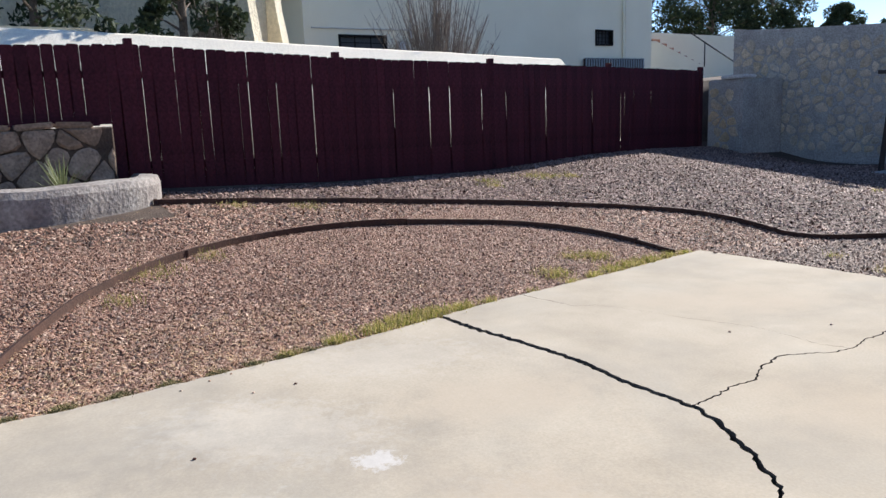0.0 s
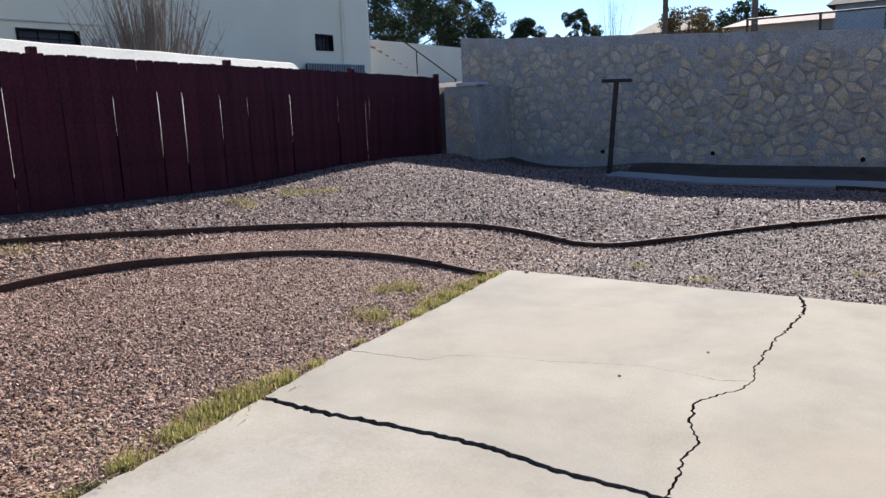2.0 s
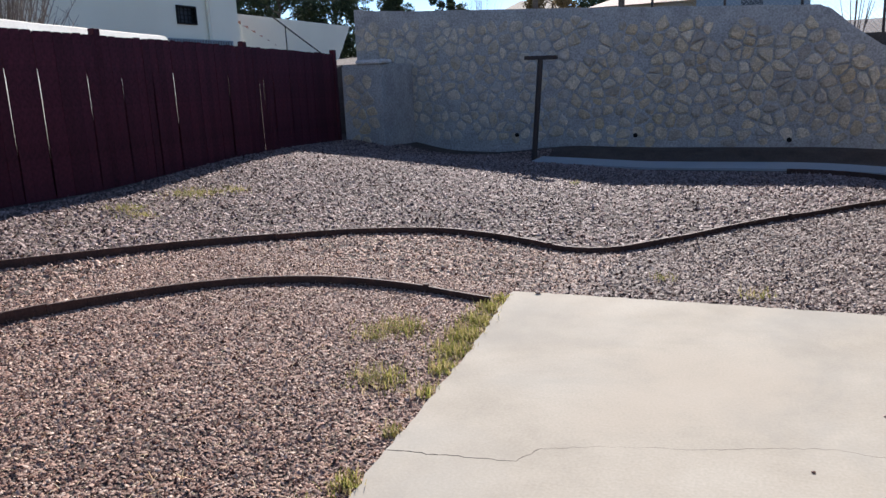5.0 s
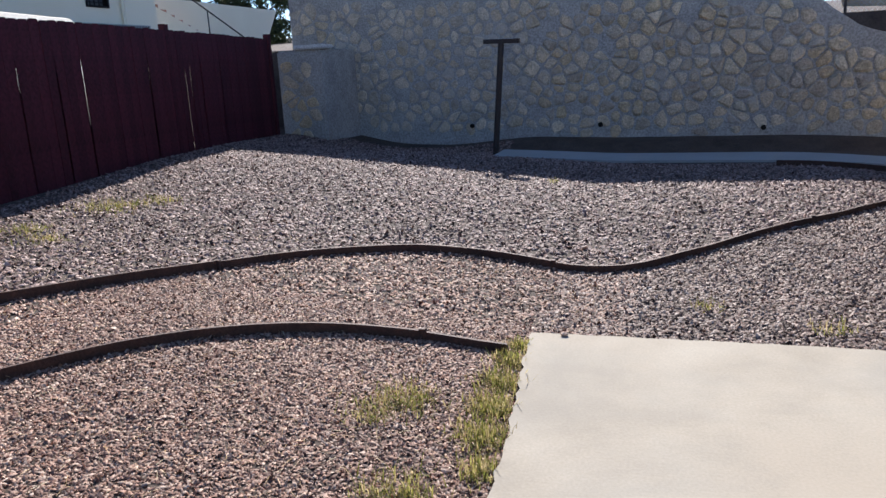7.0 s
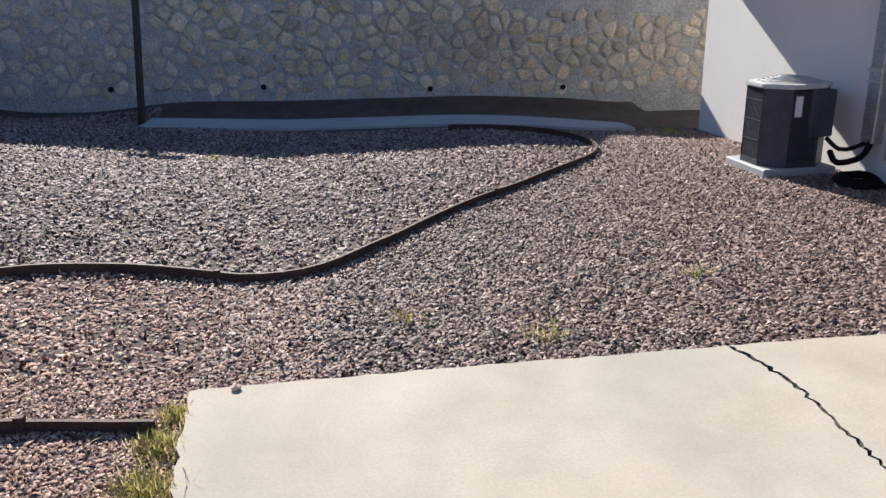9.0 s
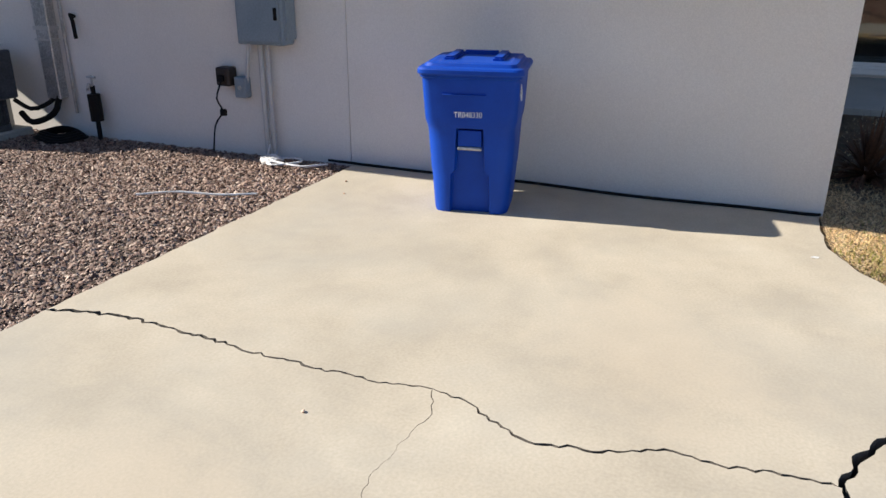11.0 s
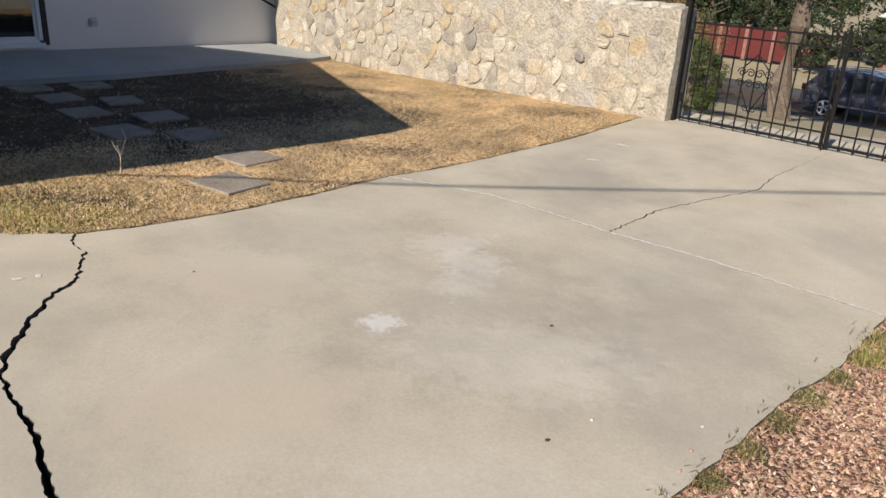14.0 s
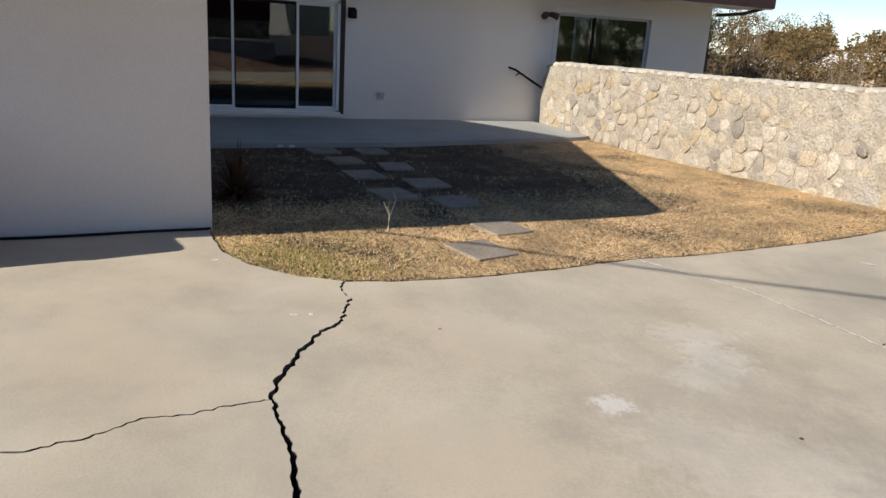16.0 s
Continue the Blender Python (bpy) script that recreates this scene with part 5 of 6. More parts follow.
for s in (-0.2, 0.2):
    wheel = part("wheel", move(tube([(s - 0.04, 0.3, 0.125), (s + 0.04, 0.3, 0.125)], 0.125, 20), BM_), M_TYRE, bin_)
txt = bpy.data.curves.new("serial_text", "FONT")
txt.body = "TR048330"
txt.size = 0.05
txt.align_x = "CENTER"
txt.extrude = 0.0008
txt.materials.append(M_INK)
tob = new("serial_text", txt)
tob.parent = bin_
tob.matrix_parent_inverse = Matrix.Translation(bin_["base"]).inverted()
tob.matrix_basis = BM_ @ pose(-0.01, -0.367, 0.665, 84, 0, 0)
for k in range(3):
    part("side_mark", move(box(0.3, 0.364, -0.26 + 0.035 * k, -0.24 + 0.035 * k, 0.8 - 0.02 * k, 0.87 - 0.02 * k), BM_), M_INK, bin_)

# ---- iron gate ----
GY = -11.12
GZ = 0.13
gate_post = thing("gate_post", (4.13, GY, GZ), "thick black iron gate post against the stone wall", "post")
part("shaft", box(4.09, 4.165, GY - 0.04, GY + 0.04, -0.2, GZ + 1.34, 0.008), M_BLACK, gate_post)
part("cap", box(4.08, 4.175, GY - 0.05, GY + 0.05, GZ + 1.34, GZ + 1.36, 0.008), M_BLACK, gate_post)
for h in (0.4, 1.1):
    part("hinge", tube([(4.06, GY, h - 0.05), (4.06, GY, h + 0.05)], 0.018, 8), M_BLACK, gate_post)


def gate(x0, x1, name):
    g = thing(name, ((x0 + x1) / 2, GY, 0), "black wrought-iron driveway gate leaf with scroll ornament", "gate", "gate leaves across the driveway")
    for z, t in ((0.17, 0.011), (0.3, 0.009), (1.13, 0.009), (1.24, 0.011)):
        part("rail", box(x0, x1, GY - t, GY + t, z - t, z + t, 0.003), M_BLACK, g)
    for x in (x0 + 0.02, x1 - 0.02):
        part("stile", box(x - 0.01, x + 0.01, GY - 0.01, GY + 0.01, 0.14, 1.3, 0.003), M_BLACK, g)
    n = int((x1 - x0) / 0.13)
    for k in range(1, n):
        x = x0 + (x1 - x0) * k / n
        part("baluster", box(x - 0.007, x + 0.007, GY - 0.007, GY + 0.007, 0.14, 1.24 + (0.05 if k % 2 else 0.0), 0.002), M_BLACK, g)
    xm = (x0 + x1) / 2
    bm = bmesh.new()
    for s in (-1, 1):
        tube([(xm, GY + 0.015, 0.98), (xm + s * 0.15, GY + 0.015, 0.82)], 0.007, 6, bm)
        tube([(xm, GY + 0.015, 0.36), (xm + s * 0.13, GY + 0.015, 0.6)], 0.007, 6, bm)
    for cx, cz in ((-0.15, 0.78), (-0.05, 0.78), (0.05, 0.78), (0.15, 0.78), (-0.15, 0.665), (-0.05, 0.665), (0.05, 0.665), (0.15, 0.665), (-0.045, 0.4), (0.045, 0.4)):
        s = 1 if cx > 0 else -1
        r0 = 0.05 if cz > 0.5 else 0.04
        tube([(xm + cx + s * r0 * (1 - t * 0.75) * math.cos(9 * t), GY + 0.015, cz + r0 * (1 - t * 0.75) * math.sin(9 * t)) for t in np.linspace(0, 1, 16)], 0.006, 6, bm)
    part("scroll", bm, M_BLACK, g)
    for x, s in ((x0 + 0.13, 1), (x1 - 0.13, -1)):
        if abs(x - 2.375) < 0.4:
            part("top_scroll", tube([(x + s * 0.06 * (1 - t * 0.75) * math.cos(9 * t), GY, 1.33 + 0.06 * (1 - t * 0.75) * math.sin(9 * t)) for t in np.linspace(0, 1, 16)], 0.006, 6), M_BLACK, g)


gate(2.388, 4.05, "gate")
gate(0.68, 2.362, "gate")
mid_post = thing("gate_post", (2.375, GY, GZ), "black iron meeting post between the gate leaves", "post")
part("shaft", box(2.364, 2.386, GY - 0.05, GY - 0.022, 0.1, 1.36, 0.005), M_BLACK, mid_post)
part("drop_bolt", tube([(2.375, GY + 0.035, 0.12), (2.375, GY + 0.035, 0.55)], 0.008, 6), M_BLACK, mid_post)

# ---- overhead wire ----
wire = thing("overhead_wire", (6.05, 1.6, 3.0), "black overhead service cable slung from the roof", "cable")
wa, wb = Vector((6.05, 1.6, 2.84)), Vector((-9.7, -9.8, 6.68))
part("strand", tube([wa.lerp(wb, t / 20) for t in range(21)], 0.015, 6), M_BLACK, wire)

# ---- neighbours to the west ----
parapet = thing("neighbour_wall", (-7.4, 0, 1.5), "cream rendered wall behind the fence, face tilted to catch sun", "wall", kind="structure")
bm = bmesh.new()
prev = None
for y in np.arange(-10, 6.3, 0.4):
    x = -7.3 - 0.0545 * y
    zt = float(np.interp(y, [-10, -5.7, -2.5, -0.4, 3, 5.7, 6.3], [2.98, 2.94, 2.86, 2.79, 2.7, 2.63, 2.62])) + 0.02 * noise.noise(Vector((y, 0, 7)))
    # The long slope is invented: tilted to catch sun and brighten the fence gaps.
    row = [bm.verts.new(p) for p in ((x + 1.12, y, 0.3), (x + 1.1, y, zt - 1.85), (x - 0.85, y, zt + 0.07), (x - 0.97, y, zt + 0.1), (x - 1.03, y, zt + 0.04), (x - 1.03, y, 0.3))]
    if prev:
        for k in range(5):
            bm.faces.new((prev[k], row[k], row[k + 1], prev[k + 1]))
    prev = row
bmesh.ops.recalc_face_normals(bm, faces=bm.faces[:])
part("render_coat", bm, M_PALECREAM, parapet)
NX = -13.85
nh = thing("neighbour_house", (-17, 9, 2), "large two-storey white stucco house beyond the fence", "house")
WY = [(2.9, 4.4, 2.9, 3.75), (12.65, 13.5, 3.62, 4.15)]
cuts = [1.9, 2.9, 4.4, 12.65, 13.5, 15.45]
for a, b in zip(cuts, cuts[1:]):
    hole = [w for w in WY if w[0] == a]
    if hole:
        _, _, z0, z1 = hole[0]
        part("wall", box(NX - 0.25, NX, a, b, 1.0, z0), M_NSTUCCO, nh)
        part("wall", box(NX - 0.25, NX, a, b, z1, 6.0), M_NSTUCCO, nh)
    else:
        part("wall", box(NX - 0.25, NX, a, b, 1.0, 6.0), M_NSTUCCO, nh)
part("wall", box(NX - 9, NX - 0.25, 15.2, 15.45, 1.0, 6.0), M_NSTUCCO, nh)
part("wall", box(NX - 9, NX - 0.25, 1.9, 2.15, 1.0, 6.0), M_NSTUCCO, nh)
part("roof", box(NX - 9.2, NX + 0.15, 1.7, 15.6, 6.0, 6.2), M_ROOF, nh)
part("corner_pilaster", box(NX, NX + 0.05, 14.1, 15.45, 1.0, 6.0), M_NSTUCCO, nh)
part("downpipe", tube([(NX + 0.06, 14.0, 2.0), (NX + 0.06, 14.0, 6.0)], 0.04, 8), M_NSTUCCO, nh)
part("pipe", tube([(NX + 0.04, 5.2, 2.8), (NX + 0.04, 5.2, 6.0)], 0.03, 8), M_ACLIGHT, nh)
part("conduit", tube([(NX + 0.04, 2.1, 3.9), (NX + 0.04, 5.2, 3.92)], 0.02, 6), M_ACLIGHT, nh)
part("meter_box", box(NX, NX + 0.15, 4.7, 5.0, 3.3, 3.6, 0.02), M_ACLIGHT, nh)
part("meter_box", box(NX, NX + 0.12, 5.5, 5.7, 3.3, 3.65, 0.02), M_ACLIGHT, nh)
for y0, y1, z0, z1 in WY:
    w = part("window", box(NX - 0.16, NX - 0.12, y0, y1, z0, z1), M_ACGREY, nh, "dark window pane")
    for a, b, c, d in ((y0, y1, z1 - 0.05, z1), (y0, y1, z0, z0 + 0.05), (y0, y0 + 0.05, z0 + 0.05, z1 - 0.05), (y1 - 0.05, y1, z0 + 0.05, z1 - 0.05)):
        part("frame", box(NX - 0.12, NX + 0.04, a, b, c, d), M_BLACK, w)
    n = int((y1 - y0) / 0.2) if y0 > 10 else 2
    for k in range(1, n + 1):
        yy = y0 + (y1 - y0) * k / (n + 1)
        part("bar", box(NX - 0.02, NX, yy - 0.012, yy + 0.012, z0, z1), M_BLACK, w)
    for k in range(1, 4):
        zz = z0 + (z1 - z0) * k / 4
        part("bar", box(NX - 0.03, NX - 0.01, y0, y1, zz - 0.01, zz + 0.01), M_BLACK, w)
vent = thing("slatted_screen", (NX + 0.3, 13.4, 2.2), "dark slatted metal screen against the white house", "screen")
part("frame", box(NX + 0.1, NX + 0.16, 12.0, 14.95, 2.2, 3.18), M_DKBROWN, vent)
for k in range(24):
    part("slat", box(NX + 0.16, NX + 0.19, 12.03 + k * 0.123, 12.08 + k * 0.123, 2.2, 3.2), M_PANEL, vent)
# rough cream house nearer
ch = thing("cream_house", (-15, -4, 1.5), "cream rough-plastered house with sloped buttresses", "house")
CT = pose(1.9, -5.7, 1.55) @ Matrix.Diagonal((0.87, 0.87, 0.87, 1)) @ pose(-1.9, 5.7, -1.55) @ pose(-13.95, 0.9, 0, 0, 0, 38) @ pose(13.95, -0.9, 0)
part("wall", move(box(NX - 0.4, NX - 0.1, -0.6, 1.75, 1.0, 5.6), CT), M_CREAM, ch)
part("wall", box(NX - 0.9, NX - 0.6, -14, -0.2, 1.0, 5.6), M_CREAM, ch)
for y in (-0.2, 1.2):
    bm = bmesh.new()
    v = [bm.verts.new(p) for p in ((NX - 0.1, y - 0.25, 1.0), (NX + 0.7, y - 0.25, 1.0), (NX + 0.1, y - 0.15, 5.2), (NX - 0.1, y - 0.15, 5.2), (NX - 0.1, y + 0.25, 1.0), (NX + 0.7, y + 0.25, 1.0), (NX + 0.1, y + 0.15, 5.2), (NX - 0.1, y + 0.15, 5.2))]
    for f in ((0, 1, 2, 3), (7, 6, 5, 4), (1, 5, 6, 2), (2, 6, 7, 3), (0, 3, 7, 4)):
        bm.faces.new([v[i] for i in f])
    bmesh.ops.recalc_face_normals(bm, faces=bm.faces[:])
    bmesh.ops.subdivide_edges(bm, edges=bm.edges[:], cuts=4, use_grid_fill=True)
    for w_ in bm.verts:
        w_.co += Vector((1, 0, 0)) * 0.06 * noise.noise(w_.co * 2)
    part("buttress", move(bm, CT), M_CREAM, ch)
part("lamp_box", move(box(NX - 0.1, NX + 0.1, 1.45, 1.62, 3.5, 3.75, 0.02), CT), M_BLACK, ch)
part("roof", box(NX - 6, NX + 0.2, -14, 1.8, 5.6, 5.8), M_ROOF, ch)
low = thing("low_yellow_wall", (-9.0, -7, 1.5), "low pale yellow plastered garden wall", "wall", kind="structure")
part("coat", box(-10.2, -9.9, -12, -3.9, 1.2, 3.28, 0.05, 2), M_CREAM, low)
# steps with rail up the bank
st = thing("garden_stairs", (-16, 20, 2.5), "white plastered stair wall with brick steps and iron rail", "stairs")
bm = bmesh.new()
pr = [(15.5, 2.0), (26, 2.0), (28, 4.45), (19.2, 4.5), (17.6, 4.45), (15.5, 4.45)]
v0 = [bm.verts.new((-16.9, y, z)) for y, z in pr]
v1 = [bm.verts.new((-16.6, y, z)) for y, z in pr]
bm.faces.new(v0)
bm.faces.new(v1[::-1])
for i in range(6):
    j = (i + 1) % 6
    bm.faces.new((v0[j], v0[i], v1[i], v1[j]))
bmesh.ops.recalc_face_normals(bm, faces=bm.faces[:])
part("back_wall", bm, M_NSTUCCO, st)
for k in range(8):
    y0 = 18.0 + 0.43 * k
    part("step", box(-16.6, -15.9, y0, y0 + 0.46, 2.0, 4.15 - 0.155 * k, 0.01), M_STEP, st)
bm = bmesh.new()
v0 = [bm.verts.new((-15.9, y, z)) for y, z in ((15.5, 2.0), (21.6, 2.0), (21.6, 2.9), (18.0, 4.05), (15.5, 4.1))]
v1 = [bm.verts.new((-15.7, y, z)) for y, z in ((15.5, 2.0), (21.6, 2.0), (21.6, 2.9), (18.0, 4.05), (15.5, 4.1))]
bm.faces.new(v0)
bm.faces.new(v1[::-1])
for i in range(5):
    j = (i + 1) % 5
    bm.faces.new((v0[j], v0[i], v1[i], v1[j]))
bmesh.ops.recalc_face_normals(bm, faces=bm.faces[:])
part("stringer_wall", bm, M_NSTUCCO, st)
part("handrail", tube([(-15.8, 20.3, 4.42), (-15.8, 24.4, 2.85)], 0.03, 8), M_BLACK, st)
part("baluster", tube([(-15.8, 21.2, 2.6), (-15.8, 21.2, 4.1)], 0.025, 8), M_BLACK, st)
part("baluster", tube([(-15.8, 24.3, 2.0), (-15.8, 24.3, 2.9)], 0.025, 8), M_BLACK, st)


# ---- trees and shrubs ----
def leaf_mesh(name, centres, per, spread, size, material, seed, flat=1.0):
    """Many small leaves round the given clump centres (x, y, z, radius)."""
    rg = np.random.RandomState(seed)
    c = np.asarray(centres, float)
    n = len(c) * per
    base = np.repeat(c, per, 0)
    d = rg.normal(size=(n, 3))
    d /= np.linalg.norm(d, axis=1, keepdims=True) + 1e-9
    rad = rg.uniform(0.35, 1.0, n) ** 0.6
    p = base[:, :3] + d * (rad * base[:, 3])[:, None] * np.array([1, 1, flat]) * spread
    a = rg.normal(size=(n, 3))
    a /= np.linalg.norm(a, axis=1, keepdims=True)
    b = np.cross(a, rg.normal(size=(n, 3)))
    b /= np.linalg.norm(b, axis=1, keepdims=True) + 1e-9
    s = size * rg.uniform(0.6, 1.4, n)[:, None]
    verts = np.stack([p - a * s, p + b * s * 0.4, p + a * s, p - b * s * 0.4], 1).reshape(-1, 3)
    faces = np.arange(n * 4).reshape(-1, 4)
    return fast_mesh(name, verts, faces, material)


def attach(ob, parent):
    ob.parent = parent
    ob.matrix_parent_inverse = Matrix.Translation(parent.get("base", (0, 0, 0))).inverted()
    return ob


def tree(name, at, h, r, crown_z0, crown_r, clumps, per, leaf, material, label, seed, bark=M_BARK, shape="round", lean=0.0):
    rg = random.Random(seed)
    e = thing(name, at, label, "tree")
    at = Vector(at)
    pts = [at + Vector((lean * t * h + 0.05 * h * noise.noise(Vector((seed, t * 3, 0))), 0.05 * h * noise.noise(Vector((seed, 9, t * 3))), t * h * 0.85 - 0.15)) for t in (0, 0.15, 0.35, 0.6, 0.85, 1)]
    part("trunk", tube(pts, r, 12, None, r * 0.3), bark, e)
    cs = []
    for k in range(clumps):
        a, t = rg.uniform(0, 2 * math.pi), rg.uniform(0, 1)
        w = crown_r * ((1 - t) ** 0.7 + 0.1 if shape == "cone" else math.sin(math.pi * (0.12 + 0.85 * t)) ** 0.6) * math.sqrt(rg.uniform(0.15, 1))
        z = crown_z0 + (h - crown_z0) * t
        p = at + Vector((w * math.cos(a) + lean * z, w * math.sin(a), z))
        cs.append((p.x, p.y, p.z, crown_r * rg.uniform(0.14, 0.3)))
        if k % 3 == 0:
            q = at + Vector((lean * z, 0, max(0.3, z - 0.35 * w - 0.1)))
            part("limb", tube([q, q.lerp(p, 0.5) + Vector((0, 0, 0.05 * w)), p], r * 0.25, 6, None, r * 0.06), bark, e)
    attach(leaf_mesh("crown", cs, per, 1.0, leaf, material, seed), e)
    return e


def bare_bush(name, at, h, w, n, material, label, seed, cat="bush"):
    rg = random.Random(seed)
    e = thing(name, at, label, cat)
    at = Vector(at)
    bm = bmesh.new()
    for k in range(n):
        a, o = rg.uniform(0, 2 * math.pi), rg.uniform(0, 1)
        tip = at + Vector((0.5 * w * o * math.cos(a), w * o * math.sin(a), h * rg.uniform(0.55, 1.05) * (1 - 0.25 * o * o)))
        base = at + Vector((0.15 * w * math.cos(a) * o, 0.25 * w * math.sin(a) * o, 0))
        mid = base.lerp(tip, 0.5) + Vector((rg.uniform(-0.08, 0.08), rg.uniform(-0.08, 0.08), 0.06))
        tube([base, mid, tip], 0.014, 4, bm, 0.003)
        for j in range(3):
            s = mid.lerp(tip, rg.uniform(0.0, 0.8))
            tube([s, s + Vector((rg.uniform(-0.2, 0.2), rg.uniform(-0.25, 0.25), rg.uniform(0.12, 0.4)))], 0.006, 3, bm, 0.002)
    part("shrub_body", bm, material, e)
    return e


tree("juniper_tree", (-9.2, -2.6, 1.5), 4.6, 0.12, 0.8, 1.05, 60, 120, 0.07, M_JUNIPER, "dense dark green juniper behind the fence", 3)
tree("juniper_tree", (-12.0, -4.6, 1.5), 4.2, 0.14, 1.0, 1.5, 50, 90, 0.08, M_JUNIPER, "dark shaded evergreen beside the cream house", 4)
bare_bush("bare_shrub", (-9.0, -2.2, 1.6), 2.3, 0.55, 60, M_TWIG, "pale bare-stemmed shrub in front of the juniper", 6)
bare_bush("bare_shrub", (-11.6, -6.4, 1.6), 3.0, 1.2, 60, M_TWIG, "leafless grey shrub behind the yellow wall", 7)
bare_bush("bare_shrub", (-9.3, 3.0, 1.5), 3.05, 1.75, 260, M_TWIG, "leafless winter shrub with upright grey stems behind the fence", 5)
for k, (x, y, h, w) in enumerate(((-23, 26, 7.0, 2.8), (-21.5, 29.5, 6.8, 2.6), (-20.2, 33, 5.6, 2.2), (-18.5, 37, 4.0, 1.5), (-25, 22, 7.5, 3.0), (-28, 38, 6.5, 3))):
    tree("evergreen_tree", (x, y, 2.6), h, 0.2, 0.2, w, 80, 260, 0.085, M_JUNIPER, "dark green evergreen on the bank above the stairs", 20 + k)
for k, (x, y, h, w) in enumerate(((-19, 46, 4.4, 1.3), (-9, 52, 4.2, 1.7), (-7.2, 52, 3.6, 1.3), (-11.2, 47, 3.6, 1.9))):
    tree("distant_tree", (x, y, 3.6), h, 0.15, 0.3, w * 1.35, 40, 120, 0.12, M_JUNIPER if k != 3 else M_SCRUB, "distant tree against the sky above the stone wall", 40 + k)
bare_bush("bare_tree", (-15.5, 44, 3.6), 6.5, 3.0, 40, M_TWIG, "distant leafless tree with fine branches", 50, "tree")
bare_bush("bare_tree", (4.0, 17, 2.3), 3.5, 1.5, 12, M_BARK, "dark bare tree beyond the stone wall", 51, "tree")


def far_house(x0, x1, y, z0, z1, ridge, wall_m, roof_m, label):
    e = thing("distant_house", ((x0 + x1) / 2, y, z0), label, "house")
    part("wall", box(x0, x1, y, y + 6, z0 - 2, z1), wall_m, e)
    bm = bmesh.new()
    xm = (x0 + x1) / 2
    v = [bm.verts.new(p) for p in ((x0 - 0.4, y - 0.4, z1), (x1 + 0.4, y - 0.4, z1), (x1 - 0.5, y + 3, ridge), (x0 + 0.5, y + 3, ridge), (x0 - 0.4, y + 6.4, z1), (x1 + 0.4, y + 6.4, z1))]
    for f in ((0, 1, 2, 3), (3, 2, 5, 4), (0, 3, 4), (1, 5, 2), (0, 4, 5, 1)):
        bm.faces.new([v[i] for i in f])
    part("roof", bm, roof_m, e)
    n = max(1, int((x1 - x0) / 3))
    for k in range(n):
        xc = x0 + (x1 - x0) * (k + 0.5) / n
        w = part("window", box(xc - 0.5, xc + 0.5, y - 0.04, y, z1 - 1.5, z1 - 0.5), M_ACGREY, e)
        part("frame", box(xc - 0.55, xc + 0.55, y - 0.03, y + 0.001, z1 - 1.56, z1 - 1.5), M_WHITE, w)


far_house(-15.8, -11.8, 50, 4.5, 6.3, 7.4, M_TANHOUSE, M_TANHOUSE, "distant tan stucco house on the rise")
far_house(-7.0, 0.0, 40, 3.5, 5.4, 6.1, M_TANHOUSE, M_TILE, "distant house with red clay tile roof")
far_house(-1.2, 4.0, 36, 3.5, 5.7, 6.9, M_PANEL, M_ROOF, "distant grey-sided house with dark shingle roof")
far_house(7.5, 16, 26, 2.8, 3.6, 4.6, M_TANHOUSE, M_ROOF, "low house with grey roof beyond the wall's end")
for x, y, h, r in ((-9.5, 36, 12, 0.16), (-4.9, 36, 12, 0.17)):
    e = thing("utility_pole", (x, y, 3.2), "brown wooden utility pole on the rise", "utility pole")
    part("pole", tube([(x, y, 2.5), (x, y, 3.2 + h)], r, 10, None, r * 0.8), M_WOODPOLE, e)
    part("crossarm", box(x - 1.1, x + 1.1, y - 0.06, y + 0.06, 2.4 + h, 2.55 + h), M_WOODPOLE, e)
cl = thing("chain_link_fence", (3, 13.5, 2.2), "grey chain-link fence with dark rail beyond the stone wall", "fence")
for k in range(7):
    x = -0.6 + 1.6 * k
    part("post", tube([(x, 13.5, 2.0), (x, 13.5, 3.42)], 0.03, 8), M_DKBROWN, cl)
part("rail", tube([(-0.6, 13.5, 3.4), (9.0, 13.5, 3.4)], 0.025, 8), M_DKBROWN, cl)
bm = bmesh.new()
for k in range(-14, 96):
    for s in (-1, 1):
        xa = -0.6 + 0.1 * k
        p, q = Vector((xa, 13.5, 2.2)), Vector((xa + s * 1.2, 13.5, 3.4))
        if min(p.x, q.x) < -0.6 or max(p.x, q.x) > 9.0:
            continue
        tube([p, q], 0.003, 3, bm)
part("mesh", bm, M_GALV, cl)

# ---- beyond the gate ----
def slope_z(y):
    return -0.16 - 2.45 * min(max((-12.4 - y) / 18.0, 0), 1)


bm = bmesh.new()
ysr = [-26.5, -28.5, -30.4, -34.5, -36.5]
rows = [[bm.verts.new((x, y, slope_z(y) + 0.03)) for x in (-60, 0, 60)] for y in ysr]
for a, b in zip(rows, rows[1:]):
    for k in range(2):
        bm.faces.new((a[k], b[k], b[k + 1], a[k + 1]))
bmesh.ops.recalc_face_normals(bm, faces=bm.faces[:])
tagged(mesh_ob("road", bm, M_ASPHALT), "grey asphalt street below the gate", "road", kind="structure")
bm = bmesh.new()
rows = [[bm.verts.new((x, y, slope_z(y) + 0.05 + 0.03 * max(0, -36.6 - y))) for x in (-80, 0, 80)] for y in (-36.6, -45, -70, -120)]
for a, b in zip(rows, rows[1:]):
    for k in range(2):
        bm.faces.new((a[k], b[k], b[k + 1], a[k + 1]))
bmesh.ops.recalc_face_normals(bm, faces=bm.faces[:])
tagged(mesh_ob("verge", bm, M_EARTH), "tan dry-grass yards across the street", "ground", kind="structure")
bm = bmesh.new()
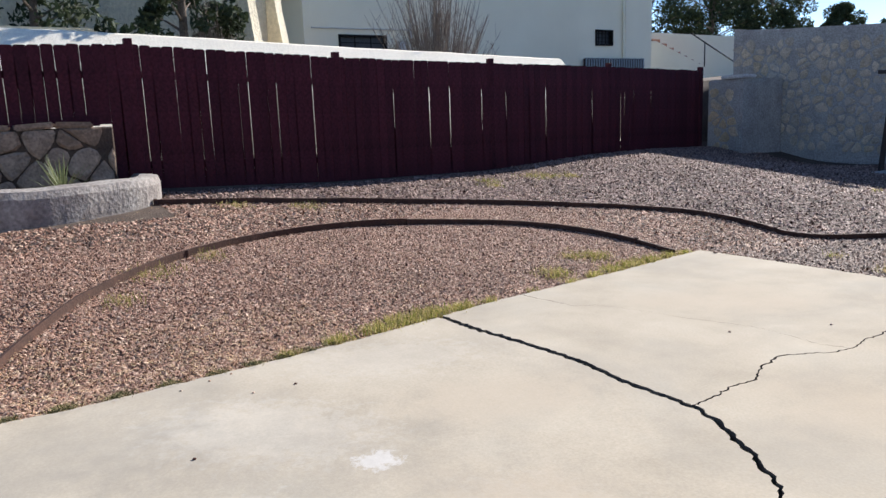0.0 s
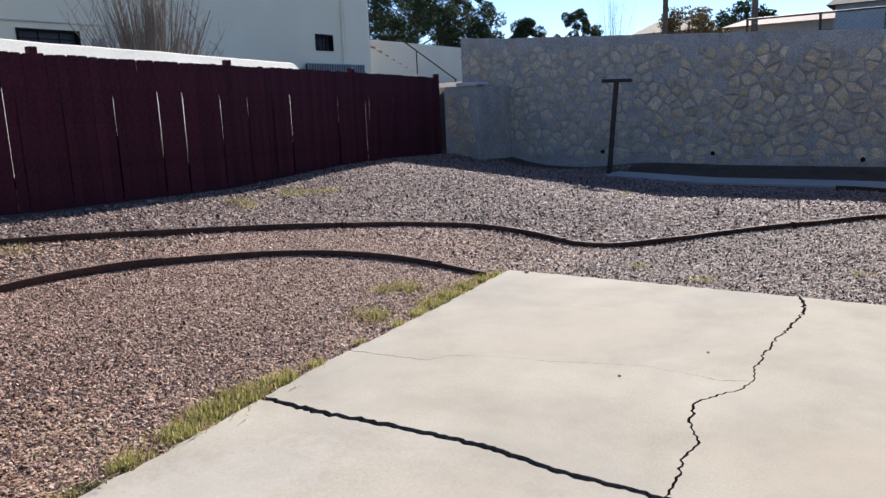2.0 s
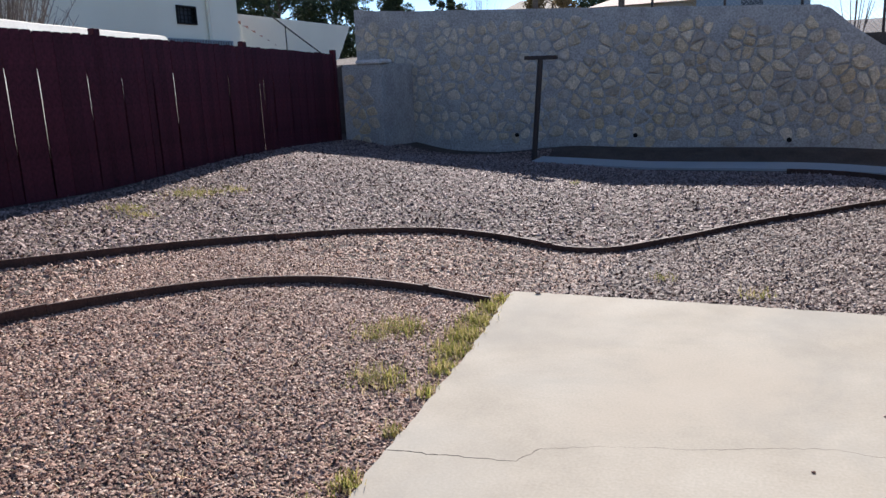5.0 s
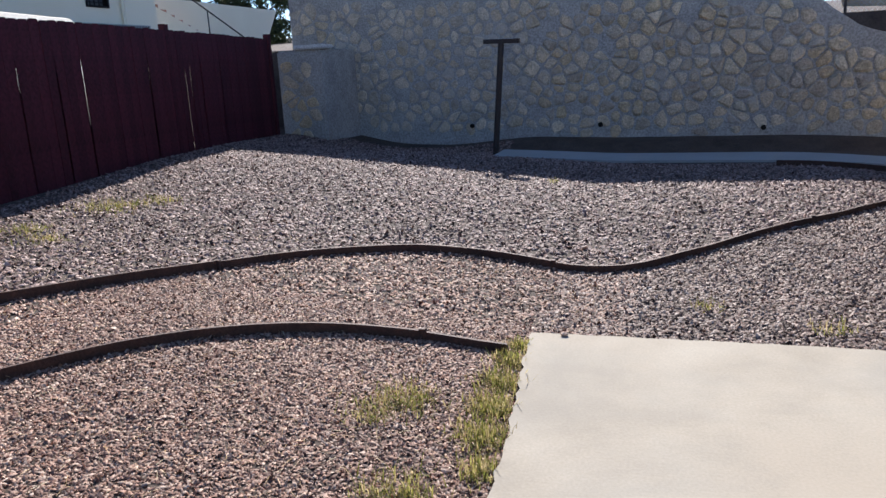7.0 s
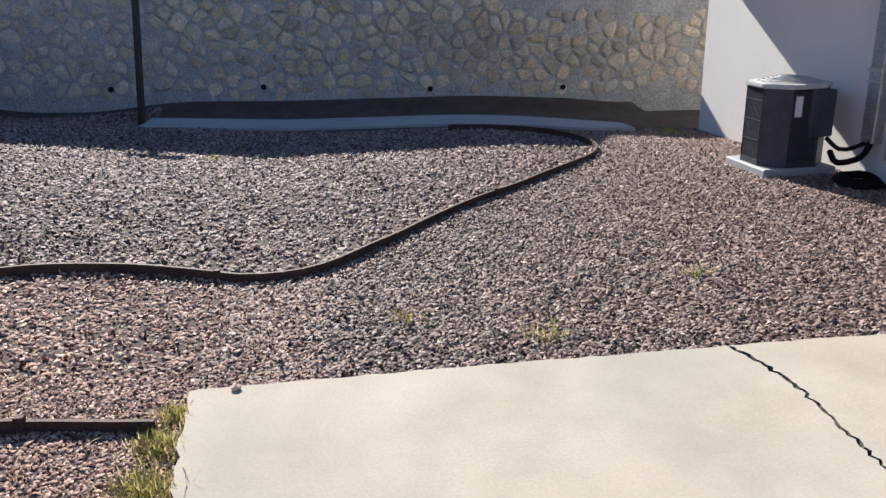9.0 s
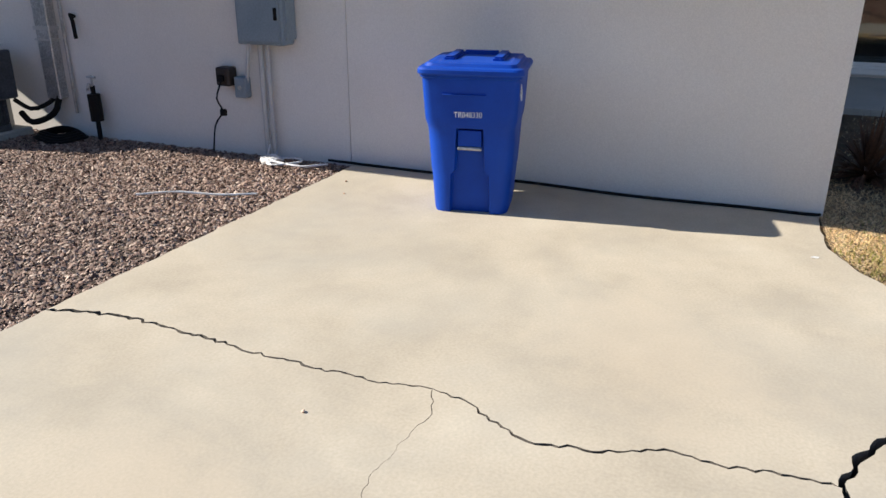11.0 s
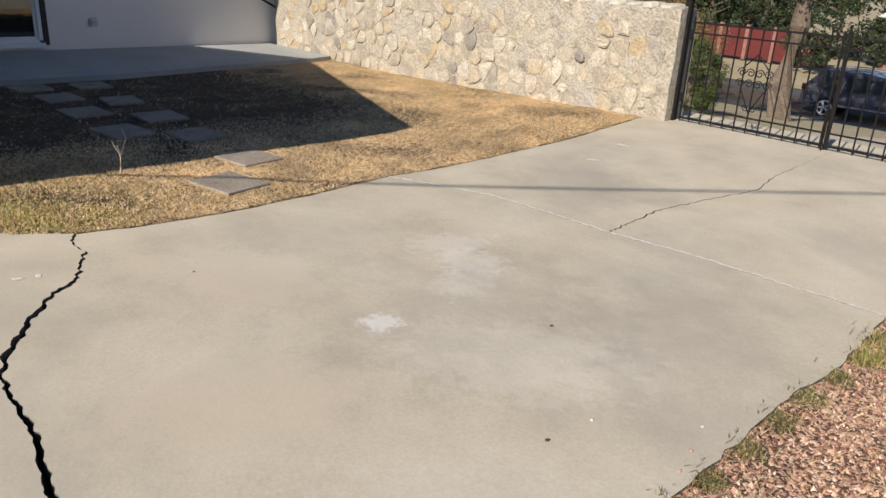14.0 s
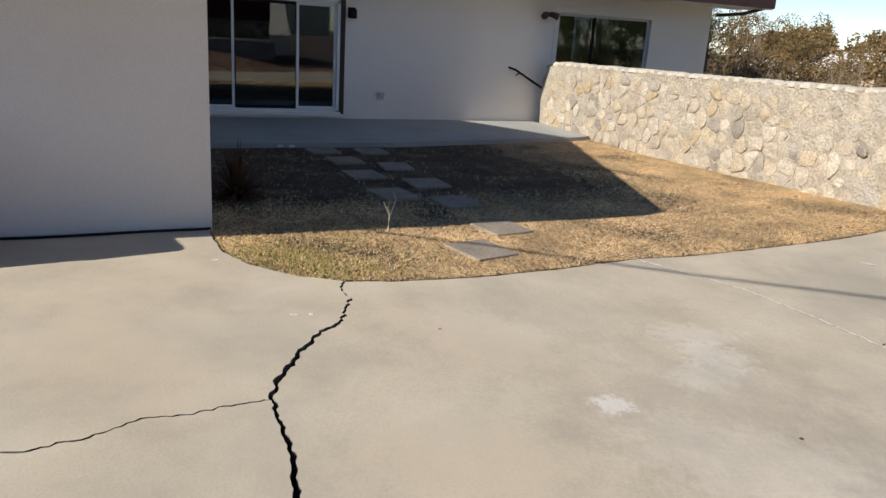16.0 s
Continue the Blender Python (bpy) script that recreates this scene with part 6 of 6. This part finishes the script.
rows = [[bm.verts.new((x, y, slope_z(y) + 0.02)) for x in (4.44, 14, 40)] for y in (-11.5, -13, -18, -26.4)]
for a, b in zip(rows, rows[1:]):
    for k in range(2):
        bm.faces.new((a[k], b[k], b[k + 1], a[k + 1]))
bmesh.ops.recalc_face_normals(bm, faces=bm.faces[:])
tagged(mesh_ob("bank", bm, M_EARTH), "dry earthen bank falling to the street", "ground", kind="structure")
bm = bmesh.new()
rows = [[bm.verts.new((x, y, slope_z(y) + (0.27 if y > -12 else 0.04))) for x in (0.52, 4.42)] for y in (-11.72, -14, -18, -22, -26.4)]
for a, b in zip(rows, rows[1:]):
    bm.faces.new((a[0], b[0], b[1], a[1]))
bmesh.ops.recalc_face_normals(bm, faces=bm.faces[:])
tagged(mesh_ob("drive_apron", bm, M_CONC), "concrete drive sloping down to the street", "driveway", kind="structure")
tree("pine_tree", (6.75, -20.3, slope_z(-20.3)), 7.5, 0.29, 3.0, 3.0, 80, 330, 0.06, M_PINE, "tall pine with rough trunk outside the gate", 60)
tree("round_shrub", (6.7, -16.0, slope_z(-16)), 1.25, 0.05, 0.1, 0.62, 60, 300, 0.02, M_PINE, "rounded green shrub outside the gate", 61)
tree("round_shrub", (15.0, -41.5, -1.9), 2.2, 0.08, 0.1, 1.2, 30, 90, 0.09, M_JUNIPER, "dark clipped shrub before the brick house", 62)
for k, (x, y) in enumerate(((15.5, -21), (19, -22), (22.5, -23), (26, -25), (17, -26), (20.5, -27), (24, -20), (29, -23), (15.8, -16.5), (31, -30), (13.5, -24), (17.2, -19), (21, -19.5), (27.5, -21), (33, -26), (36, -30), (14.6, -19.6), (12.4, -23), (13.9, -27.2), (11.9, -20.4), (16.5, -31), (18.5, -33.5))):
    tree("scrub_tree", (x, y, slope_z(y)), (3.9 if x > 15.2 else 2.9) + 0.35 * math.sin(k * 2.1), 0.08, 0.15, 1.9, 52, 230, 0.036, M_SCRUB, "brown-green winter scrub beyond the house", 70 + k)
    bare_bush("bare_shrub", (x + 0.8, y + 0.9, slope_z(y)), (4.2 if x > 15.2 else 3.1) + 0.4 * math.sin(k), 1.7, 90, M_TWIG, "tangled leafless shrub beyond the house", 90 + k)
tree("pine_tree", (27, -52, -1.5), 9.0, 0.2, 1.0, 2.4, 50, 90, 0.2, M_PINE, "distant dark pine on the skyline", 85, shape="cone")
for k, (x, y) in enumerate(((46, -56), (38, -60), (55, -50), (30, -62), (64, -66), (34, -50), (42, -51), (50, -57), (36, -55), (29, -54), (45, -62), (25, -56))):
    tree("distant_tree", (x, y, -2.0), 5.4, 0.2, 0.8, 3.4, 34, 80, 0.2, M_SCRUB, "distant brown winter tree", 130 + k)
for k, (x, y, h, w) in enumerate(((13.2, -47.5, 2.8, 1.4), (16.4, -48.5, 6.5, 3.0), (20.5, -47.8, 6.0, 2.8), (24.5, -49, 6.5, 3.0))):
    tree("evergreen_tree", (x, y, -2.2), h, 0.2, 0.4, w, 60, 150, 0.11, M_JUNIPER, "dark evergreen tree behind the red fence", 160 + k)
for k, (x, y, h, w) in enumerate(((-4.5, -24.5, 6.5, 2.4), (-8.5, -26.5, 7.5, 2.8))):
    tree("evergreen_tree", (x, y, slope_z(y)), h, 0.2, 0.6, w, 60, 150, 0.09, M_PINE, "green pine across the drive, mirrored in the window", 170 + k)
rf = thing("red_fence", (22, -43, -2.2), "red-painted board fence across the street", "fence")
for k in range(9):
    x = 14.6 + k * 1.5
    part("panel", box(x, x + 1.3, -43.05, -43, -2.2, -0.6, 0.02), M_REDWALL, rf)
    part("post", box(x + 1.3, x + 1.5, -43.1, -42.95, -2.3, -0.5, 0.02), M_BRICK, rf)
far_house(5.0, 13.6, -53, -2.2, 0.3, 1.6, M_BRICK, M_CHALK, "brick house with pale roof across the street")
far_house(33, 45, -55, -2.2, 0.6, 2.0, M_TANHOUSE, M_CHALK, "distant tan house with a pale roof")
up = thing("utility_pole", (20.5, -38, -2.5), "distant wooden utility pole", "utility pole")
part("pole", tube([(20.5, -38, -2.6), (20.5, -38, 7)], 0.14, 10), M_WOODPOLE, up)
part("crossarm", box(19.5, 21.5, -38.06, -37.94, 6.2, 6.35), M_WOODPOLE, up)

# parked car
car = thing("parked_car", (9.0, -31.3, -2.55), "dark blue estate car parked at the kerb", "car")
CM = pose(8.3, -31.5, -2.6, 0, 0, 4)
prof = [(-2.25, 0.35), (-2.3, 0.75), (-2.15, 0.95), (-1.2, 1.02), (-0.45, 1.5), (0.6, 1.62), (1.7, 1.58), (2.15, 1.1), (2.28, 0.9), (2.3, 0.4)]
bm = bmesh.new()
l = [bm.verts.new((x, -0.9 + 0.12 * max(0, z - 0.95) * 1.6, z)) for x, z in prof]
r_ = [bm.verts.new((x, 0.9 - 0.12 * max(0, z - 0.95) * 1.6, z)) for x, z in prof]
bm.faces.new(l)
bm.faces.new(r_[::-1])
for i in range(len(prof)):
    j = (i + 1) % len(prof)
    bm.faces.new((l[j], l[i], r_[i], r_[j]))
bmesh.ops.recalc_face_normals(bm, faces=bm.faces[:])
bmesh.ops.bevel(bm, geom=bm.edges[:], offset=0.05, segments=2, affect="EDGES")
part("body", move(bm, CM), M_CARPAINT, car)
for s in (-1, 1):
    for xa, xb in ((-0.75, 0.05), (0.12, 0.95), (1.02, 1.75)):
        bm = bmesh.new()
        y = s * 0.86
        v = [bm.verts.new(p) for p in ((xa, y + s * 0.05, 1.0), (xb, y + s * 0.05, 1.0), (min(xb, 1.7) - 0.02, y - s * 0.02, 1.48), (max(xa + 0.02, -0.38), y - s * 0.02, 1.48))]
        bm.faces.new(v if s < 0 else v[::-1])
        bmesh.ops.solidify(bm, geom=bm.faces[:], thickness=0.015)
        part("side_window", move(bm, CM), M_ACGREY, car)
    for x in (-1.4, 1.4):
        w = part("wheel", move(tube([(x, s * 0.72, 0.34), (x, s * 0.97, 0.34)], 0.34, 20), CM), M_TYRE, car)
        bm = tube([(x, s * 0.96, 0.34), (x, s * 0.985, 0.34)], 0.06, 10)
        for k in range(5):
            a = k * 2 * math.pi / 5
            tube([(x, s * 0.98, 0.34), (x + 0.25 * math.cos(a), s * 0.98, 0.34 + 0.22 * math.sin(a))], 0.035, 6, bm)
        tube([(x + 0.235 * math.cos(a), s * 0.975, 0.34 + 0.235 * math.sin(a)) for a in np.linspace(0, 2 * math.pi, 21)], 0.022, 6, bm)
        part("rim", move(bm, CM), M_WHITE, w)
    part("roof_rail", move(tube([(-0.3, s * 0.62, 1.62), (0.5, s * 0.63, 1.68), (1.6, s * 0.62, 1.63)], 0.02, 6), CM), M_GALV, car)
    part("tail_light", move(box(2.16, 2.3, s * 0.82 - 0.08, s * 0.82 + 0.08, 0.85, 1.05, 0.02), CM), M_REDWALL, car)
    part("sill_trim", move(box(-1.0, 1.0, s * 0.9 - 0.02, s * 0.9 + 0.02, 0.42, 0.48), CM), M_GALV, car)

# ---- marks on the drive ----
def patch(x, y, r, seed, material, label, sx=1.0, rot=0.0):
    rg = random.Random(seed)
    bm = bmesh.new()
    n = 40
    vs = []
    for k in range(n):
        a = 2 * math.pi * k / n
        rr = r * (0.7 + 0.5 * noise.noise(Vector((1.6 * math.cos(a) + seed * 3.3, 1.6 * math.sin(a), 0)))) * rg.uniform(0.92, 1.06)
        px, py = rr * math.cos(a) * sx, rr * math.sin(a)
        vs.append(bm.verts.new((x + px * math.cos(rot) - py * math.sin(rot), y + px * math.sin(rot) + py * math.cos(rot), 0.0025 + drive_z(y + py) - (SUNK if y < -4.5 else 0.0))))
    bm.faces.new(vs)
    bm.faces[:][0].normal_update()
    return part("patch", bm, material, driveway, label)


for k, (x, y, r) in enumerate(((3.7, -4.05, 0.02), (3.72, -3.95, 0.025), (4.95, -3.63, 0.025), (3.75, -9.6, 0.06), (3.6, -8.9, 0.05))):
    patch(x, y, r, 20 + k, M_CHALK, "", 1.5, k)
bm = bmesh.new()
rg = random.Random(4)
for seg in (cr2_e, cr2_w):
    prevv = None
    for (x, y), (lx0, ly0), (rx, ry) in zip(seg, side(seg, [0.016, 0.02, 0.022], 1, 61), side(seg, [0.016, 0.02, 0.022], -1, 62)):
        a, b = bm.verts.new((lx0, ly0, 0.003 - SUNK)), bm.verts.new((rx, ry, 0.003 - SUNK))
        if prevv:
            bm.faces.new((prevv[0], prevv[1], b, a))
        prevv = (a, b)
bmesh.ops.recalc_face_normals(bm, faces=bm.faces[:])
part("crack_filler", bm, M_FILL, driveway, "pale mortar filling a crack")
bm = bmesh.new()
for x, y in ((0.214, -0.03), (0.934, -5.36), (0.619, -5.689), (0.958, -5.104), (2.36, -1.69), (2.01, -2.35), (0.56, -5.5), (0.52, -5.35), (1.6, -5.9), (5.3, -0.25), (5.0, -0.4), (3.3, -4.75)):
    s = rg.uniform(0.0065, 0.009) * (3.0 if (x, y) == (0.214, -0.03) else 1)
    bmesh.ops.create_icosphere(bm, subdivisions=1, radius=s, matrix=pose(x, y, s * 0.5 - (SUNK if y < -4 else 0.0), 0, 0, rg.uniform(0, 90)) @ Matrix.Diagonal((1.3, 1, 0.7, 1)))
tagged(mesh_ob("loose_pebbles", bm, M_GRAVEL_IN), "scattered loose pebbles on the slab", "pebbles", kind="stuff")


# ---- gravel ----
EDGE_OUT = [(p.x, p.y) for p in spline([(x, y, 0) for x, y in EDGE_1], 0.2)]
OUT_POLY = EDGE_OUT + [(-1.0, 7.4), (-1.9, 9.3), (-5.3, 9.3), (-6.3, 8.3), (-5.2, -4.4)]


def scatter(name, n, region, r0, r1, keep, seed, material, label):
    rg = np.random.RandomState(seed)
    x0, x1, y0, y1 = region
    x, y = rg.uniform(x0, x1, n), rg.uniform(y0, y1, n)
    ok = keep(x, y)
    x, y = x[ok], y[ok]
    n = len(x)
    # a broken chip: four-cornered foot and a sharp ridge
    bv = np.array([(1, 0.15, -0.5), (0.1, 1, -0.5), (-1, -0.1, -0.5), (-0.1, -1, -0.5), (0.5, 0.15, 0.85), (-0.45, -0.15, 0.7)])
    bf = np.array([(0, 1, 4), (1, 5, 4), (1, 2, 5), (2, 3, 5), (3, 4, 5), (3, 0, 4)])
    k = len(bv)
    v = bv[None] * rg.uniform(0.6, 1.3, (n, k, 1)) * np.stack([rg.uniform(1.1, 2.3, n), rg.uniform(0.7, 1.3, n), rg.uniform(0.3, 0.62, n)], -1)[:, None]
    # tip, then turn
    a, b = rg.uniform(0, 2 * np.pi, n), rg.normal(0, 0.55, n)
    ca, sa, cb, sb = np.cos(a)[:, None], np.sin(a)[:, None], np.cos(b)[:, None], np.sin(b)[:, None]
    vx, vz = v[..., 0] * cb + v[..., 2] * sb, -v[..., 0] * sb + v[..., 2] * cb
    vx, vy = vx * ca - v[..., 1] * sa, vx * sa + v[..., 1] * ca
    s = (r0 + (r1 - r0) * rg.beta(1.6, 2.2, n))[:, None]
    z = land_z(x, y)
    verts = np.stack([vx * s + x[:, None], vy * s + y[:, None], vz * s + (z + s[:, 0] * rg.uniform(0.0, 0.8, n))[:, None]], -1).reshape(-1, 3)
    faces = (bf[None] + (np.arange(n) * k)[:, None, None]).reshape(-1, 3)
    ob = fast_mesh(name, verts, faces, material)
    return tagged(ob, label, "gravel", kind="stuff")


def off_slab(x, y):
    return ~((x > slab_west(y) + 0.01) & (y < 0.0))


def clear(x, y):
    ok = off_slab(x, y) & (x < 5.83) & (x > fence_x(y) + 0.03) & (y < wall_y(x) - 0.05)
    ok &= ~((x > 4.91) & (x < 5.72) & (y > 3.57) & (y < 4.39))
    ok &= ~((x < -3.85) & (y < -4.45))
    yc, hw = np.interp(x, [-2, 2.2, 4.7, 5.0], [7.95, 7.55, 6.9, 6.85]), np.interp(x, [-2, 4, 5], [0.45, 0.45, 0.2])
    ok &= ~((x > -1.95) & (x < 5.0) & (y > yc - hw))
    ok &= ~((x <= -1.95) & (y > 9.3))
    return ok


scatter("fine_gravel", 210000, (-3.0, 0.6, -7.6, 0.2), 0.0045, 0.0125, lambda x, y: clear(x, y) & ~inside(x, y, OUT_POLY), 1, M_GRAVEL_IN, "fine crushed reddish-brown gravel bed")
scatter("fine_gravel", 90000, (-5.2, 0.6, -7.6, 1.8), 0.008, 0.018, lambda x, y: clear(x, y) & ~inside(x, y, OUT_POLY) & ((x < -3.0) | (y > 0.2)), 2, M_GRAVEL_IN, "fine crushed reddish-brown gravel band between the edgings")
scatter("fine_gravel", 125000, (0.0, 5.85, 0.0, 6.9), 0.0075, 0.017, lambda x, y: clear(x, y) & ~inside(x, y, OUT_POLY), 3, M_GRAVEL_MID, "fine crushed brown-grey gravel by the house")
scatter("coarse_gravel", 150000, (-6.4, 3.8, -4.5, 9.3), 0.009, 0.022, lambda x, y: clear(x, y) & inside(x, y, OUT_POLY), 4, M_GRAVEL_OUT, "coarser grey-pink gravel along the fence and wall")
scatter("fine_gravel", 8000, (-5.0, 0.55, -12.5, -7.6), 0.01, 0.022, lambda x, y: clear(x, y), 5, M_GRAVEL_IN, "fine gravel by the drive")


# ---- grass ----
def blades(name, pos, h0, h1, w, tilt0, tilt1, material, seed, label, cat="grass"):
    rg = np.random.RandomState(seed)
    p = np.asarray(pos, float)
    n = len(p)
    a, t, h = rg.uniform(0, 2 * np.pi, n), rg.uniform(tilt0, tilt1, n), rg.uniform(h0, h1, n)
    d = np.stack([np.cos(a) * np.sin(t), np.sin(a) * np.sin(t), np.cos(t)], -1)
    s = np.stack([-np.sin(a), np.cos(a), np.zeros(n)], -1) * (w * rg.uniform(0.6, 1.4, n))[:, None]
    mid = p + d * (h * 0.55)[:, None] + np.array([0, 0, 0.004])
    d2 = d.copy()
    d2[:, 2] -= 0.35
    tip = mid + d2 * (h * 0.45)[:, None]
    tip[:, 2] = np.maximum(tip[:, 2], p[:, 2] + 0.003)
    verts = np.stack([p - s, p + s, mid + s * 0.7, tip, mid - s * 0.7], 1).reshape(-1, 3)
    i = np.arange(n)[:, None] * 5
    faces = np.concatenate([i + np.array([0, 1, 2]), i + np.array([0, 2, 4]), i + np.array([4, 2, 3])])
    return tagged(fast_mesh(name, verts, faces, material), label, cat, kind="stuff")


rg = np.random.RandomState(9)
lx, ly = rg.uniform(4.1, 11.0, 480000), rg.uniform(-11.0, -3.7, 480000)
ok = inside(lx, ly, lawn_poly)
for x, y, a, b, r in PAVERS:
    ok &= ~((abs(lx - x) < a / 2 - 0.02) & (abs(ly - y) < b / 2 - 0.02))
# Blades thinned across the house's shadow so its shade looks darker.
shade_thin = smooth(5.6, 7.2, lx) * smooth(-9.6, -8.2, ly)
ok &= (rg.uniform(size=len(lx)) < 1 - 0.975 * shade_thin)
ok &= (np.sin(lx * 3.1 + 2 * np.sin(ly * 2.3)) + np.sin(ly * 4.3 + 1.7 * np.sin(lx * 1.9)) + rg.normal(0, 0.8, len(lx)) > -1.5)
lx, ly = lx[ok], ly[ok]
greenish = (rg.uniform(size=len(lx)) < 0.45 * np.exp(-((lx - 4.75) ** 2 + (ly + 4.3) ** 2) / 0.4))
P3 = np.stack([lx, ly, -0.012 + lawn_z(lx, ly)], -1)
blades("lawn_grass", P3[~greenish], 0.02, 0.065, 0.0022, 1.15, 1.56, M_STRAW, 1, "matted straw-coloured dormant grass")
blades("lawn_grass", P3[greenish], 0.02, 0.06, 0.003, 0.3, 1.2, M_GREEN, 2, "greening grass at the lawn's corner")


def tufts(spots, seed):
    rg = np.random.RandomState(seed)
    out = []
    for x, y, r, n in spots:
        q = rg.normal(0, r * 0.55, (n, 2)) + (x, y)
        out.append(q)
    q = np.concatenate(out)
    q = q[off_slab(q[:, 0] + 0.015, q[:, 1]) | (rg.uniform(size=len(q)) < 0.06)]
    z = np.where(off_slab(q[:, 0], q[:, 1]), yard_z(q[:, 0], q[:, 1]) + 0.004, 0.001)
    return np.stack([q[:, 0], q[:, 1], z], -1)


spots = []
for y, r, n in ((-0.2, 0.07, 220), (-0.45, 0.1, 400), (-0.75, 0.12, 560), (-1.05, 0.13, 640), (-1.35, 0.13, 560), (-1.65, 0.09, 240), (-2.0, 0.07, 120), (-2.5, 0.06, 90), (-3.0, 0.08, 200), (-3.3, 0.12, 600), (-3.6, 0.17, 1000), (-3.85, 0.17, 950), (-4.15, 0.13, 600), (-4.5, 0.1, 350), (-4.9, 0.07, 120), (-6.9, 0.1, 200), (-7.2, 0.16, 500)):
    spots.append((float(slab_west(y)) - r * 0.75, y, r, n))
low_spots = [(float(slab_west(y)) - 0.03, y, 0.07, 800) for y in (-4.75, -4.95, -5.15, -5.4, -5.7, -6.0, -6.3, -6.6, -6.9, -7.2)]
blades("edge_grass", tufts(low_spots, 8), 0.015, 0.045, 0.002, 0.5, 1.3, M_WEED, 9, "low matted olive grass along the slab edge")
blades("edge_grass", tufts(spots, 3), 0.025, 0.085, 0.0028, 0.1, 1.1, M_GREEN, 4, "yellow-green weedy grass along the slab edge")
weeds = [(-0.45, -1.14, 0.18, 380), (-0.2, -1.95, 0.16, 330), (-0.55, -1.35, 0.12, 140), (-1.9, -5.2, 0.22, 200), (-1.3, -5.6, 0.15, 120), (-2.2, -4.6, 0.15, 120), (-4.7, 1.9, 0.28, 480), (-4.45, 2.3, 0.2, 220), (-4.7, 0.8, 0.2, 260), (-4.3, 0.6, 0.16, 140), (-3.9, -2.8, 0.2, 160), (-4.2, -3.6, 0.2, 160), (-0.6, 5.0, 0.1, 40), (5.3, 6.7, 0.18, 420), (3.0, 1.1, 0.1, 60), (1.8, 0.35, 0.12, 80), (1.1, 0.7, 0.1, 60)]
blades("gravel_weeds", tufts(weeds, 5), 0.03, 0.1, 0.0026, 0.2, 1.3, M_GREEN, 6, "thin yellowing weeds growing through the gravel")
rgx = np.random.RandomState(12)
q = np.stack([rgx.uniform(-4.6, 0.5, 4200), rgx.uniform(-7.4, 1.6, 4200)], -1)
q = np.concatenate([q, np.stack([rgx.uniform(-0.7, 0.5, 2600), rgx.uniform(-7.5, -4.3, 2600)], -1)])
q = q[off_slab(q[:, 0], q[:, 1])]
blades("straw_litter", np.stack([q[:, 0], q[:, 1], yard_z(q[:, 0], q[:, 1]) + 0.013], -1), 0.03, 0.11, 0.0014, 1.3, 1.55, M_STRAW, 7, "dry straw litter scattered over the gravel")
